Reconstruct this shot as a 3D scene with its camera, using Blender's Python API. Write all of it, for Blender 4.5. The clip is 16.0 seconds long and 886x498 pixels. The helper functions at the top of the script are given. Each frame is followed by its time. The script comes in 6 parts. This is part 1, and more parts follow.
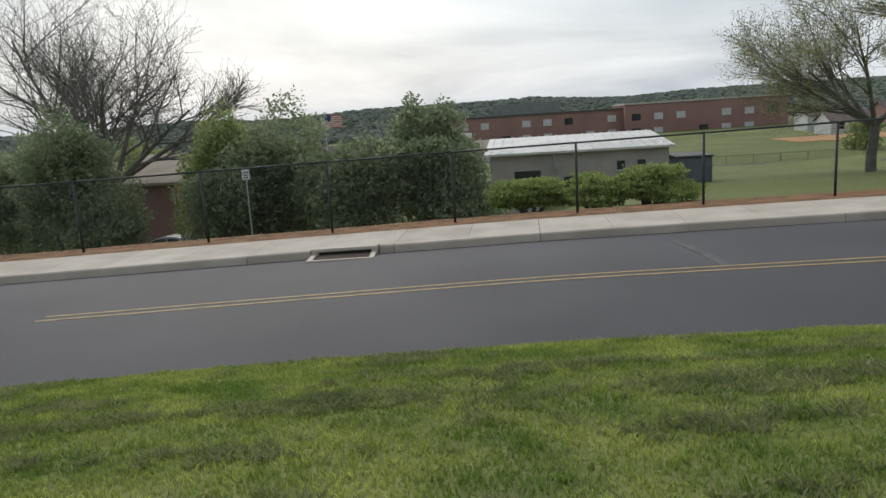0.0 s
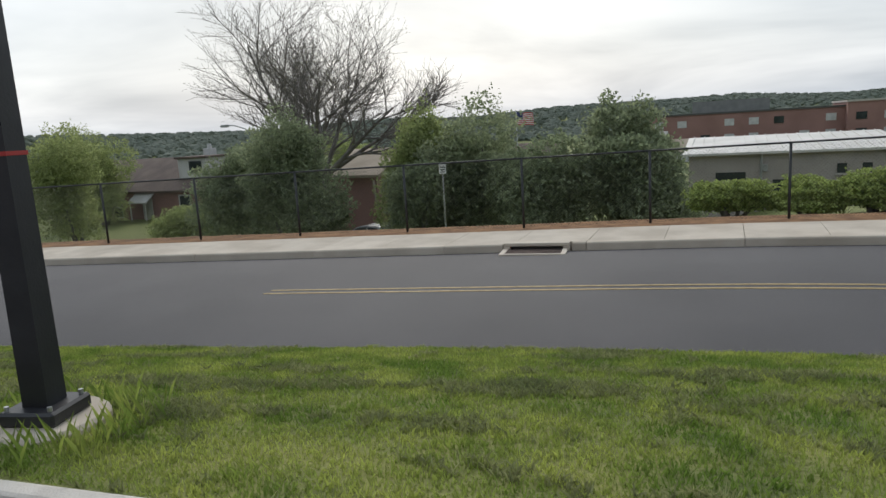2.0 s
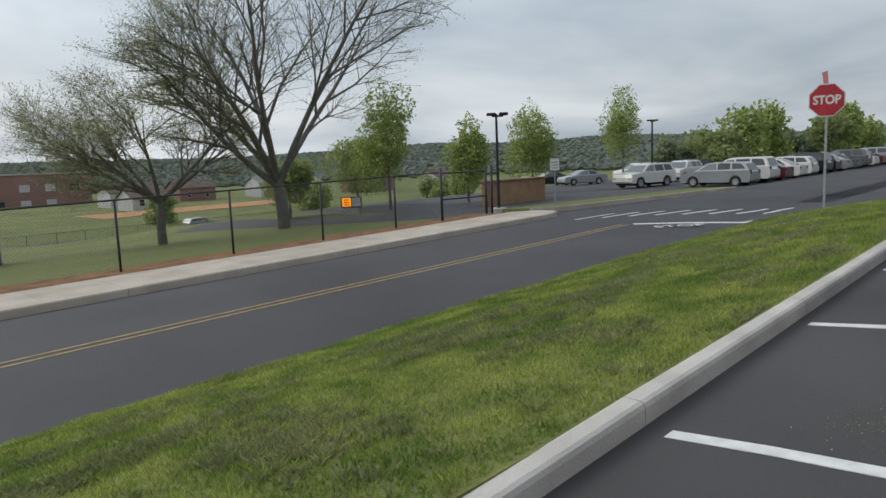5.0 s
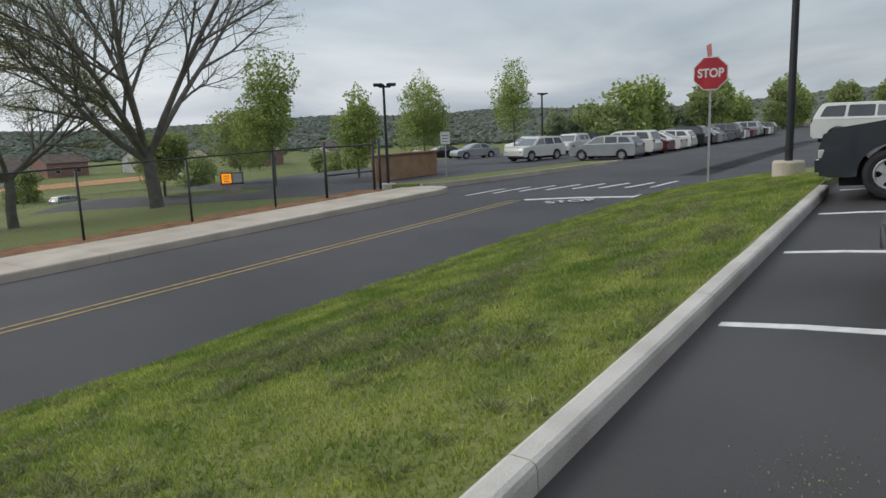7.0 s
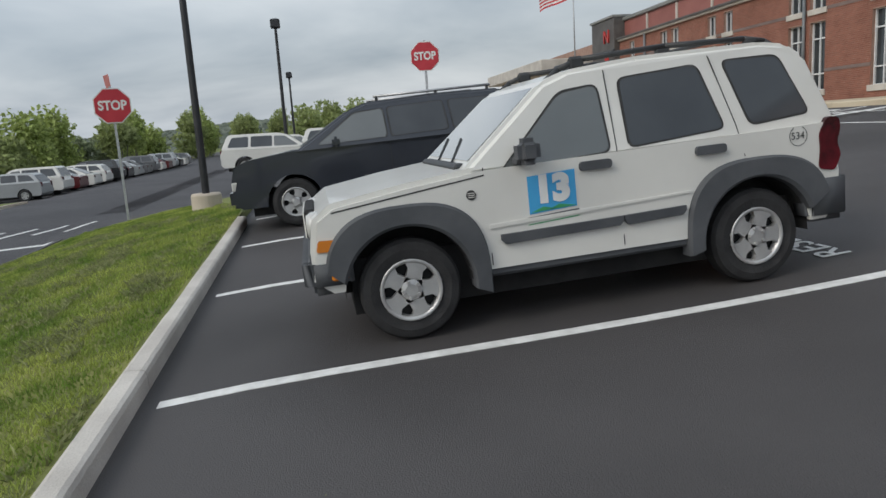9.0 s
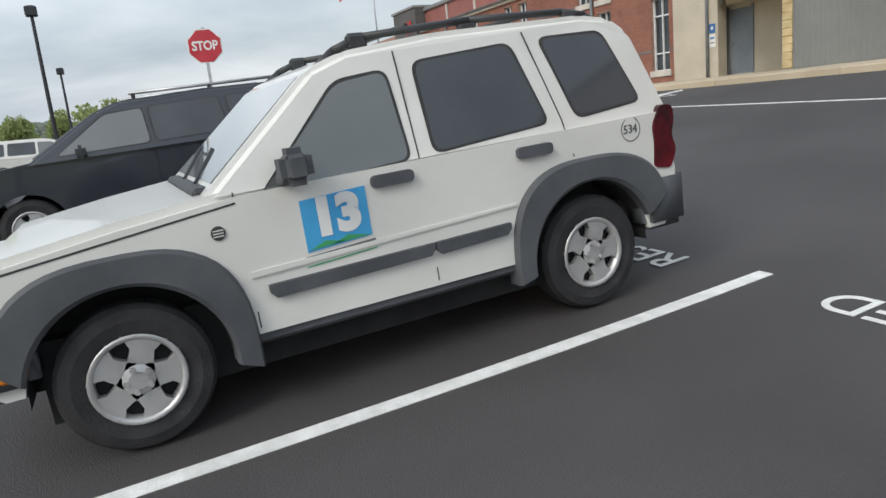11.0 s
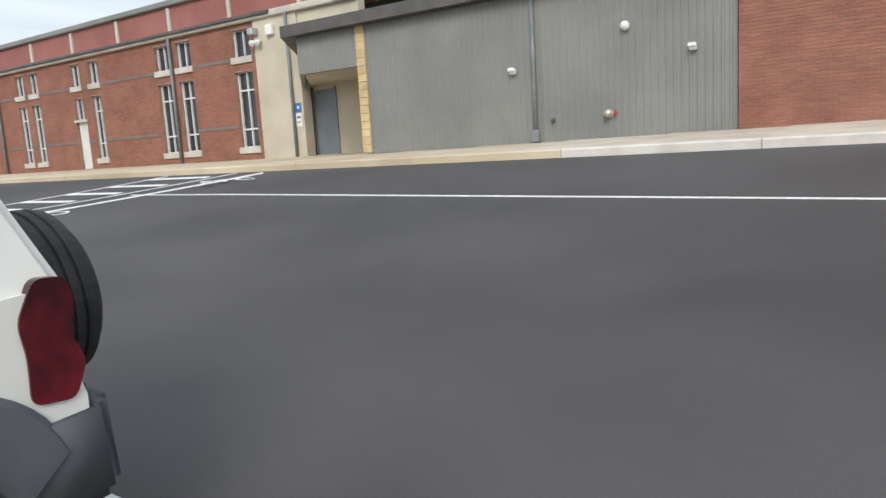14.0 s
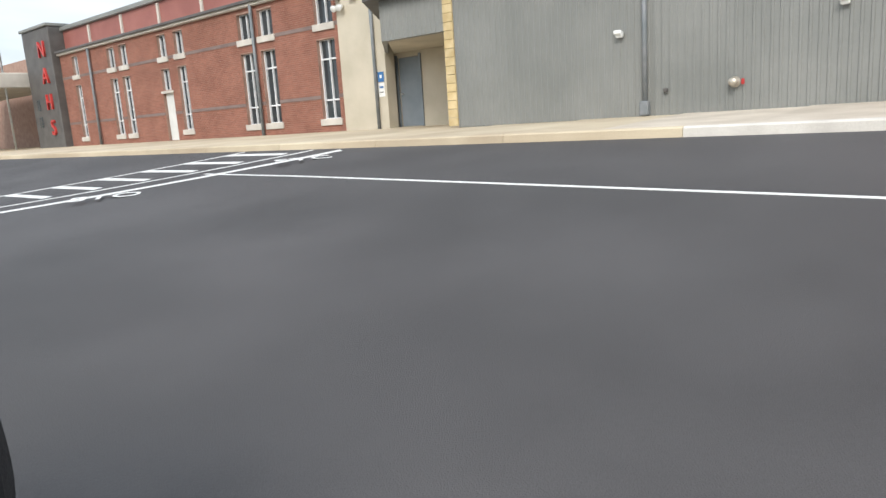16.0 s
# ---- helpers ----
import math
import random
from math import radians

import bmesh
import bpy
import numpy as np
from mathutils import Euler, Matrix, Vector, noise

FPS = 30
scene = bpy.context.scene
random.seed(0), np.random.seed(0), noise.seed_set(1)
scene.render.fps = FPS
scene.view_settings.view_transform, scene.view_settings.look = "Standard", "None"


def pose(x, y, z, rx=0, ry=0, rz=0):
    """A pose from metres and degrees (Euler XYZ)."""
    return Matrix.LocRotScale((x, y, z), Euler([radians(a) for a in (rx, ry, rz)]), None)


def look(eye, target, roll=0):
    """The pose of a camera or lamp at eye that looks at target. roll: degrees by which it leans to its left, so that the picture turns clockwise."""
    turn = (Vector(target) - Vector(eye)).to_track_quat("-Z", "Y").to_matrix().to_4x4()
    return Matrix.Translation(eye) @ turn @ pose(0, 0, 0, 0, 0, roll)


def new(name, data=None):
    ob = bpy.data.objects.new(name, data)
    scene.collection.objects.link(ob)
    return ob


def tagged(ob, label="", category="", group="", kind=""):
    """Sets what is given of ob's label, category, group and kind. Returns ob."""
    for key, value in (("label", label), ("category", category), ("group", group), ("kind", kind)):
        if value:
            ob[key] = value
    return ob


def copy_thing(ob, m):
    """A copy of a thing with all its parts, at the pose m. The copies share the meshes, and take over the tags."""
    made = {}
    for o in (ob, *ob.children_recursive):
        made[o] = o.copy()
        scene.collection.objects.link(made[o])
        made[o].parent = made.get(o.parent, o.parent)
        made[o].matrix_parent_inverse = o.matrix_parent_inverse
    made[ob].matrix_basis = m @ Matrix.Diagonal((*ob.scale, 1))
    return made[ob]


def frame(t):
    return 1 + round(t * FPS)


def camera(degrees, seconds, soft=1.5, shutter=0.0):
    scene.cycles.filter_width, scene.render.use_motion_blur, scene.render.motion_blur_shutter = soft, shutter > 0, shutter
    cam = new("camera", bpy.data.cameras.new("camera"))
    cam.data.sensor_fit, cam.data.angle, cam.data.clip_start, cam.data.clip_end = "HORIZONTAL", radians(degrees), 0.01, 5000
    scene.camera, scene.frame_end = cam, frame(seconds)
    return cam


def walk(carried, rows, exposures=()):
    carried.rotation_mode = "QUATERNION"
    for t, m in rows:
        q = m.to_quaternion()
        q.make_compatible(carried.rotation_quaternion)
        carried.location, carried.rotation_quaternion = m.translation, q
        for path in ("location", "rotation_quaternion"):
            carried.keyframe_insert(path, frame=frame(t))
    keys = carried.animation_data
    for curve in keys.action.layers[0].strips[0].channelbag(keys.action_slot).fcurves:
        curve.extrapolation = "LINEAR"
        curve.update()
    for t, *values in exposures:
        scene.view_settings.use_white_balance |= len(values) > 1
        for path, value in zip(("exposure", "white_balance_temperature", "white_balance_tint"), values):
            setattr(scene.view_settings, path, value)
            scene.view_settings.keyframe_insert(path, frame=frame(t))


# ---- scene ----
cam = camera(65.5, 16.0)
PATH = [
    (0, (-2.307, -2.028, 1.363), (-2.553, -0.078, 0.995), -3.7),
    (0.5, (-2.382, -2.334, 1.359), (-2.993, -0.46, 1.019), -3.2),
    (1, (-2.437, -2.279, 1.348), (-3.212, -0.467, 1.006), -2.4),
    (1.5, (-2.423, -2.296, 1.355), (-3.137, -0.461, 1.0), -2.3),
    (2, (-2.439, -2.267, 1.367), (-3.194, -0.446, 1.024), -3.4),
    (2.5, (-2.393, -2.382, 1.373), (-2.837, -0.461, 1.039), -2.1),
    (3, (-2.405, -2.325, 1.381), (-2.528, -0.355, 1.061), -2.2),
    (3.5, (-2.174, -2.18, 1.397), (-2.11, -0.196, 1.149), -4.1),
    (4, (-1.946, -2.078, 1.376), (-1.342, -0.185, 1.149), -4.5),
    (4.5, (-1.751, -2.0, 1.362), (-0.457, -0.5, 1.084), -3.8),
    (5, (-1.536, -1.773, 1.327), (-0.102, -0.401, 1.075), -2.3),
    (7.5, (-0.3, -1.207, 1.319), (1.347, -0.12, 0.991), -2.2),
    (8, (-0.201, -1.223, 1.377), (1.546, -0.278, 1.144), -3.4),
    (8.5, (0.076, -1.214, 1.358), (2.031, -0.985, 1.005), -2.8),
    (9, (0.406, -1.134, 1.39), (2.347, -1.481, 1.054), -3.7),
    (11.5, (1.826, -2.049, 1.437), (3.518, -3.036, 1.032), -6.2),
    (12, (1.992, -2.372, 1.514), (3.48, -3.653, 1.131), -6.5),
    (12.5, (2.275, -2.768, 1.553), (3.463, -4.348, 1.246), -3.8),
    (13, (2.427, -3.154, 1.58), (3.51, -4.802, 1.243), -4.9),
    (13.5, (2.615, -3.59, 1.609), (3.731, -5.233, 1.37), -6.1),
    (14, (2.827, -3.885, 1.639), (3.916, -5.537, 1.347), -3.5),
    (14.5, (2.982, -4.2, 1.696), (4.111, -5.824, 1.395), -5.1),
    (15, (3.2, -4.58, 1.739), (4.506, -6.081, 1.535), -7.25),
    (15.5, (3.47, -4.8, 1.76), (4.759, -6.294, 1.432), -4.56),
    (16, (3.76, -4.98, 1.82), (5.036, -6.475, 1.448), -3.72),
]
walk(cam, [(t, look(e, g, r)) for t, e, g, r in PATH], [(0, 0.3), (1.5, 0.3), (3, 0.38), (4, 0.31), (5, 0.26), (7.5, 0.3), (9, 0.33), (11.5, 0.78), (12.5, 0.86), (14, 0.96), (15, 1.16), (16, 1.24)])

# ---- world, sun ----
SUN_DIR = Vector((-0.35, 0.75, 0.62))
world = bpy.data.worlds.new("overcast_sky")
scene.world = world
world.use_nodes = True
wn, wl = world.node_tree.nodes, world.node_tree.links
wn.clear()
w_out = wn.new("ShaderNodeOutputWorld")
w_bg = wn.new("ShaderNodeBackground")
w_bg2 = wn.new("ShaderNodeBackground")
w_add = wn.new("ShaderNodeAddShader")
sky = wn.new("ShaderNodeTexSky")
sky.sky_type = "NISHITA"
sky.sun_disc = False
sky.sun_elevation = math.asin(SUN_DIR.normalized().z)
sky.sun_rotation = math.atan2(SUN_DIR.x, SUN_DIR.y)
sky.dust_density, sky.air_density = 4.0, 1.5
w_bg.inputs["Strength"].default_value = 0.02
wl.new(sky.outputs[0], w_bg.inputs["Color"])
# cloud deck: the view direction projected on a flat layer
tc = wn.new("ShaderNodeTexCoord")
sep = wn.new("ShaderNodeSeparateXYZ")
wl.new(tc.outputs["Generated"], sep.inputs[0])
zz = wn.new("ShaderNodeMath"); zz.operation = "MAXIMUM"; zz.inputs[1].default_value = 0.0
wl.new(sep.outputs["Z"], zz.inputs[0])
za = wn.new("ShaderNodeMath"); za.operation = "ADD"; za.inputs[1].default_value = 0.16
wl.new(zz.outputs[0], za.inputs[0])
dx = wn.new("ShaderNodeMath"); dx.operation = "DIVIDE"
dy = wn.new("ShaderNodeMath"); dy.operation = "DIVIDE"
wl.new(sep.outputs["X"], dx.inputs[0]); wl.new(za.outputs[0], dx.inputs[1])
wl.new(sep.outputs["Y"], dy.inputs[0]); wl.new(za.outputs[0], dy.inputs[1])
comb = wn.new("ShaderNodeCombineXYZ")
wl.new(dx.outputs[0], comb.inputs[0]); wl.new(dy.outputs[0], comb.inputs[1])
cn = wn.new("ShaderNodeTexNoise")
cn.inputs["Scale"].default_value, cn.inputs["Detail"].default_value = 0.62, 5.0
cn.inputs["Roughness"].default_value, cn.inputs["Distortion"].default_value = 0.5, 0.4
wl.new(comb.outputs[0], cn.inputs["Vector"])
cr = wn.new("ShaderNodeValToRGB")
cr.color_ramp.elements[0].position, cr.color_ramp.elements[0].color = 0.36, (0.42, 0.49, 0.575, 1)
cr.color_ramp.elements[1].position, cr.color_ramp.elements[1].color = 0.70, (0.80, 0.855, 0.91, 1)
wl.new(cn.outputs["Fac"], cr.inputs[0])
# the deck is thinner, hence brighter, towards the hidden sun
dotn = wn.new("ShaderNodeVectorMath"); dotn.operation = "DOT_PRODUCT"
dotn.inputs[1].default_value = SUN_DIR.normalized()
wl.new(tc.outputs["Generated"], dotn.inputs[0])
rng = wn.new("ShaderNodeMapRange")
rng.inputs["From Min"].default_value, rng.inputs["From Max"].default_value = -0.5, 0.9
rng.inputs["To Min"].default_value, rng.inputs["To Max"].default_value = 0.64, 1.02
wl.new(dotn.outputs["Value"], rng.inputs["Value"])
w_bg2.inputs["Strength"].default_value = 0.85
mulc = wn.new("ShaderNodeMix"); mulc.data_type = "RGBA"; mulc.blend_type = "MULTIPLY"
mulc.inputs["Factor"].default_value = 1.0
wl.new(cr.outputs[0], mulc.inputs["A"]); wl.new(rng.outputs[0], mulc.inputs["B"])
wl.new(mulc.outputs["Result"], w_bg2.inputs["Color"])
wl.new(w_bg.outputs[0], w_add.inputs[0]); wl.new(w_bg2.outputs[0], w_add.inputs[1])
wl.new(w_add.outputs[0], w_out.inputs[0])

sun = new("sun", bpy.data.lights.new("sun", "SUN"))
sun.data.energy, sun.data.angle, sun.data.color = 1.05, radians(25), (1.0, 0.96, 0.9)
sun.matrix_world = look(SUN_DIR * 50, (0, 0, 0))
scene.view_settings.exposure = 0.0


# ---- materials ----
def mat(name, c1, c2=None, scale=4.0, rough=0.8, bump=0.0, bscale=60.0, metal=0.0, island=0.0, rand=0.0, fine=0.0, lo=0.35, hi=0.65, detail=6.0, stretch=None, trans=0.0):
    m = bpy.data.materials.new(name)
    m.use_nodes = True
    n, l = m.node_tree.nodes, m.node_tree.links
    b = n["Principled BSDF"]
    b.inputs["Roughness"].default_value, b.inputs["Metallic"].default_value = rough, metal
    c2 = c2 or c1
    co = n.new("ShaderNodeTexCoord")
    src = co.outputs["Object"]
    if stretch:
        mp = n.new("ShaderNodeMapping")
        mp.inputs["Scale"].default_value = stretch
        l.new(src, mp.inputs[0])
        src = mp.outputs[0]
    nz = n.new("ShaderNodeTexNoise")
    nz.inputs["Scale"].default_value, nz.inputs["Detail"].default_value = scale, detail
    l.new(src, nz.inputs["Vector"])
    rp = n.new("ShaderNodeValToRGB")
    rp.color_ramp.elements[0].position, rp.color_ramp.elements[0].color = lo, (*c1, 1)
    rp.color_ramp.elements[1].position, rp.color_ramp.elements[1].color = hi, (*c2, 1)
    l.new(nz.outputs["Fac"], rp.inputs[0])
    col = rp.outputs[0]
    nf = n.new("ShaderNodeTexNoise")
    nf.inputs["Scale"].default_value, nf.inputs["Detail"].default_value = bscale, 3.0
    l.new(src, nf.inputs["Vector"])

    def vary(col, value, amount):
        mr = n.new("ShaderNodeMapRange")
        mr.inputs["To Min"].default_value, mr.inputs["To Max"].default_value = 1 - amount, 1 + amount
        l.new(value, mr.inputs["Value"])
        mx = n.new("ShaderNodeMix"); mx.data_type = "RGBA"; mx.blend_type = "MULTIPLY"
        mx.inputs["Factor"].default_value = 1.0
        l.new(col, mx.inputs["A"]); l.new(mr.outputs[0], mx.inputs["B"])
        return mx.outputs["Result"]
    if fine:
        col = vary(col, nf.outputs["Fac"], fine)
    if island:
        col = vary(col, n.new("ShaderNodeNewGeometry").outputs["Random Per Island"], island)
    if rand:
        col = vary(col, n.new("ShaderNodeObjectInfo").outputs["Random"], rand)
    l.new(col, b.inputs["Base Color"])
    if bump:
        bp = n.new("ShaderNodeBump")
        bp.inputs["Strength"].default_value, bp.inputs["Distance"].default_value = bump, 0.02
        l.new(nf.outputs["Fac"], bp.inputs["Height"])
        l.new(bp.outputs[0], b.inputs["Normal"])
    if trans:
        tr = n.new("ShaderNodeBsdfTranslucent")
        l.new(col, tr.inputs["Color"])
        ms = n.new("ShaderNodeMixShader")
        ms.inputs[0].default_value = trans
        l.new(b.outputs[0], ms.inputs[1]); l.new(tr.outputs[0], ms.inputs[2])
        l.new(ms.outputs[0], n["Material Output"].inputs["Surface"])
    return m


def glossy(name, color, rough=0.25, coat=0.0, metal=0.0):
    m = mat(name, color, tuple(c * 0.9 for c in color), 1.5, rough, 0.0, metal=metal)
    m.node_tree.nodes["Principled BSDF"].inputs["Coat Weight"].default_value = coat
    return m


M_ASPHALT = mat("asphalt", (0.050, 0.048, 0.052), (0.070, 0.067, 0.071), 0.35, 0.75, 0.35, 140, fine=0.3)
M_LOT = mat("lot_asphalt", (0.045, 0.0415, 0.0415), (0.071, 0.066, 0.066), 0.4, 0.68, 0.4, 120, fine=0.35)
M_GRASS_G = mat("turf", (0.10, 0.125, 0.03), (0.21, 0.215, 0.06), 1.6, 0.95, 0.8, 30, fine=0.4)
M_BLADE = mat("grass_blades", (0.15, 0.235, 0.040), (0.39, 0.44, 0.11), 1.5, 0.75, island=0.35, lo=0.38, hi=0.64, trans=0.45)
M_CLIP = mat("grass_clippings", (0.185, 0.21, 0.092), (0.32, 0.335, 0.155), 2.0, 0.9, island=0.35, trans=0.3)
M_FIELD = mat("field_grass", (0.11, 0.135, 0.03), (0.165, 0.185, 0.05), 0.08, 0.95, 0.4, 8, fine=0.3)
M_CONC = mat("pale_concrete", (0.45, 0.39, 0.315), (0.57, 0.505, 0.42), 1.2, 0.9, 0.25, 90, fine=0.12, rand=0.07)
M_KERB = mat("kerb_concrete", (0.47, 0.44, 0.40), (0.60, 0.57, 0.52), 1.8, 0.9, 0.3, 70, fine=0.15, rand=0.05)
M_WALK = mat("tan_concrete", (0.42, 0.34, 0.24), (0.55, 0.47, 0.34), 0.5, 0.9, 0.2, 60, fine=0.1, rand=0.06)
M_MULCH = mat("mulch", (0.16, 0.075, 0.03), (0.30, 0.16, 0.07), 2.5, 0.95, 0.8, 40, fine=0.4)
M_WPAINT = mat("white_road_paint", (0.62, 0.62, 0.60), (0.78, 0.78, 0.76), 9.0, 0.7, 0.2, 90, fine=0.15)
M_YPAINT = mat("yellow_road_paint", (0.27, 0.19, 0.075), (0.40, 0.29, 0.12), 7.0, 0.7, 0.2, 90, fine=0.2)
M_STAIN = mat("pale_road_stain", (0.075, 0.073, 0.073), (0.125, 0.12, 0.117), 5.0, 0.9, 0.3, 120, fine=0.3)
M_BLACK = mat("black_coating", (0.022, 0.024, 0.025), (0.036, 0.038, 0.04), 5.0, 0.5, 0.1, 60)
M_POLE = mat("dark_bronze_paint", (0.014, 0.015, 0.018), (0.026, 0.027, 0.031), 3.0, 0.45, 0.1, 50)
M_STEEL = mat("galvanised_steel", (0.38, 0.39, 0.40), (0.5, 0.51, 0.52), 8.0, 0.45, 0.1, 60, metal=0.7)
M_IRON = mat("cast_iron", (0.09, 0.06, 0.05), (0.16, 0.11, 0.09), 6.0, 0.8, 0.3, 80)
M_BRICK = mat("red_brick", (0.215, 0.088, 0.06), (0.285, 0.122, 0.086), 1.2, 0.9, 0.3, 70, island=0.12, fine=0.15)
M_MORTAR = mat("mortar", (0.27, 0.17, 0.13), (0.34, 0.225, 0.18), 3.0, 0.95, 0.3, 60, fine=0.2)
M_REDPAN = mat("red_metal_panel", (0.24, 0.085, 0.07), (0.30, 0.115, 0.095), 0.8, 0.6, 0.05, 20, fine=0.1)
M_CREAM = mat("cream_render", (0.42, 0.38, 0.30), (0.52, 0.47, 0.38), 0.8, 0.9, 0.2, 90, fine=0.08)
M_LIMESTONE = mat("limestone_trim", (0.42, 0.39, 0.35), (0.53, 0.50, 0.45), 1.5, 0.85, 0.15, 60, rand=0.05)
M_GREYMET = mat("grey_ribbed_metal", (0.172, 0.178, 0.168), (0.212, 0.216, 0.204), 0.7, 0.5, 0.05, 20, fine=0.06)
M_DARKTRIM = mat("dark_grey_fascia", (0.07, 0.065, 0.062), (0.10, 0.095, 0.09), 2.0, 0.6, 0.1, 40)
M_YELTRIM = mat("weathered_tan_block", (0.45, 0.34, 0.17), (0.56, 0.45, 0.26), 4.0, 0.9, 0.3, 60, rand=0.1)
M_GREYDOOR = mat("blue_grey_door_paint", (0.16, 0.19, 0.22), (0.2, 0.23, 0.26), 2.0, 0.5, 0.05, 40)
M_PALEDOOR = mat("pale_door_paint", (0.5, 0.51, 0.5), (0.6, 0.6, 0.58), 2.0, 0.5)
M_WFRAME = mat("white_aluminium", (0.58, 0.6, 0.62), (0.7, 0.71, 0.72), 4.0, 0.4, 0.0)
M_GLASS = mat("dark_window_glass", (0.025, 0.03, 0.035), (0.045, 0.055, 0.06), 0.6, 0.08)
M_RAIL = mat("blue_grey_pipe", (0.13, 0.15, 0.16), (0.2, 0.21, 0.22), 4.0, 0.5, 0.1, 60)
M_WHITEPL = mat("white_plastic", (0.66, 0.67, 0.66), (0.76, 0.76, 0.74), 3.0, 0.4)


# ---- mesh helpers ----
def part(name, bm, material, parent=None, label="", smooth=False):
    me = bpy.data.meshes.new(name)
    bm.to_mesh(me)
    bm.free()
    me.materials.append(material)
    if smooth:
        for p in me.polygons:
            p.use_smooth = True
    ob = new(name, me)
    if parent:
        ob.parent = parent
    if label:
        ob["label"] = label
    return ob


def raw(name, verts, faces, material, parent=None, label=""):
    me = bpy.data.meshes.new(name)
    me.from_pydata(verts, [], faces)
    me.update()
    me.materials.append(material)
    ob = new(name, me)
    if parent:
        ob.parent = parent
    if label:
        ob["label"] = label
    return ob


def thing(name, label, category, group="", kind="", m=None):
    ob = new(name)
    ob.empty_display_size = 0.2
    if m is not None:
        ob.matrix_world = m
    return tagged(ob, label, category, group, kind)


def box(bm, x0, x1, y0, y1, z0, z1, bevel=0.0, seg=1):
    x0, x1 = min(x0, x1), max(x0, x1)
    vs = [bm.verts.new(p) for p in ((x0, y0, z0), (x1, y0, z0), (x1, y1, z0), (x0, y1, z0), (x0, y0, z1), (x1, y0, z1), (x1, y1, z1), (x0, y1, z1))]
    fs = [bm.faces.new([vs[i] for i in q]) for q in ((3, 2, 1, 0), (4, 5, 6, 7), (0, 1, 5, 4), (1, 2, 6, 5), (2, 3, 7, 6), (3, 0, 4, 7))]
    if bevel:
        es = list({e for f in fs for e in f.edges})
        bmesh.ops.bevel(bm, geom=es, offset=bevel, segments=seg, affect="EDGES")
    return vs


def bx(x0, x1, y0, y1, z0, z1, bevel=0.0, seg=1):
    bm = bmesh.new()
    box(bm, x0, x1, y0, y1, z0, z1, bevel, seg)
    return bm


def tube(bm, a, b, r0, r1=None, n=8, caps=True):
    a, b = Vector(a), Vector(b)
    r1 = r0 if r1 is None else r1
    q = (b - a).to_track_quat("Z", "Y").to_matrix()
    ring = [[bm.verts.new(c + q @ Vector((math.cos(2 * math.pi * i / n) * r, math.sin(2 * math.pi * i / n) * r, 0))) for i in range(n)] for c, r in ((a, r0), (b, r1))]
    for i in range(n):
        bm.faces.new((ring[0][i], ring[0][(i + 1) % n], ring[1][(i + 1) % n], ring[1][i]))
    if caps:
        bm.faces.new(ring[0][::-1])
        bm.faces.new(ring[1])


def tb(a, b, r0, r1=None, n=10):
    bm = bmesh.new()
    tube(bm, a, b, r0, r1, n)
    return bm


def prism(bm, poly, axis, a, b):
    """A closed outline, drawn in the plane across the axis, pushed from a to b along it."""
    def put(u, v, w):
        return {"x": (w, u, v), "y": (u, w, v), "z": (u, v, w)}[axis]
    lo = [bm.verts.new(put(u, v, a)) for u, v in poly]
    hi = [bm.verts.new(put(u, v, b)) for u, v in poly]
    k = len(poly)
    faces = [bm.faces.new(lo[::-1]), bm.faces.new(hi)]
    for i in range(k):
        faces.append(bm.faces.new((lo[i], lo[(i + 1) % k], hi[(i + 1) % k], hi[i])))
    bmesh.ops.recalc_face_normals(bm, faces=faces)
    return lo, hi


def lathe(bm, prof, n=24, axis="z"):
    rings = []
    for r, h in prof:
        ring = []
        for i in range(n):
            c, s = math.cos(2 * math.pi * i / n) * r, math.sin(2 * math.pi * i / n) * r
            ring.append(bm.verts.new({"z": (c, s, h), "x": (h, c, s), "y": (s, h, c)}[axis]))
        rings.append(ring)
    for a, b in zip(rings, rings[1:]):
        for i in range(n):
            bm.faces.new((a[i], a[(i + 1) % n], b[(i + 1) % n], b[i]))
    return rings


def sheet(name, xs, ys, zf, material, thick=0.0, parent=None, label=""):
    """A grid over the ground with a skirt to give it depth."""
    nx, ny = len(xs), len(ys)
    v = [(x, y, zf(x, y)) for y in ys for x in xs]
    f = [(j * nx + i, j * nx + i + 1, (j + 1) * nx + i + 1, (j + 1) * nx + i) for j in range(ny - 1) for i in range(nx - 1)]
    if thick:
        rim = [i for i in range(nx)] + [j * nx + nx - 1 for j in range(1, ny)] + [(ny - 1) * nx + i for i in range(nx - 2, -1, -1)] + [j * nx for j in range(ny - 2, 0, -1)]
        base = len(v)
        v += [(v[i][0], v[i][1], v[i][2] - thick) for i in rim]
        k = len(rim)
        f += [(rim[i], base + i, base + (i + 1) % k, rim[(i + 1) % k]) for i in range(k)]
    return raw(name, v, f, material, parent, label)


def span(a, b, step):
    n = max(1, int(math.ceil((b - a) / step)))
    return [a + (b - a) * i / n for i in range(n + 1)]


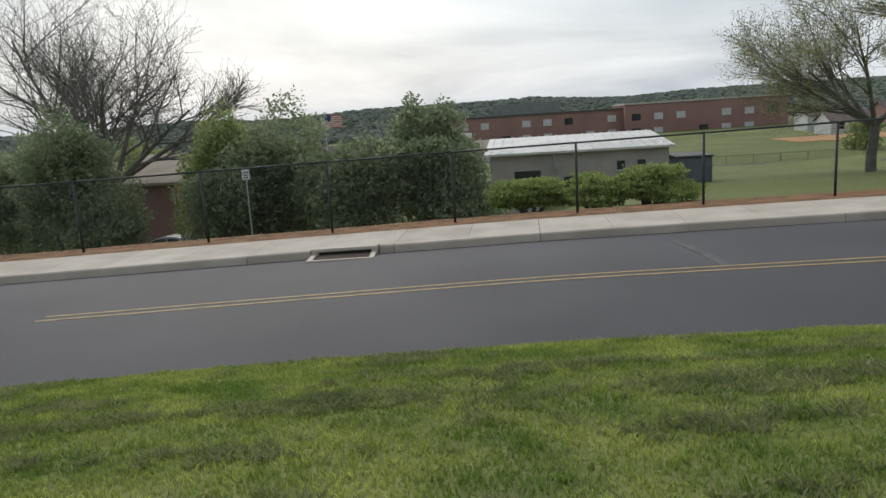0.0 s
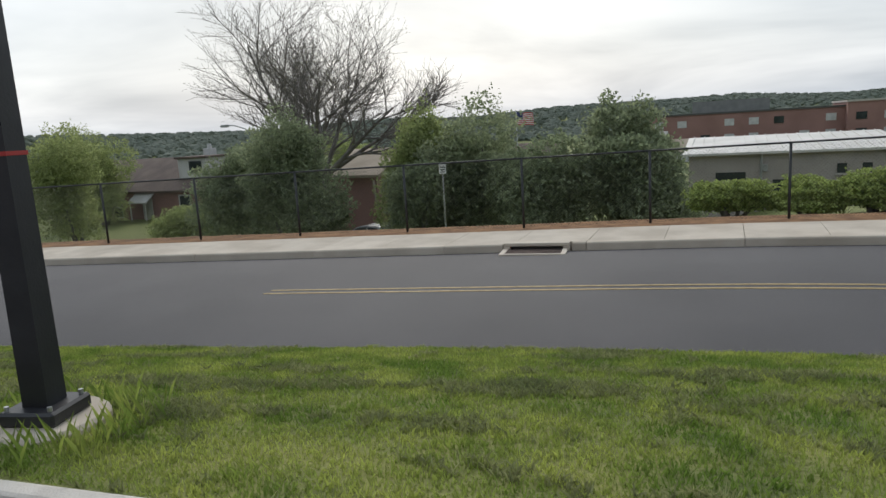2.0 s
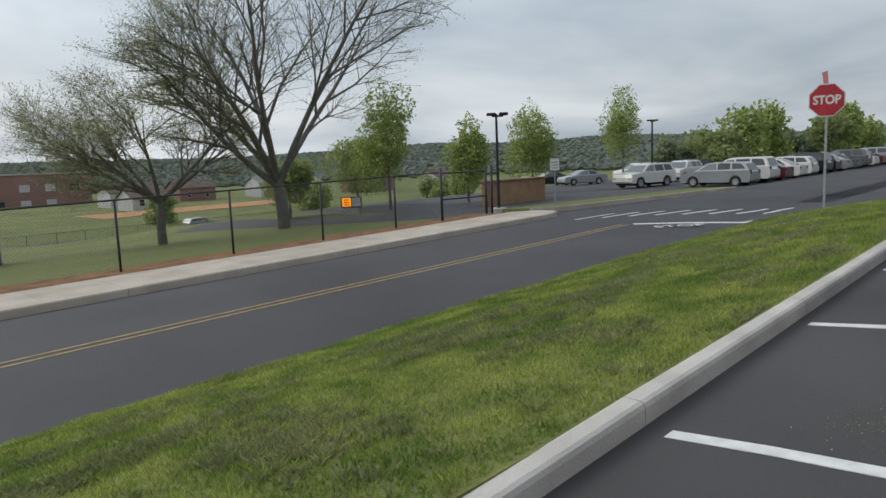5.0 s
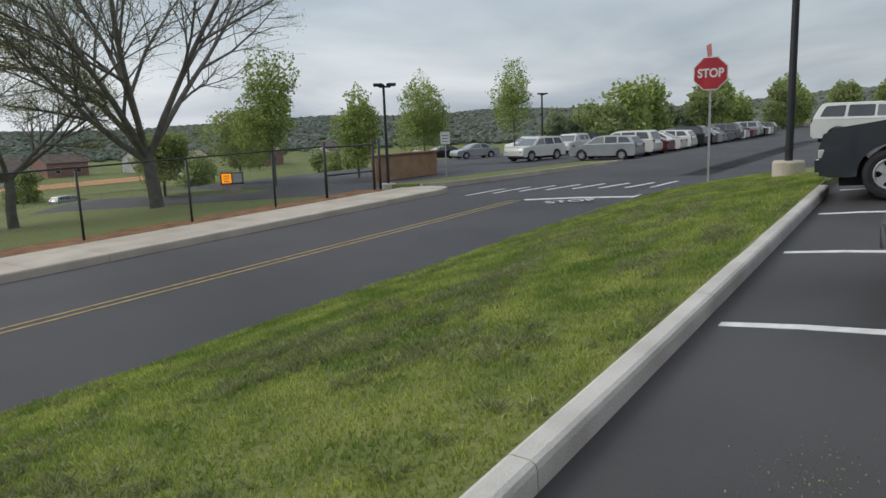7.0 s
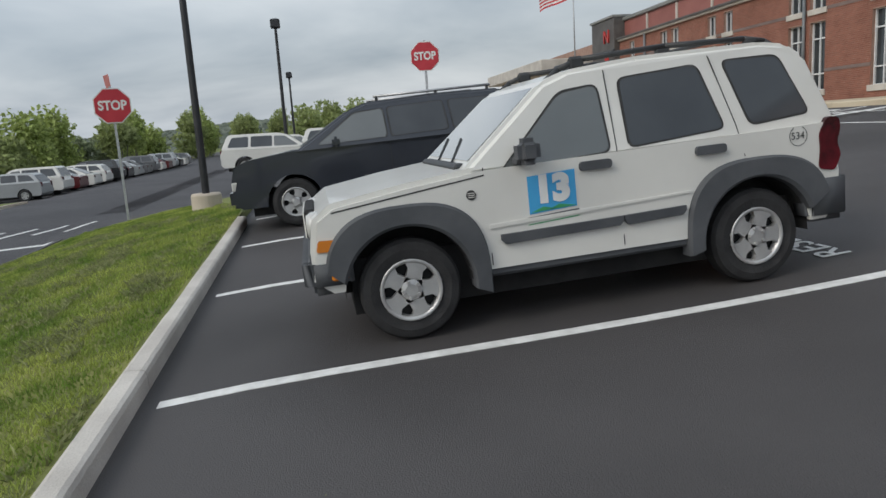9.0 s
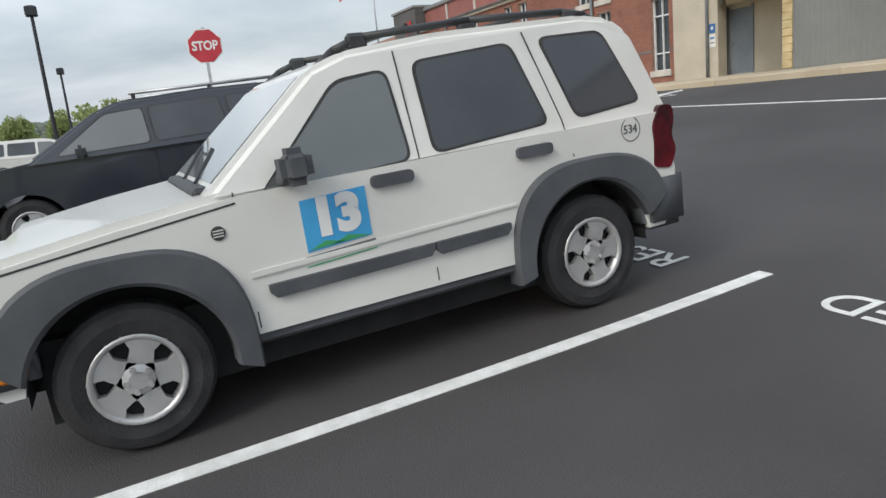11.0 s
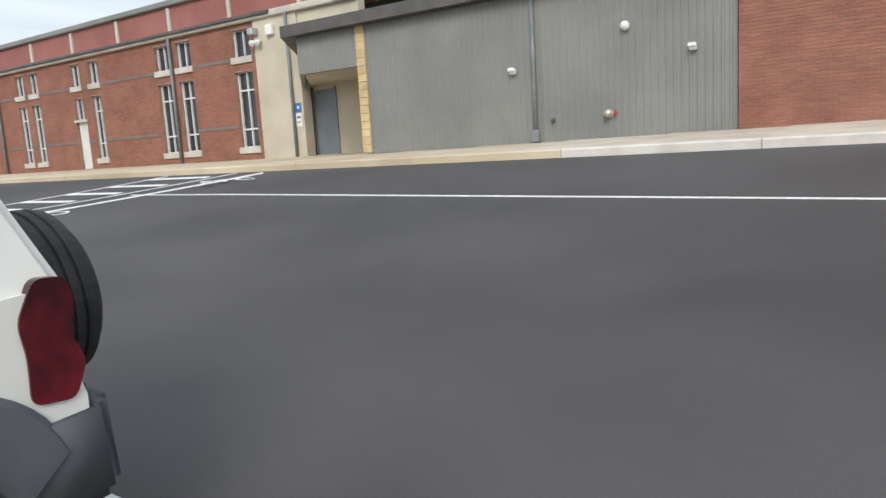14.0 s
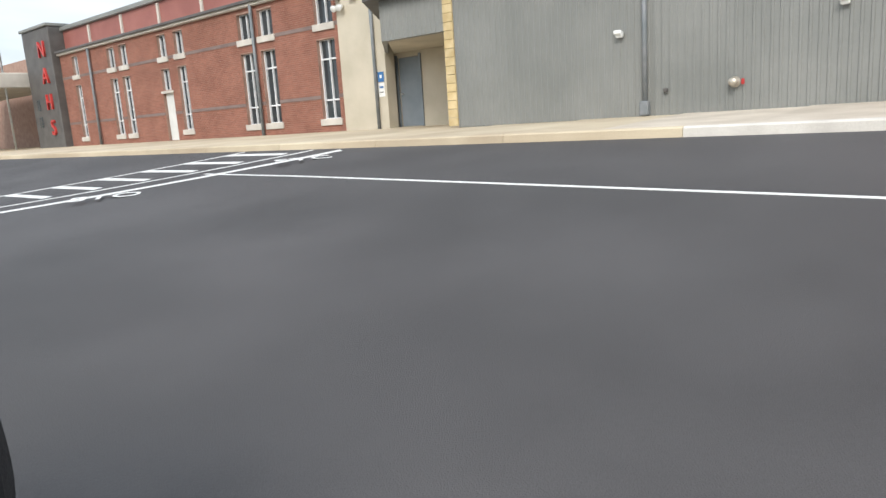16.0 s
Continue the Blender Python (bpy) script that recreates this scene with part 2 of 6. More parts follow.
def words(name, body, size, depth, material, parent, m, label="", sx=1.0, bold=0.0):
    cu = bpy.data.curves.new(name, "FONT")
    cu.body, cu.size, cu.extrude, cu.align_x, cu.align_y, cu.offset = body, size, depth, "CENTER", "CENTER", bold
    tmp = bpy.data.objects.new(name, cu)
    scene.collection.objects.link(tmp)
    me = bpy.data.meshes.new_from_object(tmp.evaluated_get(bpy.context.evaluated_depsgraph_get()))
    bpy.data.objects.remove(tmp)
    me.materials.clear()
    me.materials.append(material)
    ob = new(name, me)
    ob.parent = parent
    ob.matrix_basis = m @ Matrix.Diagonal((sx, 1, 1, 1))
    if label:
        ob["label"] = label
    return ob


def split_letters(ob):
    """Each joined letter of a painted word becomes a mesh of its own."""
    bm = bmesh.new()
    bm.from_mesh(ob.data)
    bmesh.ops.remove_doubles(bm, verts=bm.verts, dist=0.0003)
    bm.verts.index_update()
    left, groups = set(bm.verts), []
    while left:
        stack, got = [left.pop()], []
        while stack:
            v = stack.pop()
            got.append(v)
            for e in v.link_edges:
                w = e.other_vert(v)
                if w in left:
                    left.remove(w)
                    stack.append(w)
        groups.append(got)
    for got in sorted(groups, key=lambda g: min(v.co.x for v in g)):
        idx = {v.index: k for k, v in enumerate(got)}
        faces = [tuple(idx[v.index] for v in f.verts) for f in bm.faces if f.verts[0].index in idx]
        o = raw("letter", [tuple(v.co) for v in got], faces, ob.data.materials[0], ob.parent)
        o.matrix_basis = ob.matrix_basis
    bm.free()
    bpy.data.objects.remove(ob)


def smooth01(u):
    u = min(1.0, max(0.0, u))
    return u * u * (3 - 2 * u)


# ---- the lie of the land ----
def F(x):
    return -0.30 + 0.0275 * min(max(x, 0), 13) + 0.055 * max(-14, min(x, 0))


def R(x):
    return -1.12 + 0.0195 * min(max(x, 0), 20) + 0.013 * max(-45, min(x, 0)) + 0.006 * max(0, x - 20)


def lot_z(x, y):
    u = min(1.0, max(0.0, -y / 14.6))
    return F(x) + 0.1 * (1 - math.exp(min(y, 0) / 0.8)) + (1.25 - F(x)) * u ** 1.8


def bend(x):
    """West of the drain the road swings towards the lot."""
    s = max(-50.0, x + 1.5)
    return -0.155 * 0.5 * (math.sqrt(s * s + 4) - s)


def bent(x, y):
    return y + bend(x) * min(1.0, max(0.0, (y - 0.2) / 5.5))


def unbent(x, y):
    b = bend(x)
    return y - b if y > 5.7 + b else 0.2 + (y - 0.2) * 5.5 / (5.5 + b) if y > 0.2 else y


def bend_mesh(ob):
    for v in ob.data.vertices:
        v.co.y = bent(v.co.x, v.co.y)
    return ob


def road_z(x, y):
    return R(x) - 0.15 * ((y - 9.3) / 3.65) ** 2


def verge_z(x, y):
    u = (y - 0.2) / 5.5
    return (F(x) + 0.12) * (1 - u) + (R(x) - 0.06) * u + 0.08 * math.sin(math.pi * min(1, max(0, u))) + 0.02 * noise.noise((x * 0.8, y * 0.8, 0))


def back_z(x, y):
    """Beyond the fence the ground falls to the lower street and the playing field, and rises to wooded hills far off."""
    top = R(min(x, 25)) - 0.05
    left = top + (-4.3 - top) * smooth01((y - 15.2) / 11) - 2.6 * smooth01((y - 45) / 80)
    right = top - 0.08 * min(max(0, y - 15.2), 66)
    k = smooth01((x + 9) / 12)
    return left * (1 - k) + right * k


def land(x, yy):
    y = unbent(x, yy)
    if y <= 0.2:
        z = lot_z(x, y) - 0.1
    elif y <= 5.7:
        z = verge_z(x, y) - 0.03
    elif y <= 12.95:
        z = road_z(x, y) - 0.35
    elif y <= 15.2:
        z = R(x) - 0.35
    else:
        z = back_z(x, y)
    if x > 17 and y > 0.2:
        flat = R(x) - 0.1 - 0.033 * max(0, min(y, 40) - 8) - 0.1 * max(0, min(y, 88) - 40)
        z = z * (1 - smooth01((x - 17) / 7)) + flat * smooth01((x - 17) / 7) if y > 5.7 or x > 20 else z
    d = math.hypot(x, y)
    if d > 150 and (y > 60 or x > 100):
        hill = 24 * smooth01((d - 260) / 420) * (0.75 + 0.35 * noise.noise((math.atan2(y, x) * 5, 1.3, 0)))
        z += hill * smooth01((y + x * 0.2) / 260)
    return z


def graded(lo, hi, fine_lo, fine_hi, step):
    mid = span(fine_lo, fine_hi, step)
    up, down, s, v = [], [], step, fine_hi
    while v < hi:
        s *= 1.35
        v = min(hi, v + s)
        up.append(v)
    s, v = step, fine_lo
    while v > lo:
        s *= 1.35
        v = max(lo, v - s)
        down.append(v)
    return down[::-1] + mid + up


GX = graded(-1500, 1800, -40, 60, 1.0)
GY = sorted(set(graded(-600, 1800, -30, 50, 1.0) + [0.19, 0.21, 5.69, 5.71, 12.94, 12.96, 15.21]))
tagged(sheet("ground", GX, GY, land, M_FIELD), "green grassy ground falling away to wooded hills", "ground", kind="structure")

# parking lot, road and their kerbs
tagged(sheet("parking_lot", span(-30, 100, 1.0), span(-14.62, 0.09, 0.49), lot_z, M_LOT, 0.12), "dark asphalt parking lot with worn patches", "parking lot", kind="structure")
tagged(bend_mesh(sheet("road", span(-60, 60, 1.0), span(5.5, 12.58, 0.4), lambda x, y: road_z(x, y) if x < 17 else max(road_z(x, y), land(x, y) + 0.03), M_ASPHALT, 0.1)), "smooth dark grey asphalt road", "road", kind="structure")


def far_lot_z(x, y):
    return R(x) - 0.033 * max(0, y - 8) - 0.02


tagged(sheet("far_parking_lot", [12.6, 14, 16, 18, 20] + span(22, 190, 5), span(0.1, 44, 1.1), lambda x, y: (land(x, y) + 0.03 if x > 18 else max(land(x, y) - 0.15, -9)) if y > 0.2 else lot_z(x, 0), M_ASPHALT, 0.1), "wide asphalt lot and drive beyond the crossing", "parking lot", kind="structure")



def verge_map(x, y):
    """The verge narrows to a rounded tip past the lot's last stall."""
    u = min(1.0, max(0.0, (x - 13) / 6.5))
    lo, hi = 0.2 + 2.6 * u ** 2, 5.74 - 1.7 * u ** 2
    return lo + (hi - lo) * (y - 0.2) / 5.54


verge_x = span(-40, 19.5, 0.5)
vg = sheet("grass_verge", verge_x, span(0.2, 5.74, 0.25), lambda x, y: verge_z(x, verge_map(x, y)) + 0.015, M_GRASS_G, 0.3)
for vv in vg.data.vertices:
    vv.co.y = bent(vv.co.x, verge_map(vv.co.x, vv.co.y))
tagged(vg, "mown grass verge between the lot kerb and the road", "grass verge", kind="structure")


def kerb_stone(name, x0, x1, prof, zf, material, parent):
    bm = bmesh.new()
    lo = [bm.verts.new((x0, y, z + zf(x0))) for y, z in prof]
    hi = [bm.verts.new((x1, y, z + zf(x1))) for y, z in prof]
    k = len(prof)
    fs = [bm.faces.new(lo[::-1]), bm.faces.new(hi)] + [bm.faces.new((lo[i], lo[(i + 1) % k], hi[(i + 1) % k], hi[i])) for i in range(k)]
    bmesh.ops.recalc_face_normals(bm, faces=fs)
    return part(name, bm, material, parent)


lot_kerb = thing("lot_kerb", "pale cast concrete kerb along the grass verge", "kerb", kind="structure")
prof = [(0.055, -0.12), (0.06, 0.105), (0.07, 0.133), (0.095, 0.145), (0.187, 0.147), (0.21, 0.138), (0.218, -0.12)]
x = -33.98
while x < 12.0:
    kerb_stone("kerb_stone", x + 0.005, min(x + 2.995, 12.5), prof, F, M_KERB, lot_kerb)
    x += 3.0

road_kerb = thing("road_kerb", "pale concrete kerb of the far pavement", "kerb", kind="structure")
prof = [(12.55, -0.25), (12.56, 0.02), (12.575, 0.045), (12.6, 0.055), (12.73, 0.055), (12.74, -0.25)]
for k in range(-18, 6):
    x0, x1 = k * 3.05 + 1.0, k * 3.05 + 4.05
    for a, b in ([(x0, -6.84), (-5.40, x1)] if x0 < -6.84 < x1 and -5.40 < x1 else [(x0, -6.84)] if x0 < -6.84 < x1 else [(-5.40, x1)] if x0 < -5.40 < x1 else [(x0, x1)] if not (-6.84 <= x0 and x1 <= -5.40) else []):
        bend_mesh(kerb_stone("kerb_stone", a + 0.006, b - 0.006, prof, R, M_CONC, road_kerb))

edge_kerb = thing("edge_kerb", "half-buried pale concrete kerb at the grass edge", "kerb", kind="structure")
for xa, xb in ((-3.3, -1.5), (-0.9, -0.45), (-7.2, -6.7), (3.4, 4.3)):
    bend_mesh(kerb_stone("kerb_stone", xa, xb, [(5.46, -0.3), (5.46, -0.075), (5.58, -0.06), (5.62, -0.3)], R, M_CONC, edge_kerb))

pavement = thing("pavement", "pale tan concrete pavement slabs beside the road", "pavement", kind="structure")
for k in range(-36, 12):
    x0, x1 = k * 1.525 + 1.0, k * 1.525 + 2.525
    bend_mesh(kerb_stone("slab", x0 + 0.005, x1 - 0.005, [(12.745, -0.2), (12.745, 0.05), (14.4, 0.075), (14.4, -0.2)], R, M_CONC, pavement))
# rounded nose where the pavement ends at the crossing
bm = bmesh.new()
nose = [(19.3, 12.6), (19.9, 12.8), (20.3, 13.2), (20.3, 13.9), (19.9, 14.2), (19.3, 14.4)]
lo, hi = prism(bm, nose, "z", R(19.5) - 0.25, R(19.5) + 0.055)
part("nose_slab", bm, M_CONC, pavement)

tagged(bend_mesh(sheet("mulch_strip", span(-50, 19.2, 0.6), span(14.41, 16.4, 0.3), lambda x, y: R(x) + 0.0 - 0.04 * max(0, y - 15.2) + 0.035 * noise.noise((x * 1.7, y * 2, 3)), M_MULCH, 0.25)), "strip of reddish brown mulch and dead grass under the fence", "mulch strip", kind="structure")


def stripe(name, pts, width, zf, material, label, category="road marking", group=""):
    """A painted band along a run of plan points."""
    v, f = [], []
    dense = []
    for (xa, ya), (xb, yb) in zip(pts, pts[1:]):
        n = max(1, int(math.hypot(xb - xa, yb - ya) / 0.5))
        dense += [(xa + (xb - xa) * i / n, ya + (yb - ya) * i / n) for i in range(n)]
    dense.append(pts[-1])
    for i, (px, py) in enumerate(dense):
        a, b = dense[max(0, i - 1)], dense[min(len(dense) - 1, i + 1)]
        d = Vector((b[0] - a[0], b[1] - a[1])).normalized()
        w = width / 2 * (1 + 0.03 * noise.noise((px * 6, py * 6, 1)))
        for s in (-1, 1):
            qx, qy = px - d.y * w * s, py + d.x * w * s
            v.append((qx, qy, zf(qx, qy) + 0.006))
    n = len(dense)
    f = [(2 * i, 2 * i + 2, 2 * i + 3, 2 * i + 1) for i in range(n - 1)]
    base = len(v)
    v += [(p[0], p[1], p[2] - 0.005) for p in v]
    rim = [2 * i for i in range(n)] + [2 * i + 1 for i in range(n - 1, -1, -1)]
    f += [(rim[i], base + rim[i], base + rim[(i + 1) % (2 * n)], rim[(i + 1) % (2 * n)]) for i in range(2 * n)]
    return tagged(raw(name, v, f, material), label, category, group, "structure")


for dyy in (-0.11, 0.11):
    bend_mesh(stripe("centre_line", [(-9.78, 8.68 + dyy), (17.3, 8.6 + dyy)], 0.07, road_z, M_YPAINT, "worn yellow double centre line on asphalt", group="centre lines"))
stripe("road_stain", [(0.42, 11.2), (0.5, 10.4), (0.62, 9.6), (0.7, 8.7)], 0.16, road_z, M_STAIN, "pale streak across the dark asphalt", "stain")
for k in range(-10, 7):
    xk = 4.7 + 2.74 * k
    if k in (5, 6):
        continue
    stripe("stall_line", [(xk, -0.06 if k > -1 else -0.11), (xk - 0.01, -5.49)], 0.11, lot_z, M_WPAINT, "white painted parking stall line on asphalt", group="stall lines")
stripe("lane_line", [(16.1, -12.38), (7.05, -11.98), (-14, -11.1)], 0.058, lot_z, M_WPAINT, "long white lane line along the asphalt drive")
stripe("stop_line", [(18.4, -8.0), (14.32, -14.4)], 0.2, lot_z, M_WPAINT, "white stop line before the crossing", group="stop lines")
for off in (0.9, 3.4):
    stripe("crossing_edge", [(18.4 + off, -8.2), (14.4 + off, -14.5)], 0.08, lot_z, M_WPAINT, "white edge line of the pedestrian crossing", group="crossing edges")
for i in range(8):
    u = (i + 0.5) / 8
    cx, cy = 18.5 + (14.5 - 18.5) * u, -8.2 - 6.2 * u
    stripe("crossing_bar", [(cx + 1.1, cy - 0.15), (cx + 3.2, cy - 0.15)], 0.18, lot_z, M_WPAINT, "white bar of the pedestrian crossing", group="crossing bars")
# crossing over the road by the pavement's end
stripe("stop_line", [(17.5, 8.4), (20.1, 5.5)], 0.22, lambda x, y: max(road_z(x, y), land(x, y) + 0.035), M_WPAINT, "white stop line before the crossing", group="stop lines")
for i in range(8):
    u = (i + 0.5) / 8
    cx, cy = 18.0 + 4.6 * u, 11.3 - 5.4 * u
    stripe("crossing_bar", [(cx, cy), (cx + 2.0, cy - 0.3)], 0.12, lambda x, y: max(road_z(x, y) if y > 5.7 else -9, land(x, y) + 0.035), M_WPAINT, "white bar of the pedestrian crossing", group="crossing bars")

for k, (xa, ww) in enumerate(((3.27, 2.1), (6.17, 2.1), (0.45, 2.1))):
    w = thing("reserved_lettering", "white stencilled word on the asphalt", "road marking", "stall words", m=Matrix.Translation((xa, -5.33, lot_z(xa, -5.33) + 0.006)) @ Euler((math.atan(-0.075), math.atan(-0.02), 0)).to_matrix().to_4x4())
    split_letters(words("letters", "RESERVED", 0.40, 0.002, M_WPAINT, w, Matrix.Identity(4), sx=0.98, bold=0.002))
for cx, cy in ((16.0, -10.55), (14.2, -13.6)):
    w = thing("stop_lettering", "white painted word on the asphalt drive", "road marking", "stop words", m=Matrix.Translation((cx, cy, lot_z(cx, cy) + 0.03)) @ Euler((radians(0), radians(-1), radians(-122))).to_matrix().to_4x4() @ Euler((radians(4), 0, 0)).to_matrix().to_4x4())
    split_letters(words("letters", "STOP", 0.64, 0.002, M_WPAINT, w, Matrix.Identity(4), bold=0.006))

w = thing("stop_lettering", "white painted word on the road before the crossing", "road marking", "stop words", m=Matrix.Translation((17.6, 7.0, max(road_z(17.6, 7.0), land(17.6, 7.0) + 0.035) + 0.045)) @ Euler((0, math.atan(-0.025), 0)).to_matrix().to_4x4() @ Euler((0, 0, radians(-49))).to_matrix().to_4x4())
split_letters(words("letters", "STOP", 0.62, 0.002, M_WPAINT, w, Matrix.Identity(4)))

# storm inlet in the far kerb
inlet = thing("storm_inlet", "concrete storm drain box with a rusty iron grate", "storm drain", m=Matrix.Translation((0.18, bend(-6.1) - 0.4, 0)) @ Matrix.Translation((-6.3, 12.9, 0)) @ Euler((0, 0, radians(7))).to_matrix().to_4x4() @ Matrix.Translation((6.3, -12.9, 0)))
zi = R(-6.3)
part("hood", bx(-7.0, -5.6, 12.93, 13.14, zi - 0.0, zi + 0.075, 0.012), M_CONC, inlet)
for xa, xb in ((-7.0, -6.86), (-5.74, -5.6)):
    part("cheek", bx(xa, xb, 12.93, 13.14, zi - 0.22, zi - 0.001, 0.008), M_CONC, inlet)
part("throat", bx(-6.86, -5.74, 13.06, 13.13, zi - 0.3, zi - 0.002), M_DARKTRIM, inlet)
gz = road_z(-6.3, 12.0) + 0.03
for xa, xb, ya, yb in ((-7.0, -6.9, 12.30, 12.93), (-5.74, -5.64, 12.30, 12.93), (-6.9, -5.74, 12.30, 12.38)):
    part("collar", bx(xa, xb, ya, yb, gz - 0.1, gz + 0.004), M_CONC, inlet, "pale concrete collar")
grate = part("grate", bx(-6.9, -5.74, 12.38, 12.42, gz - 0.05, gz), M_IRON, inlet, "rusty iron grate")
part("pit", bx(-6.9, -5.74, 12.42, 12.92, gz - 0.3, gz - 0.06), M_DARKTRIM, inlet)
for i in range(24):
    xa = -6.89 + i * 0.0483
    part("grate_bar", bx(xa, xa + 0.02, 12.42, 12.93, gz - 0.045, gz), M_IRON, grate)

# ---- chain-link fence ----
fence = thing("chain_link_fence", "black chain-link fence with round posts and a top rail", "fence")
FY, FH = 15.45, 1.76
M_WIRE = mat("black_wire", (0.02, 0.022, 0.024), (0.03, 0.032, 0.034), 5.0, 0.6)


def fence_z(x):
    return R(min(x, 19)) - 0.02


post_mesh = None
for k in range(-18, 5):
    xp = 2.0 + 3.05 * k
    ob = part("post", tb((0, 0, -0.4), (0, 0, FH - 0.01), 0.032), M_BLACK, fence, smooth=True) if post_mesh is None else new("post", post_mesh)
    post_mesh = ob.data
    ob.parent = fence
    ob.location = (xp, bent(xp, FY), fence_z(xp))
for k in range(-18, 5):
    xp = 2.0 + 3.05 * k
    x2 = min(xp + 3.05, 16.4)
    part("top_rail", tb((xp, bent(xp, FY), fence_z(xp) + FH), (x2, bent(x2, FY), fence_z(x2) + FH), 0.024), M_BLACK, fence, smooth=True)
v, f = [], []
xa = -52.9
while xa < 16.3:
    for s in (-1, 1):
        x0, x1 = (xa, xa + FH) if s > 0 else (xa + FH, xa)
        a, b = Vector((x0, bent(x0, FY), fence_z(x0) + 0.03)), Vector((x1, bent(x1, FY), fence_z(x1) + FH))
        if max(x0, x1) > 16.4:
            continue
        base = len(v)
        for c in (a, b):
            v += [(c.x - 0.0028, c.y, c.z), (c.x + 0.0028, c.y, c.z), (c.x, c.y + 0.005, c.z)]
        f += [(base, base + 1, base + 4, base + 3), (base + 1, base + 2, base + 5, base + 4), (base + 2, base, base + 3, base + 5)]
    xa += 0.085
tagged(raw("wire_mesh", v, f, M_WIRE, fence), kind="stuff")
# swing gate at the fence's end
gate = thing("pipe_gate", "black pipe gate beside the fence", "gate")
gz0 = fence_z(17.5)
for xp in (16.5, 19.0, 19.35):
    part("gate_post", tb((xp, FY, gz0 - 0.4), (xp, FY, gz0 + FH + 0.15), 0.05), M_BLACK, gate, smooth=True)
for h in (0.75, 1.7):
    part("gate_rail", tb((16.5, FY, gz0 + h), (19.0, FY, gz0 + h), 0.03), M_BLACK, gate, smooth=True)
# ---- school building across the lot ----
WY, GYW = -20.68, -18.24
Z0 = 1.62


def brick_wall(name, x0, x1, y, z0, z1, holes, parent, near=(0, 0)):
    """Courses of stretchers in running bond, proud of a mortar core, left out over the holes (x0, x1, z0, z1)."""
    L, H, G, D = 0.203, 0.0675, 0.0125, 0.008
    v, f = [], []
    row, z = 0, z0
    while z < z1 - 0.02:
        h = min(H, z1 - z)
        xs = x0 - (row % 2) * L / 2
        while xs < x1:
            segs = [(max(x0, xs + G / 2), min(x1, xs + L - G / 2))]
            for hx0, hx1, hz0, hz1 in holes:
                if z + h > hz0 + 0.01 and z < hz1 - 0.01:
                    nxt = []
                    for a, b in segs:
                        if b <= hx0 or a >= hx1:
                            nxt.append((a, b))
                        else:
                            if a < hx0: nxt.append((a, hx0))
                            if b > hx1: nxt.append((hx1, b))
                    segs = nxt
            for a, b in segs:
                if b - a < 0.02:
                    continue
                k = len(v)
                za, zb = z + G / 2, z + h - G / 2
                v += [(a, y, za), (b, y, za), (b, y, zb), (a, y, zb), (a, y + D, za), (b, y + D, za), (b, y + D, zb), (a, y + D, zb)]
                f += [(k + 4, k + 7, k + 6, k + 5), (k, k + 4, k + 5, k + 1), (k + 1, k + 5, k + 6, k + 2), (k + 2, k + 6, k + 7, k + 3), (k + 3, k + 7, k + 4, k)]
            xs += L
        z += H
        row += 1
    return tagged(raw(name, v, f, M_BRICK, parent), kind="stuff")


def wall_with_holes(bm, x0, x1, y0, y1, z0, z1, holes):
    xs = sorted({x0, x1, *[h for q in holes for h in q[:2]]})
    zs = sorted({z0, z1, *[h for q in holes for h in q[2:]]})
    for xa, xb in zip(xs, xs[1:]):
        for za, zb in zip(zs, zs[1:]):
            mx, mz = (xa + xb) / 2, (za + zb) / 2
            if not any(h[0] < mx < h[1] and h[2] < mz < h[3] for h in holes):
                box(bm, xa, xb, y0, y1, za, zb)


school = thing("school_building", "red brick school wing with tall narrow windows", "building")
wins = []   # x0, x1, z0, z1, rows of panes, sill
for a, b in ((21.2, 22.1), (24.35, 25.2), (25.6, 26.45), (30.3, 31.0), (35.1, 35.85), (36.3, 37.05), (40.2, 40.85)):
    wins.append((a, b, 2.05, 4.62, 3))
    wins.append((a, b, 5.12, 6.02, 1))
wins.append((31.65, 32.35, 3.75, 4.62, 1))
wins.append((31.65, 32.35, 5.12, 6.02, 1))
holes = [w[:4] for w in wins] + [(31.55, 32.4, 1.62, 3.7)]
bm = bmesh.new()
wall_with_holes(bm, 20.95, 44, WY - 0.3, WY, 1.2, 6.2, holes)
part("wall", bm, M_MORTAR, school)
brick_wall("brickwork", 20.95, 44, WY, 1.62, 6.2, holes, school)
M_BAND = mat("grey_brick_band", (0.15, 0.11, 0.10), (0.2, 0.15, 0.135), 1.5, 0.9, 0.2, 60)
for za in (2.72, 5.0):
    edges = sorted([20.95, 44] + [e for w in holes if w[2] < za + 0.1 and w[3] > za for e in w[:2]])
    for a, b in zip(edges[::2], edges[1::2]):
        if b - a > 0.2:
            part("band", bx(a, b, WY + 0.005, WY + 0.026, za, za + 0.12), M_BAND, school, "dark grey brick band")
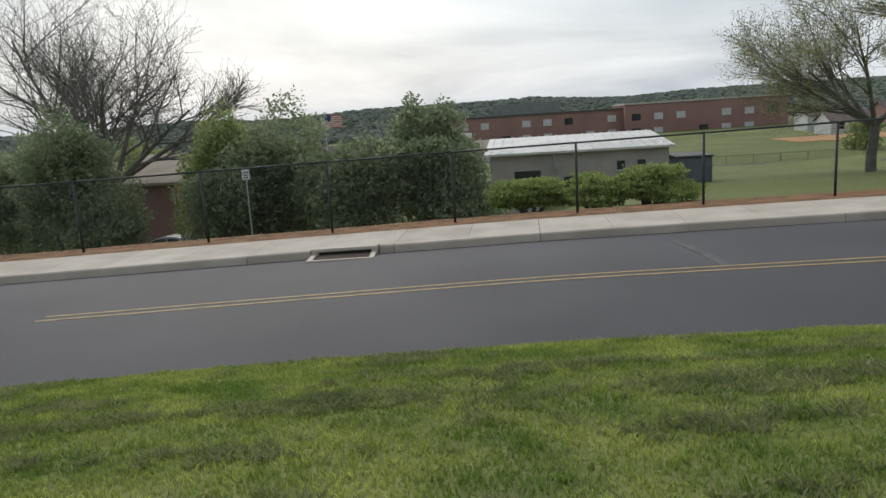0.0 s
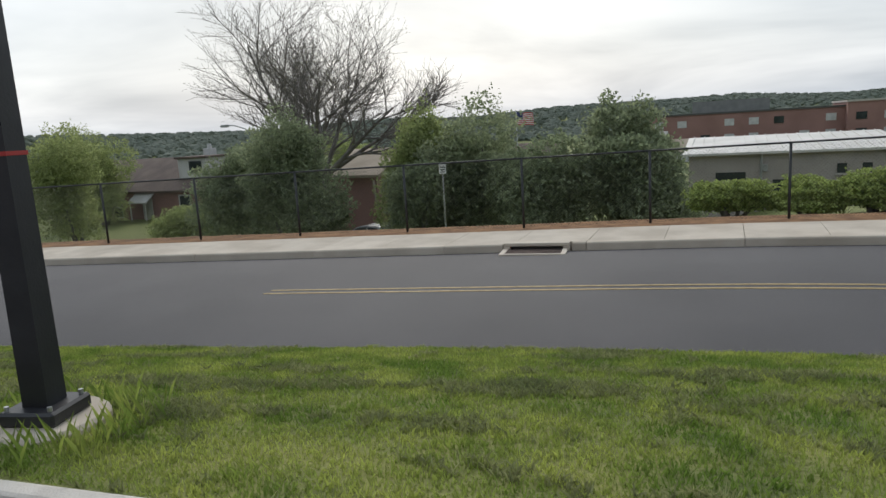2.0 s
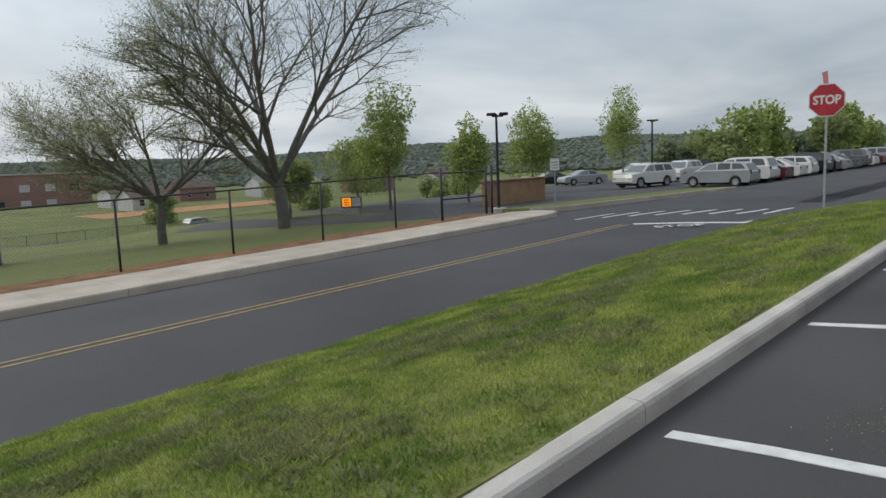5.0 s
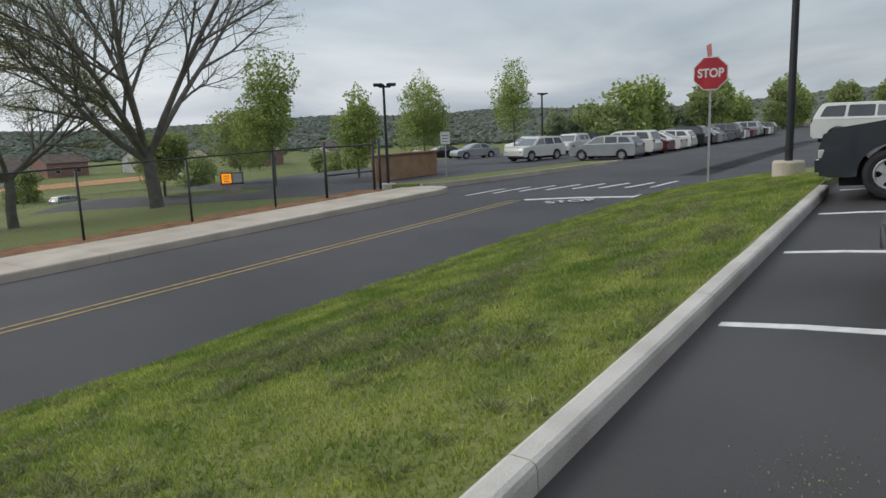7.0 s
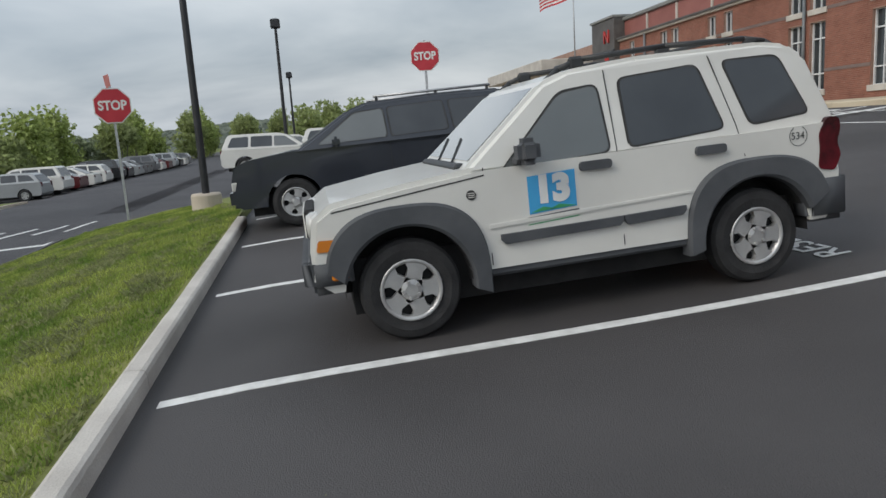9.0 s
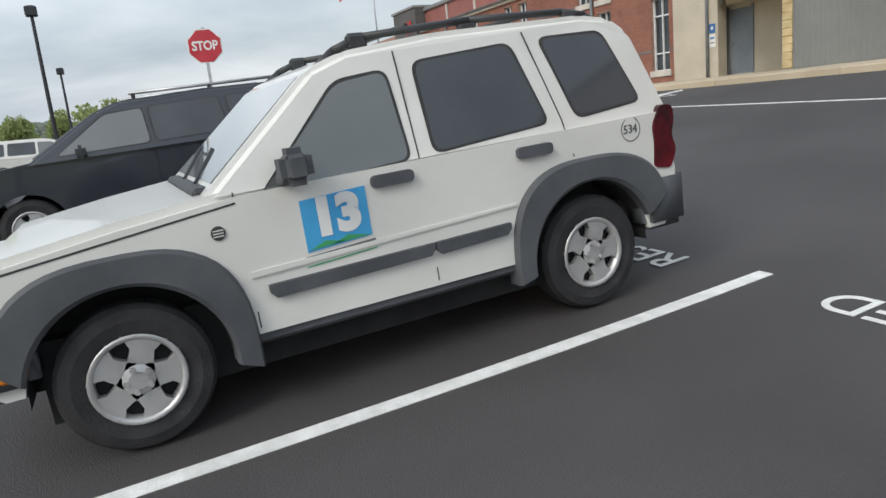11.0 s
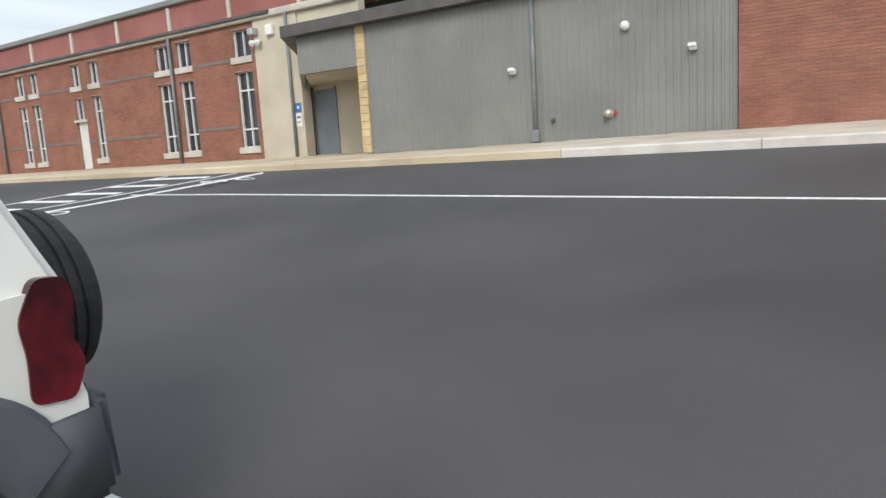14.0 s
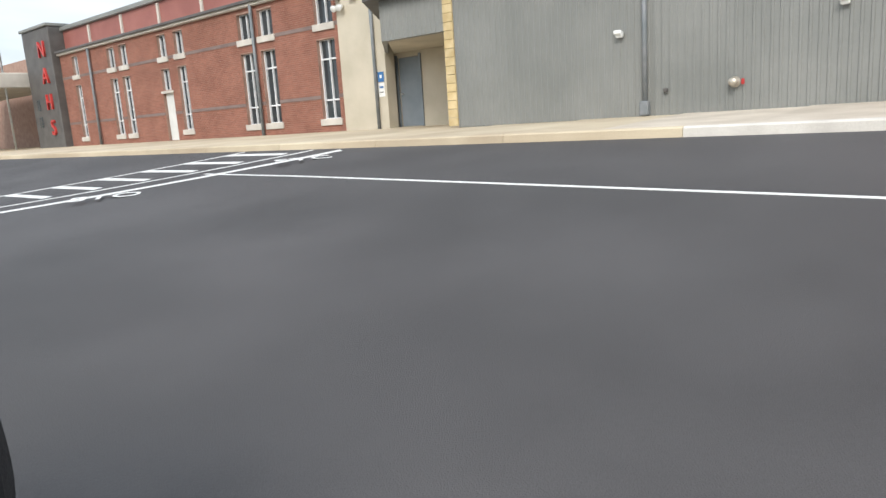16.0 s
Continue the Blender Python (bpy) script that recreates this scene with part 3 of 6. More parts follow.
for a, b, za, zb, rows in wins:
    w = part("window", bx(a, b, WY - 0.2, WY - 0.19, za, zb), M_GLASS, school, "dark glass in white aluminium frame")
    for xa, xb in ((a, a + 0.05), (b - 0.05, b), ((a + b) / 2 - 0.02, (a + b) / 2 + 0.02)):
        part("mullion", bx(xa, xb, WY - 0.188, WY - 0.12, za, zb), M_WFRAME, w)
    for i in range(rows + 1):
        zc = za + (zb - za) * i / rows if rows == 1 else (za, za + 0.62, zb - 0.62, zb)[i]
        part("transom", bx(a + 0.05, b - 0.05, WY - 0.188, WY - 0.125, max(za, zc - 0.025), min(zb, zc + 0.025)), M_WFRAME, w)
    if zb - za > 0.88 or za > 5:
        part("sill", bx(a - 0.08, b + 0.08, WY - 0.12, WY + 0.07, za - 0.22, za - 0.002, 0.01), M_LIMESTONE, w, "pale limestone sill")
dr = part("side_door", bx(31.6, 32.35, WY - 0.16, WY - 0.1, 1.64, 3.62), M_PALEDOOR, school, "pale painted steel door")
part("door_lintel", bx(31.5, 32.45, WY - 0.1, WY + 0.05, 3.62, 3.72), M_LIMESTONE, school)
part("cornice", bx(16.4, 44, WY - 0.3, WY + 0.16, 6.2, 6.42, 0.03), M_LIMESTONE, school, "pale cornice band")
part("gutter", bx(20.0, 44, WY + 0.162, WY + 0.24, 6.3, 6.42, 0.02), M_DARKTRIM, school)
part("upper_wall", bx(16.4, 44, WY - 1.0, WY - 0.35, 6.25, 7.5), M_REDPAN, school, "dull red metal panel band")
for k in range(8):
    xp = 19.0 + 3.35 * k
    part("panel_strip", bx(xp, xp + 0.16, WY - 0.352, WY - 0.28, 6.43, 7.4), M_LIMESTONE, school, "pale vertical strip")
part("roof_edge", bx(16.2, 44.2, WY - 1.2, WY - 0.2, 7.45, 7.66, 0.03), M_GREYMET, school, "grey metal roof edge")
part("roof", bx(5, 44.2, WY - 25, WY - 1.0, 7.2, 7.4), M_DARKTRIM, school)
for xp, zt in ((25.4, 6.25), (38.7, 6.25)):
    part("downpipe", tb((xp, WY + 0.12, 1.62), (xp, WY + 0.12, zt), 0.06), M_RAIL, school, "grey downpipe", True)
# cream pier with the recessed entrance beside it
bm = bmesh.new()
box(bm, 18.95, 20.95, WY - 0.35, WY + 0.05, 1.2, 6.2)
box(bm, 20.7, 20.95, WY - 2.0, WY - 0.35, 1.2, 6.2)
part("pier", bm, M_CREAM, school, "cream rendered pier")
bm = bmesh.new()
wall_with_holes(bm, 14.3, 20.7, WY - 0.75, WY - 0.55, 1.2, 4.9, [(18.1, 19.0, 1.64, 3.75)])
part("recess_wall", bm, M_CREAM, school, "cream rendered recess wall")
ed = part("entrance_door", bx(18.12, 18.98, WY - 0.65, WY - 0.59, 1.65, 3.74), M_GREYDOOR, school, "blue-grey steel door")
part("door_frame", bx(19.0, 19.08, WY - 0.57, WY - 0.51, 1.64, 3.82), M_GREYDOOR, school)
part("door_frame", bx(18.02, 18.1, WY - 0.57, WY - 0.51, 1.64, 3.82), M_GREYDOOR, school)
part("door_handle", tb((18.88, WY - 0.59, 2.65), (18.88, WY - 0.51, 2.65), 0.03), M_STEEL, ed)
part("upper_pier_wall", bx(16.4, 18.95, WY - 0.3, WY, 5.3, 6.2), M_CREAM, school)
part("downpipe", tb((19.35, WY + 0.12, 1.62), (19.35, WY + 0.12, 6.2), 0.055), M_RAIL, school, "grey downpipe", True)

annex = thing("grey_annex", "low annex clad in grey ribbed metal", "building")


def ribbed(bm, x0, x1, y, z0, z1, pitch=0.15, depth=0.018):
    x = x0
    pts = []
    while x < x1 - 0.01:
        w = min(pitch, x1 - x)
        pts += [(x, 0), (x + w * 0.55, 0), (x + w * 0.65, depth), (x + w * 0.9, depth)]
        x += pitch
    pts.append((x1, 0))
    lo = [bm.verts.new((a, y + d, z0)) for a, d in pts]
    hi = [bm.verts.new((a, y + d, z1)) for a, d in pts]
    for i in range(len(pts) - 1):
        bm.faces.new((lo[i + 1], lo[i], hi[i], hi[i + 1]))


bm = bmesh.new()
ribbed(bm, 5.35, 14.3, GYW, 1.6, 4.85)
box(bm, 5.35, 14.3, GYW - 0.25, GYW - 0.002, 1.3, 4.85)
part("wall", bm, M_GREYMET, annex, "grey vertical ribbed cladding")
for k in range(16):
    part("beam_block", bx(14.31, 14.6, GYW - 0.3, GYW + 0.03, 1.62 + k * 0.203, 1.62 + (k + 1) * 0.203 - 0.008, 0.006), M_YELTRIM, annex, "weathered tan block pier" if k == 0 else "")
part("recess_side", bx(14.3, 14.5, WY - 2.0, GYW - 0.3, 1.3, 4.85), M_CREAM, annex)
bm = bmesh.new()
ribbed(bm, 14.62, 16.7, GYW, 3.86, 4.85)
box(bm, 14.62, 16.7, GYW - 0.2, GYW - 0.002, 3.86, 4.85)
part("canopy_front", bm, M_GREYMET, annex, "ribbed metal canopy front")
bm = bmesh.new()
prism(bm, [(14.5, GYW - 0.2), (16.7, GYW - 0.2), (18.95, WY - 0.36), (20.7, WY - 0.36), (20.7, WY - 2.0), (14.5, WY - 2.0)], "z", 3.9, 4.0)
part("canopy_soffit", bm, M_CREAM, annex)
bm = bmesh.new()
prism(bm, [(5.0, GYW + 0.3), (17.0, GYW + 0.3), (19.0, WY + 0.1), (19.0, WY - 2.2), (5.0, WY - 2.2)], "z", 4.86, 5.16)
part("roof_fascia", bm, M_DARKTRIM, annex, "dark grey roof fascia")
bm = bmesh.new()
prism(bm, [(16.72, GYW - 0.02), (18.93, WY + 0.02), (18.93, WY - 0.1), (16.6, GYW - 0.12)], "z", 3.88, 4.85)
part("canopy_return", bm, M_GREYMET, annex)
part("downpipe", tb((9.55, GYW + 0.09, 1.62), (9.55, GYW + 0.09, 4.9), 0.05), M_RAIL, annex, "grey downpipe", True)
part("pipe_shoe", bx(9.46, 9.64, GYW + 0.03, GYW + 0.17, 1.62, 1.9, 0.02), M_RAIL, annex)

block = thing("brick_block", "plain red brick block of the school", "building")
part("core", bx(-16, 5.32, GYW - 8, GYW + 0.1, 1.2, 8.0), M_MORTAR, block)
brick_wall("brickwork", -10, 5.32, GYW + 0.1, 1.62, 7.0, [], block)
part("roof", bx(-16.1, 5.42, GYW - 8, GYW + 0.2, 8.0, 8.2), M_DARKTRIM, block)

# fittings on the walls
for xp, zp in ((10.07, 3.22), (6.15, 3.27)):
    fl = thing("wall_light", "small white wall light on grey cladding", "wall light", "small wall lights")
    part("housing", bx(xp - 0.07, xp + 0.07, GYW + 0.03, GYW + 0.14, zp - 0.06, zp + 0.06, 0.02), M_WHITEPL, fl)
    part("shade", bx(xp - 0.08, xp + 0.08, GYW + 0.14, GYW + 0.2, zp - 0.0, zp + 0.08, 0.015), M_WHITEPL, fl)
gl = thing("globe_light", "round white bulkhead light on the wall", "wall light")
bm = bmesh.new()
lathe(bm, [(0.0, 0.16), (0.065, 0.14), (0.095, 0.09), (0.1, 0.03), (0.0, 0.03)], 20, "y")
part("lens", bm, M_WHITEPL, gl, smooth=True).location = (7.49, GYW, 3.86)
vb = thing("fire_connection", "round brass and red fire hose connection", "fire valve")
M_BRASS = mat("dull_brass", (0.45, 0.4, 0.33), (0.55, 0.5, 0.42), 5, 0.35, metal=0.6)
M_REDPAINT = mat("red_paint", (0.42, 0.03, 0.03), (0.5, 0.05, 0.04), 4, 0.4)
bm = bmesh.new()
lathe(bm, [(0.1, 0.03), (0.1, 0.06), (0.06, 0.07), (0.06, 0.13), (0.078, 0.13), (0.078, 0.18), (0.0, 0.18)], 20, "y")
part("cap", bm, M_BRASS, vb, smooth=True).location = (7.87, GYW, 2.13)
part("plate", bx(7.70, 7.755, GYW + 0.03, GYW + 0.06, 2.08, 2.18, 0.01), M_REDPAINT, vb)
sb = thing("wall_tap", "small dark wall tap box", "wall tap")
part("tap", bx(9.1, 9.18, GYW + 0.03, GYW + 0.12, 2.04, 2.12, 0.015), M_DARKTRIM, sb)
fd = thing("floodlight", "pair of white floodlights with a box on the pier", "floodlight")
part("junction_box", bx(19.95, 20.25, WY + 0.05, WY + 0.2, 5.62, 5.95, 0.02), M_WHITEPL, fd)
for xo in (20.6, 20.85):
    bm = bmesh.new()
    lathe(bm, [(0.0, -0.02), (0.05, 0.0), (0.11, 0.18), (0.1, 0.2), (0.0, 0.19)], 16, "y")
    part("lamp_head", bm, M_WHITEPL, fd, smooth=True).matrix_basis = pose(xo, WY + 0.1, 5.5, -25, 0, 0)
part("camera_housing", bx(20.7, 20.95, WY + 0.05, WY + 0.35, 5.7, 5.92, 0.03), M_STEEL, fd)
M_BLUESIGN = mat("blue_sign", (0.03, 0.13, 0.33), (0.04, 0.16, 0.38), 3, 0.4)
ws = thing("entrance_sign", "small blue and white notice on the pier", "sign")
part("blue_panel", bx(19.05, 19.3, WY + 0.05, WY + 0.07, 3.05, 3.35), M_BLUESIGN, ws)
part("white_panel", bx(19.05, 19.3, WY + 0.05, WY + 0.066, 2.6, 3.02), M_WHITEPL, ws)
part("writing_bar", bx(19.09, 19.26, WY + 0.066, WY + 0.07, 2.86, 2.92), M_BLUESIGN, ws)
part("writing_bar", bx(19.09, 19.26, WY + 0.066, WY + 0.07, 2.72, 2.75), M_DARKTRIM, ws)
part("symbol", bx(19.13, 19.22, WY + 0.07, WY + 0.073, 3.16, 3.26), M_WHITEPL, ws)

# tower with red letters, and the entrance canopy beyond it
tower = thing("sign_tower", "dark grey tower with red letters", "tower")
part("shaft", bx(42.2, 45.6, WY - 3, WY + 0.4, 1.2, 7.7, 0.03), M_DARKTRIM, tower)
part("cap", bx(42.15, 45.7, WY - 3, WY + 0.5, 7.7, 7.86, 0.03), M_GREYMET, tower)
for i, ch in enumerate("NAHS"):
    words("letter", ch, 1.15, 0.05, M_REDPAINT, tower, Matrix.Translation((43.2, WY + 0.45, 6.6 - 1.33 * i)) @ Euler((radians(90), 0, radians(180))).to_matrix().to_4x4(), "bright red letter")
for za in (2.7, 3.6):
    part("tower_window", bx(44.6, 44.95, WY + 0.401, WY + 0.43, za, za + 0.55), M_GLASS, tower, "small square window")
canopy = thing("entrance_canopy", "pale entrance canopy on round columns", "canopy")
part("slab", bx(45.75, 60, WY - 2, WY + 4.0, 4.9, 5.7, 0.05), M_LIMESTONE, canopy)
for xp in (47.5, 52.5, 57.5):
    part("column", tb((xp, WY + 3.2, 1.3), (xp, WY + 3.2, 4.9), 0.22, n=16), M_LIMESTONE, canopy, smooth=True)
part("back_wall", bx(45.7, 75, WY - 8, WY - 3, 1.2, 7.4), M_MORTAR, canopy)

# pavement before the building
bwalk = thing("building_pavement", "tan concrete pavement along the school wall", "pavement", kind="structure")
for k in range(-14, 40):
    x0, x1 = k * 2.2, k * 2.2 + 2.2
    edge = -14.78
    bm = bmesh.new()
    prism(bm, [(x0 + 0.006, edge), (x1 - 0.006, edge), (x1 - 0.006, -22.8), (x0 + 0.006, -22.8)], "z", 1.2, 1.5)
    for vv in bm.verts:
        if vv.co.z > 1.3:
            vv.co.z = 1.50 if vv.co.y > -16 else 1.66 + 0.017 * max(0, min(14, 14 - x0))
    part("slab", bm, M_WALK if x0 > 7 else M_CONC, bwalk)
bkerb = thing("building_kerb", "pale concrete kerb below the school pavement", "kerb", kind="structure")
for k in range(-10, 29):
    kerb_stone("kerb_stone", k * 3.05 + 1.35, k * 3.05 + 4.39, [(-14.6, 1.2), (-14.61, 1.47), (-14.63, 1.49), (-14.66, 1.5), (-14.775, 1.5), (-14.775, 1.2)], lambda x: 0.0, M_KERB if k < 2 else M_WALK, bkerb)

# ---- vehicles ----
M_RUBBER = mat("tyre_rubber", (0.016, 0.016, 0.017), (0.03, 0.03, 0.031), 8, 0.85, 0.3, 60)
M_ALLOY = mat("wheel_alloy", (0.42, 0.42, 0.42), (0.55, 0.55, 0.54), 5, 0.4, 0.05, 40, metal=0.6)
M_DARKIN = mat("dark_cavity", (0.01, 0.01, 0.011), (0.02, 0.02, 0.02), 5, 0.9)
M_CARGLASS = mat("tinted_car_glass", (0.05, 0.056, 0.064), (0.075, 0.083, 0.092), 0.8, 0.06)
# opaque panes: the lit cabin behind is put into the pale grey
M_FRONTGLASS = glossy("pale_opaque_glass", (0.115, 0.125, 0.125), 0.05, 1.0)
M_FRONTGLASS.node_tree.nodes["Principled BSDF"].inputs["IOR"].default_value = 1.7
M_WHITECAR = glossy("white_car_paint", (0.71, 0.705, 0.665), 0.3, 0.5)
M_FLARE = mat("grey_bumper_plastic", (0.055, 0.060, 0.067), (0.085, 0.09, 0.098), 3, 0.65, 0.1, 120)
M_NAVY = glossy("dark_navy_paint", (0.024, 0.028, 0.038), 0.22, 0.7)
M_SILVER = glossy("silver_paint", (0.36, 0.38, 0.39), 0.35, 0.5, 0.3)
M_MAROON = glossy("maroon_paint", (0.10, 0.012, 0.014), 0.3, 0.6)
M_BLACKCAR = glossy("black_car_paint", (0.014, 0.014, 0.016), 0.25, 0.6)
M_GREYCAR = glossy("grey_car_paint", (0.12, 0.125, 0.13), 0.3, 0.5)
M_TAIL = mat("red_lamp_lens", (0.035, 0.004, 0.006), (0.15, 0.010, 0.018), 5.0, 0.18)
M_AMBER = glossy("amber_lamp_lens", (0.62, 0.20, 0.02), 0.25, 0.4)
M_LENS = glossy("clear_lamp_lens", (0.5, 0.5, 0.48), 0.15, 0.5)
M_SEAM = mat("panel_gap", (0.03, 0.03, 0.03), (0.05, 0.05, 0.05), 6, 0.8)
M_DECALBLUE = mat("sky_blue_vinyl", (0.05, 0.32, 0.62), (0.06, 0.36, 0.66), 3, 0.4)
M_DECALGREEN = mat("green_vinyl", (0.05, 0.3, 0.12), (0.06, 0.34, 0.14), 3, 0.4)
M_INK = mat("dark_ink", (0.05, 0.06, 0.06), (0.07, 0.08, 0.08), 3, 0.6)
M_SEATCLOTH = mat("grey_seat_cloth", (0.12, 0.13, 0.14), (0.17, 0.18, 0.19), 6, 0.9)


def round_poly(pts, r, n=4):
    out, k = [], len(pts)
    for i in range(k):
        p, a, b = Vector(pts[i]), Vector(pts[i - 1]), Vector(pts[(i + 1) % k])
        da, db = (a - p), (b - p)
        rr = min(r, da.length * 0.45, db.length * 0.45)
        s, e = p + da.normalized() * rr, p + db.normalized() * rr
        for j in range(n + 1):
            t = j / n
            q = s * (1 - t) ** 2 + p * 2 * t * (1 - t) + e * t ** 2
            out.append((q.x, q.y))
    return out


def skin_panel(bm, poly, xf, side, out, thick):
    """A thin raised panel whose outline (y, z) follows the flank x = xf(z)."""
    a = [bm.verts.new((side * (xf(z) + out), y, z)) for y, z in poly]
    b = [bm.verts.new((side * (xf(z) + out - thick), y, z)) for y, z in poly]
    k = len(poly)
    fs = [bm.faces.new(a), bm.faces.new(b[::-1])] + [bm.faces.new((a[i], b[i], b[(i + 1) % k], a[(i + 1) % k])) for i in range(k)]
    bmesh.ops.recalc_face_normals(bm, faces=fs)


def wheel(parent, x, y, r, w, side, spokes=5, hole=0.45):
    ti = r * 0.60
    bm = bmesh.new()
    lathe(bm, [(ti, -w / 2 + 0.015), (r * 0.80, -w / 2), (r * 0.94, -w / 2 + 0.012), (r, -w / 2 + 0.045), (r, w / 2 - 0.045), (r * 0.94, w / 2 - 0.012), (r * 0.80, w / 2), (ti, w / 2 - 0.015)], 36, "x")
    wh = part("wheel", bm, M_RUBBER, parent, "black tyre with a bright alloy rim")
    wh.location = (x, y, r)
    bm = bmesh.new()
    lathe(bm, [(ti * 1.03, side * (w / 2 - 0.005)), (ti, side * (w / 2 + 0.004)), (ti * 0.9, side * (w / 2 - 0.01)), (ti * 0.86, side * (w / 2 - 0.06))], 30, "x")
    part("rim", bm, M_ALLOY, wh, smooth=True)
    bm = bmesh.new()
    lathe(bm, [(ti, side * (w / 2 - 0.075)), (0.0, side * (w / 2 - 0.07))], 24, "x")
    part("brake_disc", bm, M_DARKIN, wh)
    for i in range(spokes):
        a = 2 * math.pi * (i + 0.25) / spokes
        wi, wo = math.pi / spokes * ti * 0.50, math.pi / spokes * ti * hole * 1.75
        bm = bmesh.new()
        pts = [(-wi, ti * 0.2), (wi, ti * 0.2), (wi * 0.82, ti * 0.45), (wi * 0.78, ti * 0.66), (wo * 0.72, ti * 0.8), (wo, ti * 0.93), (-wo, ti * 0.93), (-wo * 0.72, ti * 0.8), (-wi * 0.78, ti * 0.66), (-wi * 0.82, ti * 0.45)]
        pts = [(u * math.cos(a) - vv * math.sin(a), u * math.sin(a) + vv * math.cos(a)) for u, vv in pts]
        prism(bm, pts, "x", side * (w / 2 - 0.06), side * (w / 2 - 0.012))
        part("spoke", bm, M_ALLOY, wh)
    bm = bmesh.new()
    lathe(bm, [(ti * 0.36, side * (w / 2 - 0.06)), (ti * 0.34, side * (w / 2 - 0.006)), (ti * 0.2, side * (w / 2 + 0.004)), (0.0, side * (w / 2 + 0.004))], 20, "x")
    for i in range(5):
        a = 2 * math.pi * i / 5
        c = Vector((side * (w / 2 - 0.004), math.cos(a) * ti * 0.27, math.sin(a) * ti * 0.27))
        tube(bm, c, c + Vector((side * 0.02, 0, 0)), 0.014, n=6)
    part("hub", bm, M_ALLOY, wh, smooth=False)
    return wh


def arc(cy, cz, r, a0, a1, n=14):
    return [(cy + r * math.cos(radians(a0 + (a1 - a0) * i / n)), cz + r * math.sin(radians(a0 + (a1 - a0) * i / n))) for i in range(n + 1)]


def car(name, label, paint, m, yf, yr, top, bottom, wb, W, r, cabin, glass, width_top, glass_mat=None, group="", near=True, lamp=True, rearlamp=(0.75, 1.0), arch=1.16):
    """Lower body from a side outline with wheel arches, a tapered cabin, and glass set on the cabin's planes."""
    c = thing(name, label, "car", group, m=m)
    w = W / 2
    fy, ry = wb / 2, -wb / 2
    ra = r * arch
    poly = [(yf, bottom + 0.1)] + top + [(yr, bottom + 0.12), (yr + 0.1, bottom)]
    drop = math.degrees(math.asin(max(-0.95, min(0.95, (bottom - r) / ra))))
    poly += arc(ry, r, ra, 180 - drop, drop) + arc(fy, r, ra, 180 - drop, drop)
    poly += [(yf - 0.12, bottom)]
    bm = bmesh.new()
    prism(bm, poly, "x", -w, w)
    es = [e for e in bm.edges if abs(abs(e.verts[0].co.x) - abs(e.verts[1].co.x)) < 0.2 and e.verts[0].co.x * e.verts[1].co.x > 0 and min(e.verts[0].co.z, e.verts[1].co.z) > bottom + 0.2 and not any(abs((v.co - Vector((v.co.x, q, r))).length - ra) < 0.02 for v in e.verts for q in (fy, ry))]
    bmesh.ops.bevel(bm, geom=es, offset=0.085 if near else 0.055, segments=4 if near else 2, affect="EDGES", clamp_overlap=True)
    part("body", bm, paint, c, smooth=False)
    zb, zt = cabin[0][1], max(p[1] for p in cabin)

    def xf(z):
        return (w * 0.975) + (width_top / 2 - w * 0.975) * max(0, (z - zb) / (zt - zb))
    bm = bmesh.new()
    lo, hi = prism(bm, cabin, "x", -1, 1)
    for vv in bm.verts:
        vv.co.x = xf(vv.co.z) * (1 if vv.co.x > 0 else -1)
    es = [e for e in bm.edges if min(v.co.z for v in e.verts) > zb + 0.02 or abs(e.verts[0].co.z - e.verts[1].co.z) > 0.2 and e.verts[0].co.x * e.verts[1].co.x > 0]
    bmesh.ops.bevel(bm, geom=es, offset=0.04, segments=3, affect="EDGES", clamp_overlap=True)
    part("cabin", bm, paint, c)
    gm = glass_mat or M_CARGLASS
    for side in (-1, 1):
        for k, poly2 in enumerate(glass["side"]):
            bm = bmesh.new()
            skin_panel(bm, round_poly(poly2, 0.06), xf, side, 0.006, 0.02)
            part("side_window", bm, gm if k else M_FRONTGLASS, c, "dark tinted glass" if k else "opaque glass, pale grey for the lit cabin behind")
            if near:
                mid = Vector((sum(p[0] for p in poly2), sum(p[1] for p in poly2))) / len(poly2)
                bm = bmesh.new()
                skin_panel(bm, round_poly([tuple(Vector(p) + (Vector(p) - mid).normalized() * 0.022) for p in poly2], 0.07), xf, side, 0.003, 0.012)
                part("window_seal", bm, M_SEAM, c, "black rubber seal")
    for key, nm in (("front", "windscreen"), ("rear", "rear_window")):
        (y0, z0), (y1, z1) = glass[key]
        d = Vector((0, y1 - y0, z1 - z0)).normalized()
        nrm = Vector((0, d.z, -d.y)) * (1 if key == "front" else -1)
        if nrm.y * (1 if key == "front" else -1) < 0:
            nrm = -nrm
        bm = bmesh.new()
        a, b = Vector((0, y0, z0)) + nrm * 0.006, Vector((0, y1, z1)) + nrm * 0.006
        x0, x1 = xf(z0) - 0.09, xf(z1) - 0.09
        q = [Vector((-x0, 0, 0)) + a, Vector((x0, 0, 0)) + a, Vector((x1, 0, 0)) + b, Vector((-x1, 0, 0)) + b]
        vs = [bm.verts.new(p) for p in q] + [bm.verts.new(p - nrm * 0.02) for p in q]
        fs = [bm.faces.new([vs[i] for i in f]) for f in ((0, 1, 2, 3), (7, 6, 5, 4), (0, 4, 5, 1), (1, 5, 6, 2), (2, 6, 7, 3), (3, 7, 4, 0))]
        bmesh.ops.recalc_face_normals(bm, faces=fs)
        part(nm, bm, M_FRONTGLASS if key == "front" else gm, c, "dark glass" if key == "rear" else "opaque pale grey glass")
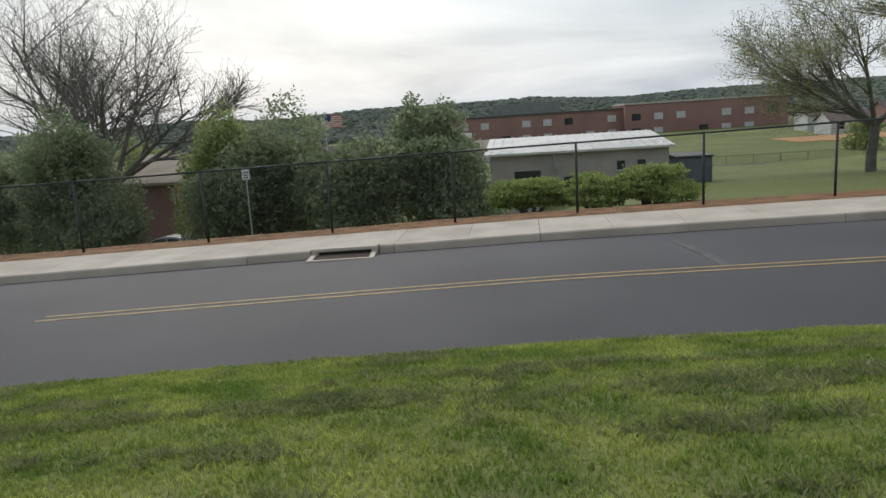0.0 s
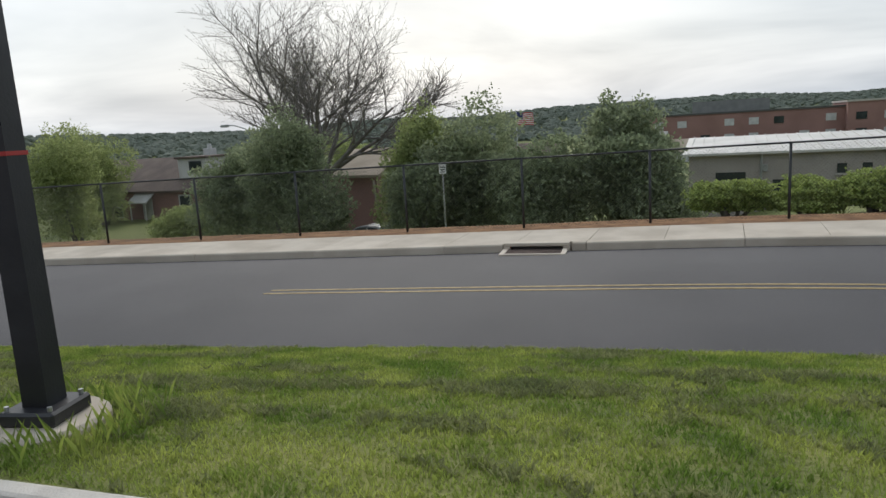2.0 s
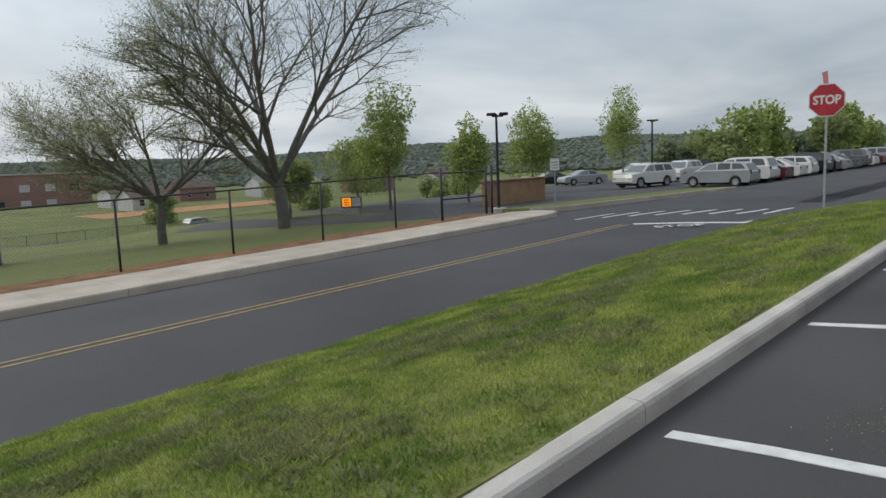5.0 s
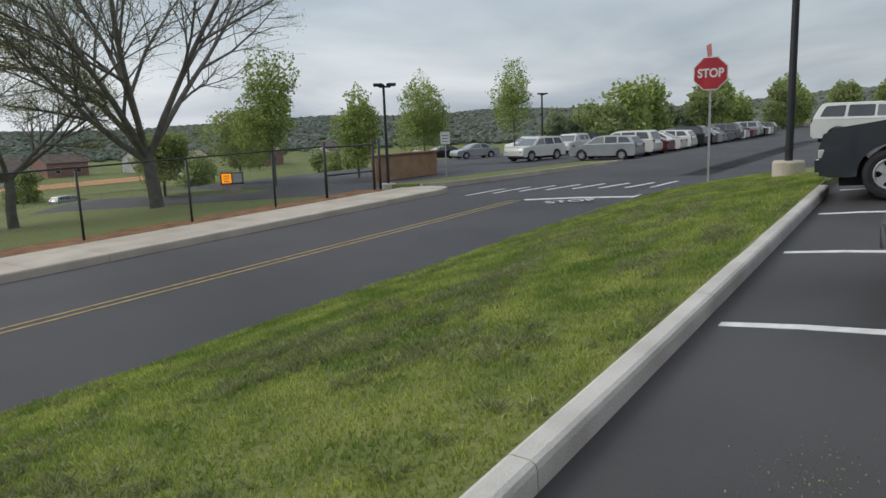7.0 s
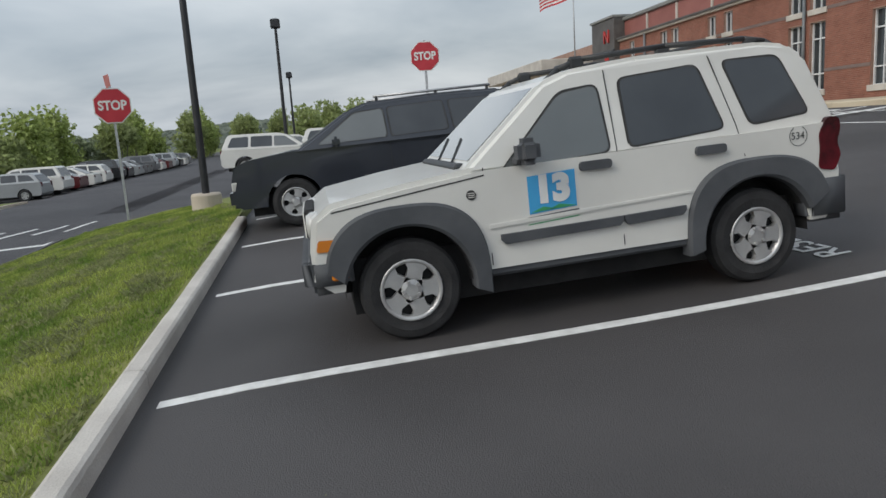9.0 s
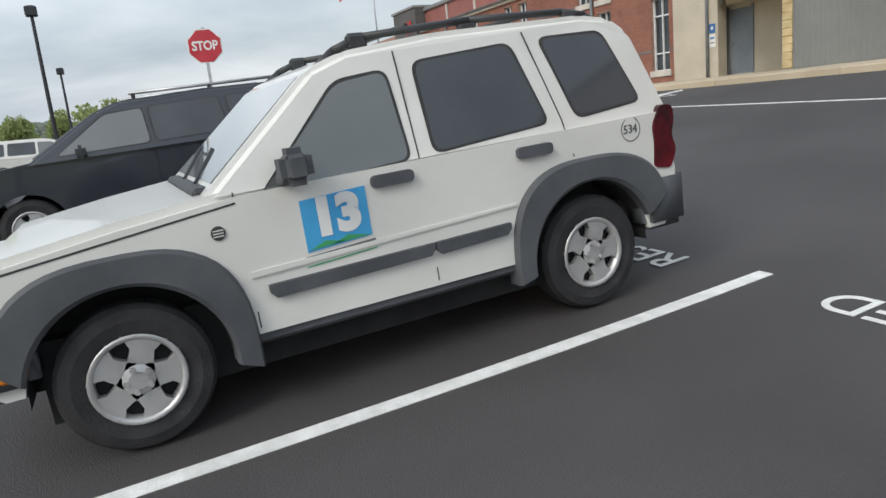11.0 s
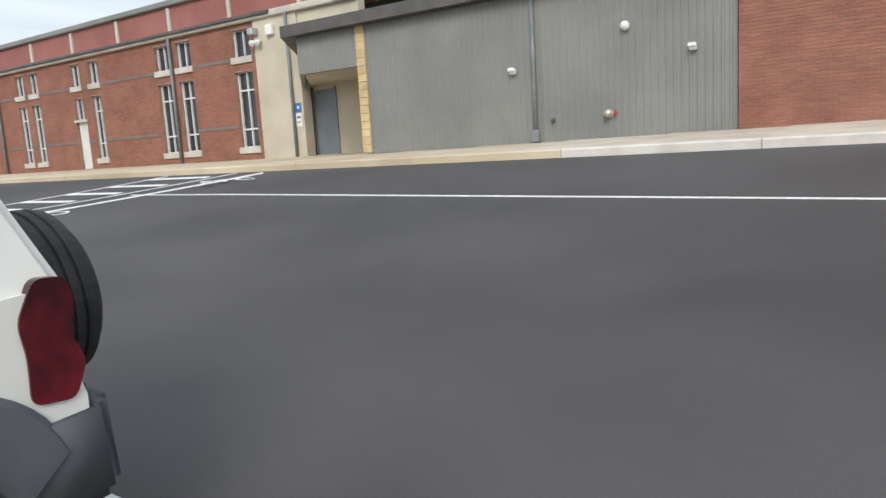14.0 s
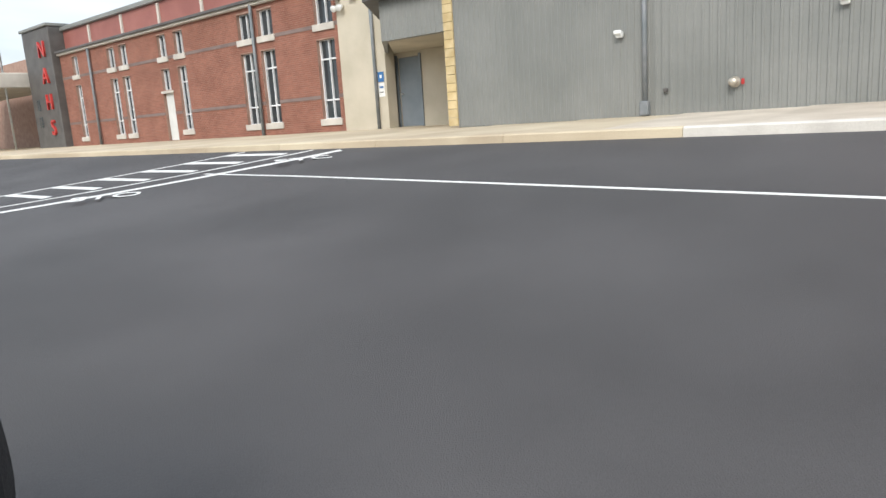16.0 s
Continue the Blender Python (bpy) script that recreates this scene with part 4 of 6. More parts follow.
    for side in (-1, 1):
        for y in (fy, ry):
            wheel(c, side * (w - 0.12), y, r, 0.22, side)
        if lamp:
            zc = (rearlamp[0] + rearlamp[1]) / 2
            part("headlamp", bx(side * (w * 0.62), side * (w * 0.93), yf - 0.12, yf + 0.01, top[0][1] - 0.16, top[0][1] - 0.02, 0.02), M_LENS, c)
            part("tail_lamp", bx(side * (w * 0.7), side * (w * 0.93), yr - 0.012, yr + 0.08, rearlamp[0], rearlamp[1], 0.015), M_TAIL, c)
    part("underside", bx(-w * 0.8, w * 0.8, yr + 0.25, yf - 0.25, 0.2, bottom + 0.18), M_DARKIN, c)
    return c, xf


def flank(c, poly, xf, material, name, side=-1, out=0.006, thick=0.015, label="", parent=None):
    bm = bmesh.new()
    skin_panel(bm, poly, xf, side, out, thick)
    return part(name, bm, material, parent or c, label)


# white compact SUV in the second stall
zf, zr = lot_z(5.9, -1.7), lot_z(5.9, -4.35)
tilt = -math.degrees(math.atan((zr - zf) / 2.65))
JM = Matrix.Translation((5.91, -3.065, (zf + zr) / 2 - 0.012)) @ Euler((radians(tilt), 0, 0)).to_matrix().to_4x4()
jeep, jxf = car("compact_suv", "white boxy compact SUV with grey plastic flares parked on asphalt", M_WHITECAR, JM, 1.97, -2.0,
    [(1.97, 0.72), (1.93, 0.93), (1.80, 1.02), (1.3, 1.09), (0.70, 1.15), (-1.97, 1.18), (-2.03, 0.9)], 0.42, 2.65, 1.80, 0.357,
    [(0.88, 1.12), (0.24, 1.66), (0.03, 1.73), (-0.5, 1.775), (-1.50, 1.785), (-1.72, 1.75), (-1.85, 1.65), (-2.04, 1.14)],
    {"side": [[(0.60, 1.095), (0.12, 1.57), (-0.16, 1.60), (-0.20, 1.135)], [(-0.36, 1.145), (-0.34, 1.625), (-0.94, 1.66), (-1.10, 1.195)], [(-1.32, 1.20), (-1.16, 1.67), (-1.60, 1.665), (-1.80, 1.235)]],
     "front": ((0.81, 1.18), (0.27, 1.63)), "rear": ((-2.02, 1.2), (-1.88, 1.58))}, 1.52, lamp=False, arch=1.27)


def jw(z):
    return 0.9 if z < 1.13 else jxf(z)


for side in (-1, 1):
    for cy, tail in ((1.325, 0.0), (-1.325, 0.05)):
        bm = bmesh.new()
        prev = None
        for i in range(25):
            t = radians((14 if cy > 0 else -4) + (172 if cy > 0 else 164) * i / 24)
            cs, sn = math.cos(t), math.sin(t)
            wr = 0.575 + (tail if cs < 0 else 0)
            o = (cy + wr * math.copysign(abs(cs) ** 0.72, cs), 0.375 + 0.58 * math.copysign(abs(sn) ** 0.72, sn))
            q = (cy + 0.448 * cs, 0.36 + 0.448 * sn)
            m1, m2 = ((o[0] * 0.9 + q[0] * 0.1), (o[1] * 0.9 + q[1] * 0.1)), ((o[0] * 0.12 + q[0] * 0.88), (o[1] * 0.12 + q[1] * 0.88))
            sec = [bm.verts.new((side * xx, p[0], p[1])) for xx, p in ((0.82, o), (0.915, o), (0.945, m1), (0.95, m2), (0.93, q), (0.80, q))]
            if prev:
                for k in range(5):
                    bm.faces.new((prev[k], prev[k + 1], sec[k + 1], sec[k]))
            else:
                bm.faces.new(sec)
            prev = sec
        bm.faces.new(prev[::-1])
        bmesh.ops.recalc_face_normals(bm, faces=list(bm.faces))
        lin = bmesh.new()
        lo = [lin.verts.new((side * 0.60, yy, zz_)) for yy, zz_ in arc(cy, 0.357, 0.449, -2, 182, 16)]
        hi = [lin.verts.new((side * 0.86, yy, zz_)) for yy, zz_ in arc(cy, 0.357, 0.449, -2, 182, 16)]
        for k in range(16):
            lin.faces.new((lo[k], lo[k + 1], hi[k + 1], hi[k]))
        lin.faces.new(lo)
        part("wheel_liner", lin, M_DARKIN, jeep)
        part("wheel_flare", bm, M_FLARE, jeep, "grey plastic wheel arch flare")
    for y0, y1, h in ((0.66, -0.251, 0.0), (-0.259, -0.74, 0.01)):
        flank(jeep, [(y0, 0.615 + h), (y0 - 0.03, 0.585 + h), (y1 + 0.03, 0.60 + h), (y1, 0.63 + h), (y1, 0.665 + h), (y0, 0.655 + h)], jw, M_FLARE, "side_moulding", side, 0.03, 0.04, "grey plastic rubbing strip")
    flank(jeep, [(0.73, 0.735), (-0.80, 0.775), (-0.80, 0.76), (0.73, 0.705)], jw, M_WHITECAR, "body_crease", side, 0.010, 0.02)
    part("rocker", bx(side * 0.80, side * 0.885, -0.85, 0.85, 0.36, 0.45, 0.02), M_FLARE, jeep)
    for y0 in (-0.19, -1.08):
        flank(jeep, round_poly([(y0 + 0.0, 1.02), (y0 + 0.24, 1.02), (y0 + 0.24, 1.085), (y0, 1.085)], 0.035), jw, M_FLARE, "door_handle", side, 0.03, 0.03, "dark grey door handle")
    for pts in ([(0.735, 0.45), (0.735, 1.13)], [(-0.255, 0.45), (-0.255, 1.15), (-0.235, 1.70)], [(-1.24, 0.97), (-1.2, 1.2), (-1.05, 1.72)]):
        for (ya, za), (yb, zb2) in zip(pts, pts[1:]):
            flank(jeep, [(ya - 0.0035, za), (ya + 0.0035, za), (yb + 0.0035, zb2), (yb - 0.0035, zb2)], jw, M_SEAM, "door_seam", side, 0.003, 0.006)
    flank(jeep, [(1.80, 0.955), (0.735, 1.075), (0.735, 1.085), (1.80, 0.965)], jw, M_SEAM, "bonnet_seam", side, 0.002, 0.006)
    # lamps
    flank(jeep, round_poly([(1.93, 0.71), (1.71, 0.70), (1.71, 0.775), (1.91, 0.79)], 0.02), lambda z: 0.90, M_AMBER, "indicator", side, 0.012, 0.2, "amber corner lamp")
    part("marker_lamp", bx(side * 0.84, side * 0.942, 1.74, 1.86, 0.50, 0.58, 0.02), M_AMBER, jeep, "small amber marker lamp")
    flank(jeep, round_poly([(-1.845, 0.80), (-1.98, 0.775), (-2.035, 0.89), (-2.0, 0.985), (-2.03, 1.08), (-2.02, 1.17), (-1.92, 1.185), (-1.85, 1.06), (-1.86, 0.95)], 0.035), lambda z: 0.888, M_TAIL, "tail_lamp", side, 0.022, 0.18, "dark red tail lamp")
    bm = bmesh.new()
    prism(bm, [(1.28, 1.075), (0.7, 1.13), (0.7, 1.14), (1.28, 1.09)], "x", side * 0.3, side * 0.5)
    part("bonnet_crease", bm, M_WHITECAR, jeep)
    # mirror
    mi = part("mirror", bx(side * 0.93, side * 1.11, 0.37, 0.53, 1.12, 1.30, 0.045, 3), M_FLARE, jeep, "dark grey door mirror")
    part("mirror_arm", bx(side * 0.84, side * 0.95, 0.42, 0.52, 1.12, 1.18, 0.015), M_FLARE, mi)
    # roof rack
    bm = bmesh.new()
    run = [(0.16, 1.66), (0.04, 1.745), (-0.12, 1.80), (-0.8, 1.832), (-1.45, 1.825), (-1.62, 1.795), (-1.72, 1.735)]
    for (ya, za), (yb, zb2) in zip(run, run[1:]):
        tube(bm, (side * 0.62, ya, za), (side * 0.62, yb, zb2), 0.021, n=8)
    rk = part("roof_rail", bm, M_BLACK, jeep, "black tubular roof rail", True)
    for y in (-0.1, -0.78, -1.5):
        part("rail_foot", bx(side * 0.595, side * 0.645, y - 0.06, y + 0.06, 1.735, 1.825, 0.02), M_BLACK, rk)
for y in (-0.4, -1.25):
    part("roof_bar", tb((-0.62, y, 1.835), (0.62, y, 1.835), 0.016), M_BLACK, jeep, "black roof cross bar", True)
part("front_bumper", bx(-0.88, 0.88, 1.83, 2.04, 0.42, 0.69, 0.06, 3), M_FLARE, jeep, "grey plastic front bumper")
part("rear_bumper", bx(-0.84, 0.84, -2.14, -1.88, 0.41, 0.77, 0.06, 3), M_FLARE, jeep, "grey plastic rear bumper")
for side in (-1, 1):
    part("bumper_end", bx(side * 0.72, side * 0.935, -2.085, -1.73, 0.40, 0.775, 0.05, 4), M_FLARE, jeep, smooth=True)
    part("bumper_end", bx(side * 0.66, side * 0.93, 1.70, 2.03, 0.41, 0.70, 0.07, 4), M_FLARE, jeep, smooth=True)
    bm = bmesh.new()
    lathe(bm, [(0.0, 0.05), (0.08, 0.04), (0.1, 0.0), (0.1, -0.06)], 20, "y")
    part("headlamp", bm, M_LENS, jeep, smooth=True).location = (side * 0.62, 1.93, 0.86)
part("grille", bx(-0.45, 0.45, 1.9, 1.985, 0.74, 0.96, 0.02), M_DARKIN, jeep)
for k in range(7):
    part("grille_bar", bx(-0.42 + k * 0.13, -0.36 + k * 0.13, 1.98, 1.995, 0.75, 0.95, 0.006), M_WHITECAR, jeep)
bm = bmesh.new()
lathe(bm, [(0.0, -0.13), (0.2, -0.13), (0.22, -0.10), (0.31, -0.13), (0.36, -0.09), (0.373, -0.05), (0.373, -0.034), (0.36, -0.032), (0.36, -0.018), (0.374, -0.016), (0.374, 0.016), (0.36, 0.018), (0.36, 0.032), (0.373, 0.034), (0.37, 0.05), (0.355, 0.09), (0.31, 0.12), (0.2, 0.1), (0.0, 0.1)], 36, "y")
sp = part("spare_wheel", bm, M_RUBBER, jeep, "black spare tyre on the tailgate")
sp.location = (0.0, -2.325, 0.955)
part("spare_carrier", bx(-0.1, 0.1, -2.3, -2.0, 0.85, 1.1), M_DARKIN, jeep)
part("rear_wiper", bx(-0.02, 0.3, -2.03, -2.0, 1.2, 1.22), M_BLACK, jeep)
for xo in (-0.35, 0.2):
    bm = bmesh.new()
    tube(bm, (xo, 0.84, 1.165), (xo + 0.42, 0.66, 1.32), 0.009, n=6)
    tube(bm, (xo + 0.05, 0.80, 1.18), (xo + 0.3, 0.72, 1.26), 0.012, n=6)
    part("wiper", bm, M_BLACK, jeep)
part("cowl", bx(-0.72, 0.72, 0.72, 0.90, 1.10, 1.165, 0.02), M_BLACK, jeep, "black windscreen cowl")
fc = flank(jeep, arc(0.84, 0.955, 0.035, 0, 342, 18), jw, M_SEAM, "round_badge", -1, 0.006, 0.008, "small round grey badge")
for k in (-1, 0, 1):
    flank(jeep, [(0.815, 0.952 + k * 0.014), (0.865, 0.952 + k * 0.014), (0.865, 0.957 + k * 0.014), (0.815, 0.957 + k * 0.014)], jw, M_WHITECAR, "badge_bar", -1, 0.009, 0.004, parent=fc)
# station decal on the driver's door
dec = flank(jeep, [(0.435, 0.765), (0.085, 0.785), (0.085, 1.045), (0.435, 1.03)], jw, M_DECALBLUE, "door_decal", -1, 0.005, 0.004, "sky blue square decal with white number")
words("number", "13", 0.25, 0.001, M_WHITEPL, dec, Matrix.Translation((-0.908, 0.258, 0.922)) @ Euler((radians(90), 0, radians(-90))).to_matrix().to_4x4(), sx=1.05, bold=0.016)
for (ya, za), (yb, zb2), (yc, zc) in (((0.425, 0.775), (0.335, 0.81), (0.235, 0.785)), ((0.305, 0.78), (0.215, 0.815), (0.09, 0.79))):
    flank(jeep, [(ya, za), (yb, zb2), (yc, zc)], jw, M_DECALGREEN, "hill_shape", -1, 0.007, 0.003, parent=dec)
flank(jeep, [(0.45, 0.72), (0.07, 0.74), (0.07, 0.765), (0.45, 0.745)], jw, M_GREYCAR, "writing_bar", -1, 0.004, 0.003, parent=dec)
flank(jeep, [(0.45, 0.69), (0.07, 0.71), (0.07, 0.716), (0.45, 0.696)], jw, M_DECALGREEN, "rule", -1, 0.004, 0.003, parent=dec)
bm = bmesh.new()
oa, ia = arc(-1.68, 1.065, 0.075, 0, 345, 23), arc(-1.68, 1.065, 0.070, 0, 345, 23)
vo = [bm.verts.new((-(jw(z) + 0.004), y, z)) for y, z in oa]
vi = [bm.verts.new((-(jw(z) + 0.004), y, z)) for y, z in ia]
for i in range(24):
    bm.faces.new((vo[i], vo[(i + 1) % 24], vi[(i + 1) % 24], vi[i]))
rg = part("fleet_badge", bm, M_INK, jeep, "thin black ring with a fleet number")
words("number", "534", 0.075, 0.0005, M_INK, rg, Matrix.Translation((-0.905, -1.675, 1.065)) @ Euler((radians(90), 0, radians(-90))).to_matrix().to_4x4())

# dark full-size SUV beyond it
SX = 12.15
zf, zr = lot_z(SX, -0.85), lot_z(SX, -3.62)
SM = Matrix.Translation((SX, -2.235, (zf + zr) / 2)) @ Euler((-math.atan((zr - zf) / 2.77), 0, 0)).to_matrix().to_4x4()
suv, sxf = car("family_suv", "dark navy family SUV parked nose to the kerb", M_NAVY, SM, 2.30, -2.45,
    [(2.30, 0.78), (2.24, 0.98), (2.05, 1.06), (1.15, 1.16), (-2.35, 1.16), (-2.47, 0.9)], 0.34, 2.77, 1.98, 0.365,
    [(1.30, 1.12), (0.42, 1.66), (0.15, 1.75), (-0.9, 1.79), (-2.0, 1.77), (-2.12, 1.70), (-2.42, 1.14)],
    {"side": [[(0.95, 1.18), (0.35, 1.60), (-0.1, 1.63), (-0.12, 1.20)], [(-0.2, 1.20), (-0.18, 1.64), (-1.05, 1.66), (-1.1, 1.22)], [(-1.2, 1.22), (-1.16, 1.66), (-1.95, 1.65), (-2.15, 1.24)]],
     "front": ((1.22, 1.19), (0.46, 1.64)), "rear": ((-2.40, 1.2), (-2.16, 1.66))}, 1.56)
for side in (-1, 1):
    part("mirror", bx(side * 0.98, side * 1.18, 0.62, 0.74, 1.12, 1.28, 0.04, 2), M_NAVY, suv)
    part("roof_rail", tb((side * 0.66, 0.0, 1.83), (side * 0.66, -1.9, 1.84), 0.022), M_STEEL, suv, "silver roof rail", True)
    for y in (-0.05, -1.0, -1.85):
        part("rail_foot", tb((side * 0.66, y, 1.76), (side * 0.66, y, 1.83), 0.025), M_BLACK, suv)
part("front_bumper", bx(-0.94, 0.94, 2.18, 2.36, 0.36, 0.66, 0.06, 2), M_NAVY, suv)
for y in (-0.15, -1.15):
    flank(suv, [(y - 0.005, 0.5), (y + 0.005, 0.5), (y + 0.005, 1.12), (y - 0.005, 1.12)], lambda z: 0.99, M_DARKIN, "door_seam", -1, 0.003, 0.006)

# other parked cars
KINDS = {
    "sedan": dict(yf=2.3, yr=-2.3, top=[(2.3, 0.62), (2.2, 0.78), (1.1, 0.93), (-1.9, 0.98), (-2.28, 0.93)], bottom=0.26, wb=2.7, W=1.8, r=0.32,
        cabin=[(1.15, 0.9), (0.35, 1.36), (-0.2, 1.43), (-0.9, 1.40), (-1.85, 0.94)], width_top=1.25,
        glass={"side": [[(0.85, 0.98), (0.25, 1.33), (-0.25, 1.37), (-0.3, 0.99)], [(-0.38, 0.99), (-0.35, 1.37), (-0.85, 1.34), (-1.35, 1.0)]], "front": ((1.08, 0.96), (0.40, 1.34)), "rear": ((-1.78, 0.99), (-0.98, 1.37))}, rearlamp=(0.72, 0.88)),
    "suv": dict(yf=2.3, yr=-2.35, top=[(2.3, 0.78), (2.22, 0.98), (1.2, 1.12), (-2.25, 1.14), (-2.37, 0.9)], bottom=0.36, wb=2.75, W=1.9, r=0.38,
        cabin=[(1.25, 1.08), (0.45, 1.62), (0.1, 1.72), (-1.9, 1.73), (-2.05, 1.66), (-2.32, 1.1)], width_top=1.45,
        glass={"side": [[(0.9, 1.16), (0.35, 1.57), (-0.1, 1.60), (-0.12, 1.17)], [(-0.2, 1.17), (-0.18, 1.61), (-1.05, 1.62), (-1.1, 1.18)], [(-1.2, 1.18), (-1.16, 1.62), (-1.85, 1.60), (-2.05, 1.2)]], "front": ((1.18, 1.14), (0.5, 1.6)), "rear": ((-2.29, 1.15), (-2.08, 1.62))}, rearlamp=(0.8, 1.1)),
    "wagon": dict(yf=2.2, yr=-2.2, top=[(2.2, 0.66), (2.1, 0.84), (1.2, 1.0), (-2.1, 1.04), (-2.2, 0.9)], bottom=0.28, wb=2.65, W=1.78, r=0.32,
        cabin=[(1.3, 0.97), (0.5, 1.45), (0.0, 1.53), (-1.6, 1.50), (-1.85, 1.42), (-2.16, 1.0)], width_top=1.3,
        glass={"side": [[(0.95, 1.04), (0.4, 1.41), (-0.1, 1.44), (-0.15, 1.06)], [(-0.22, 1.06), (-0.2, 1.45), (-0.95, 1.44), (-1.0, 1.08)], [(-1.1, 1.08), (-1.05, 1.43), (-1.6, 1.41), (-1.9, 1.1)]], "front": ((1.24, 1.02), (0.55, 1.43)), "rear": ((-2.13, 1.05), (-1.88, 1.4))}, rearlamp=(0.75, 1.0)),
}
PAINTS = {"white": M_WHITECAR, "silver": M_SILVER, "maroon": M_MAROON, "black": M_BLACKCAR, "grey": M_GREYCAR}


def parked(kind, tone, x, y, turn, z=None):
    z = land(x, y) + 0.03 if z is None else z
    noun = {"sedan": "saloon car", "suv": "SUV", "wagon": "estate car"}[kind]
    return car("parked_" + {"sedan": "sedan", "suv": "suv", "wagon": "estate_car"}[kind], tone + " " + noun + " parked in the far lot", PAINTS[tone], pose(x, y, z, 0, 0, turn), group="far parked cars", near=False, **KINDS[kind])[0]


first = parked("suv", "white", 31.8, 0.3, 180, lot_z(31.8, 0) + 0.02)
ROW = [("wagon", "silver"), ("suv", "white"), ("sedan", "maroon"), ("sedan", "white"), ("wagon", "white"), ("suv", "black"), ("wagon", "black"), ("sedan", "silver"), ("sedan", "grey"), ("suv", "grey"), ("sedan", "white"), ("sedan", "maroon"), ("suv", "silver"), ("sedan", "black"), ("sedan", "white"), ("wagon", "grey")]
made = {}
for i, (k, tone) in enumerate(ROW):
    x, y = 42.0 + 2.9 * i, 15.6 - 0.04 * i
    if (k, tone) in made:
        o = copy_thing(made[k, tone], pose(x, y, land(x, y) + 0.03, 0, 0, 0))
    else:
        o = made[k, tone] = parked(k, tone, x, y, 0)
for k, tone, x, y, turn in (("suv", "white", 45.5, 22.5, 75), ("suv", "white", 55, 24, 90), ("sedan", "white", 62, 46, 60), ("sedan", "black", 60, 41, 60), ("sedan", "silver", 57, 35, 60), ("suv", "white", 66, 34, 60), ("sedan", "grey", 80, 50, 30), ("sedan", "white", 86, 52, 30), ("suv", "grey", 92, 46, 30), ("suv", "black", 70, 30, 60),
        ("wagon", "white", 60, 1.0, 180), ("suv", "white", 45, -0.2, 180), ("sedan", "silver", 50, 0.4, 180), ("suv", "white", 36.0, -3.0, 180)):
    z = land(x, y) + 0.03 if y > 0.2 else lot_z(x, y)
    if (k, tone) in made:
        copy_thing(made[k, tone], pose(x, y, z, 0, 0, turn))
    else:
        made[k, tone] = parked(k, tone, x, y, turn, z)
street_car = parked("wagon", "silver", 44.0, 88.0, -80, land(44, 88) + 0.06)
street_car["label"] = "silver estate car on the street below the field"
low_car = parked("sedan", "silver", -18.0, 26.5, 80, back_z(-18, 26.5))
low_car["label"] = "silver saloon car parked by the brick garage"

# ---- poles and signs ----
def lamp_column(name, label, x, y, z, h, r, head=True, square=False, turn=0.0):
    o = thing(name, label, "street lamp", "car park lamps", m=pose(x, y, z, 0, 0, turn))
    bm = bmesh.new()
    if square:
        lo, hi = prism(bm, [(-r, -r), (r, -r), (r, r), (-r, r)], "z", 0.2, h)
        for v in hi:
            v.co.x *= 0.72
            v.co.y *= 0.72
    else:
        tube(bm, (0, 0, 0.3), (0, 0, h), r, r * 0.7, 12)
    part("pole", bm, M_POLE, o, "dark bronze painted pole")
    if head:
        part("arm", bx(-0.04, 0.04, -0.3, 0.2, h - 0.14, h - 0.06), M_POLE, o)
        part("lamp_head", bx(-0.2, 0.2, -0.52, -0.12, h - 0.08, h + 0.04, 0.03), M_POLE, o)
        part("lamp_head", bx(-0.2, 0.2, 0.02, 0.42, h - 0.08, h + 0.04, 0.03), M_POLE, o)
    if not head:
        bm = bmesh.new()
        lathe(bm, [(0.0, h + 0.18), (0.17, h + 0.15), (0.2, h), (0.1, h - 0.1), (0.06, h - 0.12)], 14)
        part("lamp_head", bm, M_POLE, o)
    bm = bmesh.new()
    lathe(bm, [(0.0, -0.5), (0.33, -0.5), (0.33, 0.26), (0.30, 0.30), (0.0, 0.30)] if not square else [(0.0, -0.5), (0.43, -0.5), (0.43, 0.06), (0.40, 0.09), (0.0, 0.09)], 28)
    part("footing", bm, M_CONC, o, "round concrete footing")
    return o


PX, PY = -7.05, 1.05
PZ = verge_z(PX, PY) + 0.0
lp = lamp_column("lamp_post", "tapered square dark post on a round concrete footing in the grass", PX, PY, PZ, 9.0, 0.102, square=True, turn=14)
part("base_cover", bx(-0.22, 0.22, -0.22, 0.22, 0.09, 0.20, 0.02), M_POLE, lp, "square steel base cover")
for sx in (-1, 1):
    for sy in (-1, 1):
        part("bolt", tb((sx * 0.17, sy * 0.17, 0.2), (sx * 0.17, sy * 0.17, 0.235), 0.018, n=6), M_STEEL, lp)
part("reflector_band", bx(-0.104, 0.104, -0.104, 0.104, 2.0, 2.03), M_REDPAINT, lp, "thin red band")
lamp_column("lamp_post", "slim dark lamp post on a concrete footing at the verge's end", 16.5, 1.27, verge_z(16.5, 1.27) + 0.05, 9.2, 0.085)
for px_, hh in ((37.7, 7.4 - lot_z(37.7, 0)), (58, 6.6)):
    o = lamp_column("lamp_post", "tall dark lamp post in the lot", px_, 0.1, lot_z(px_, 0), hh, 0.1, head=False)
    part("lamp_head", bx(-0.24, 0.24, -0.24, 0.24, hh - 0.3, hh + 0.12, 0.04), M_POLE, o)
lamp_column("lamp_post", "dark lamp post with twin heads by the gate", 22.3, 17.5, land(22.3, 17.5), 3.3 - land(22.3, 17.5), 0.07, turn=40)
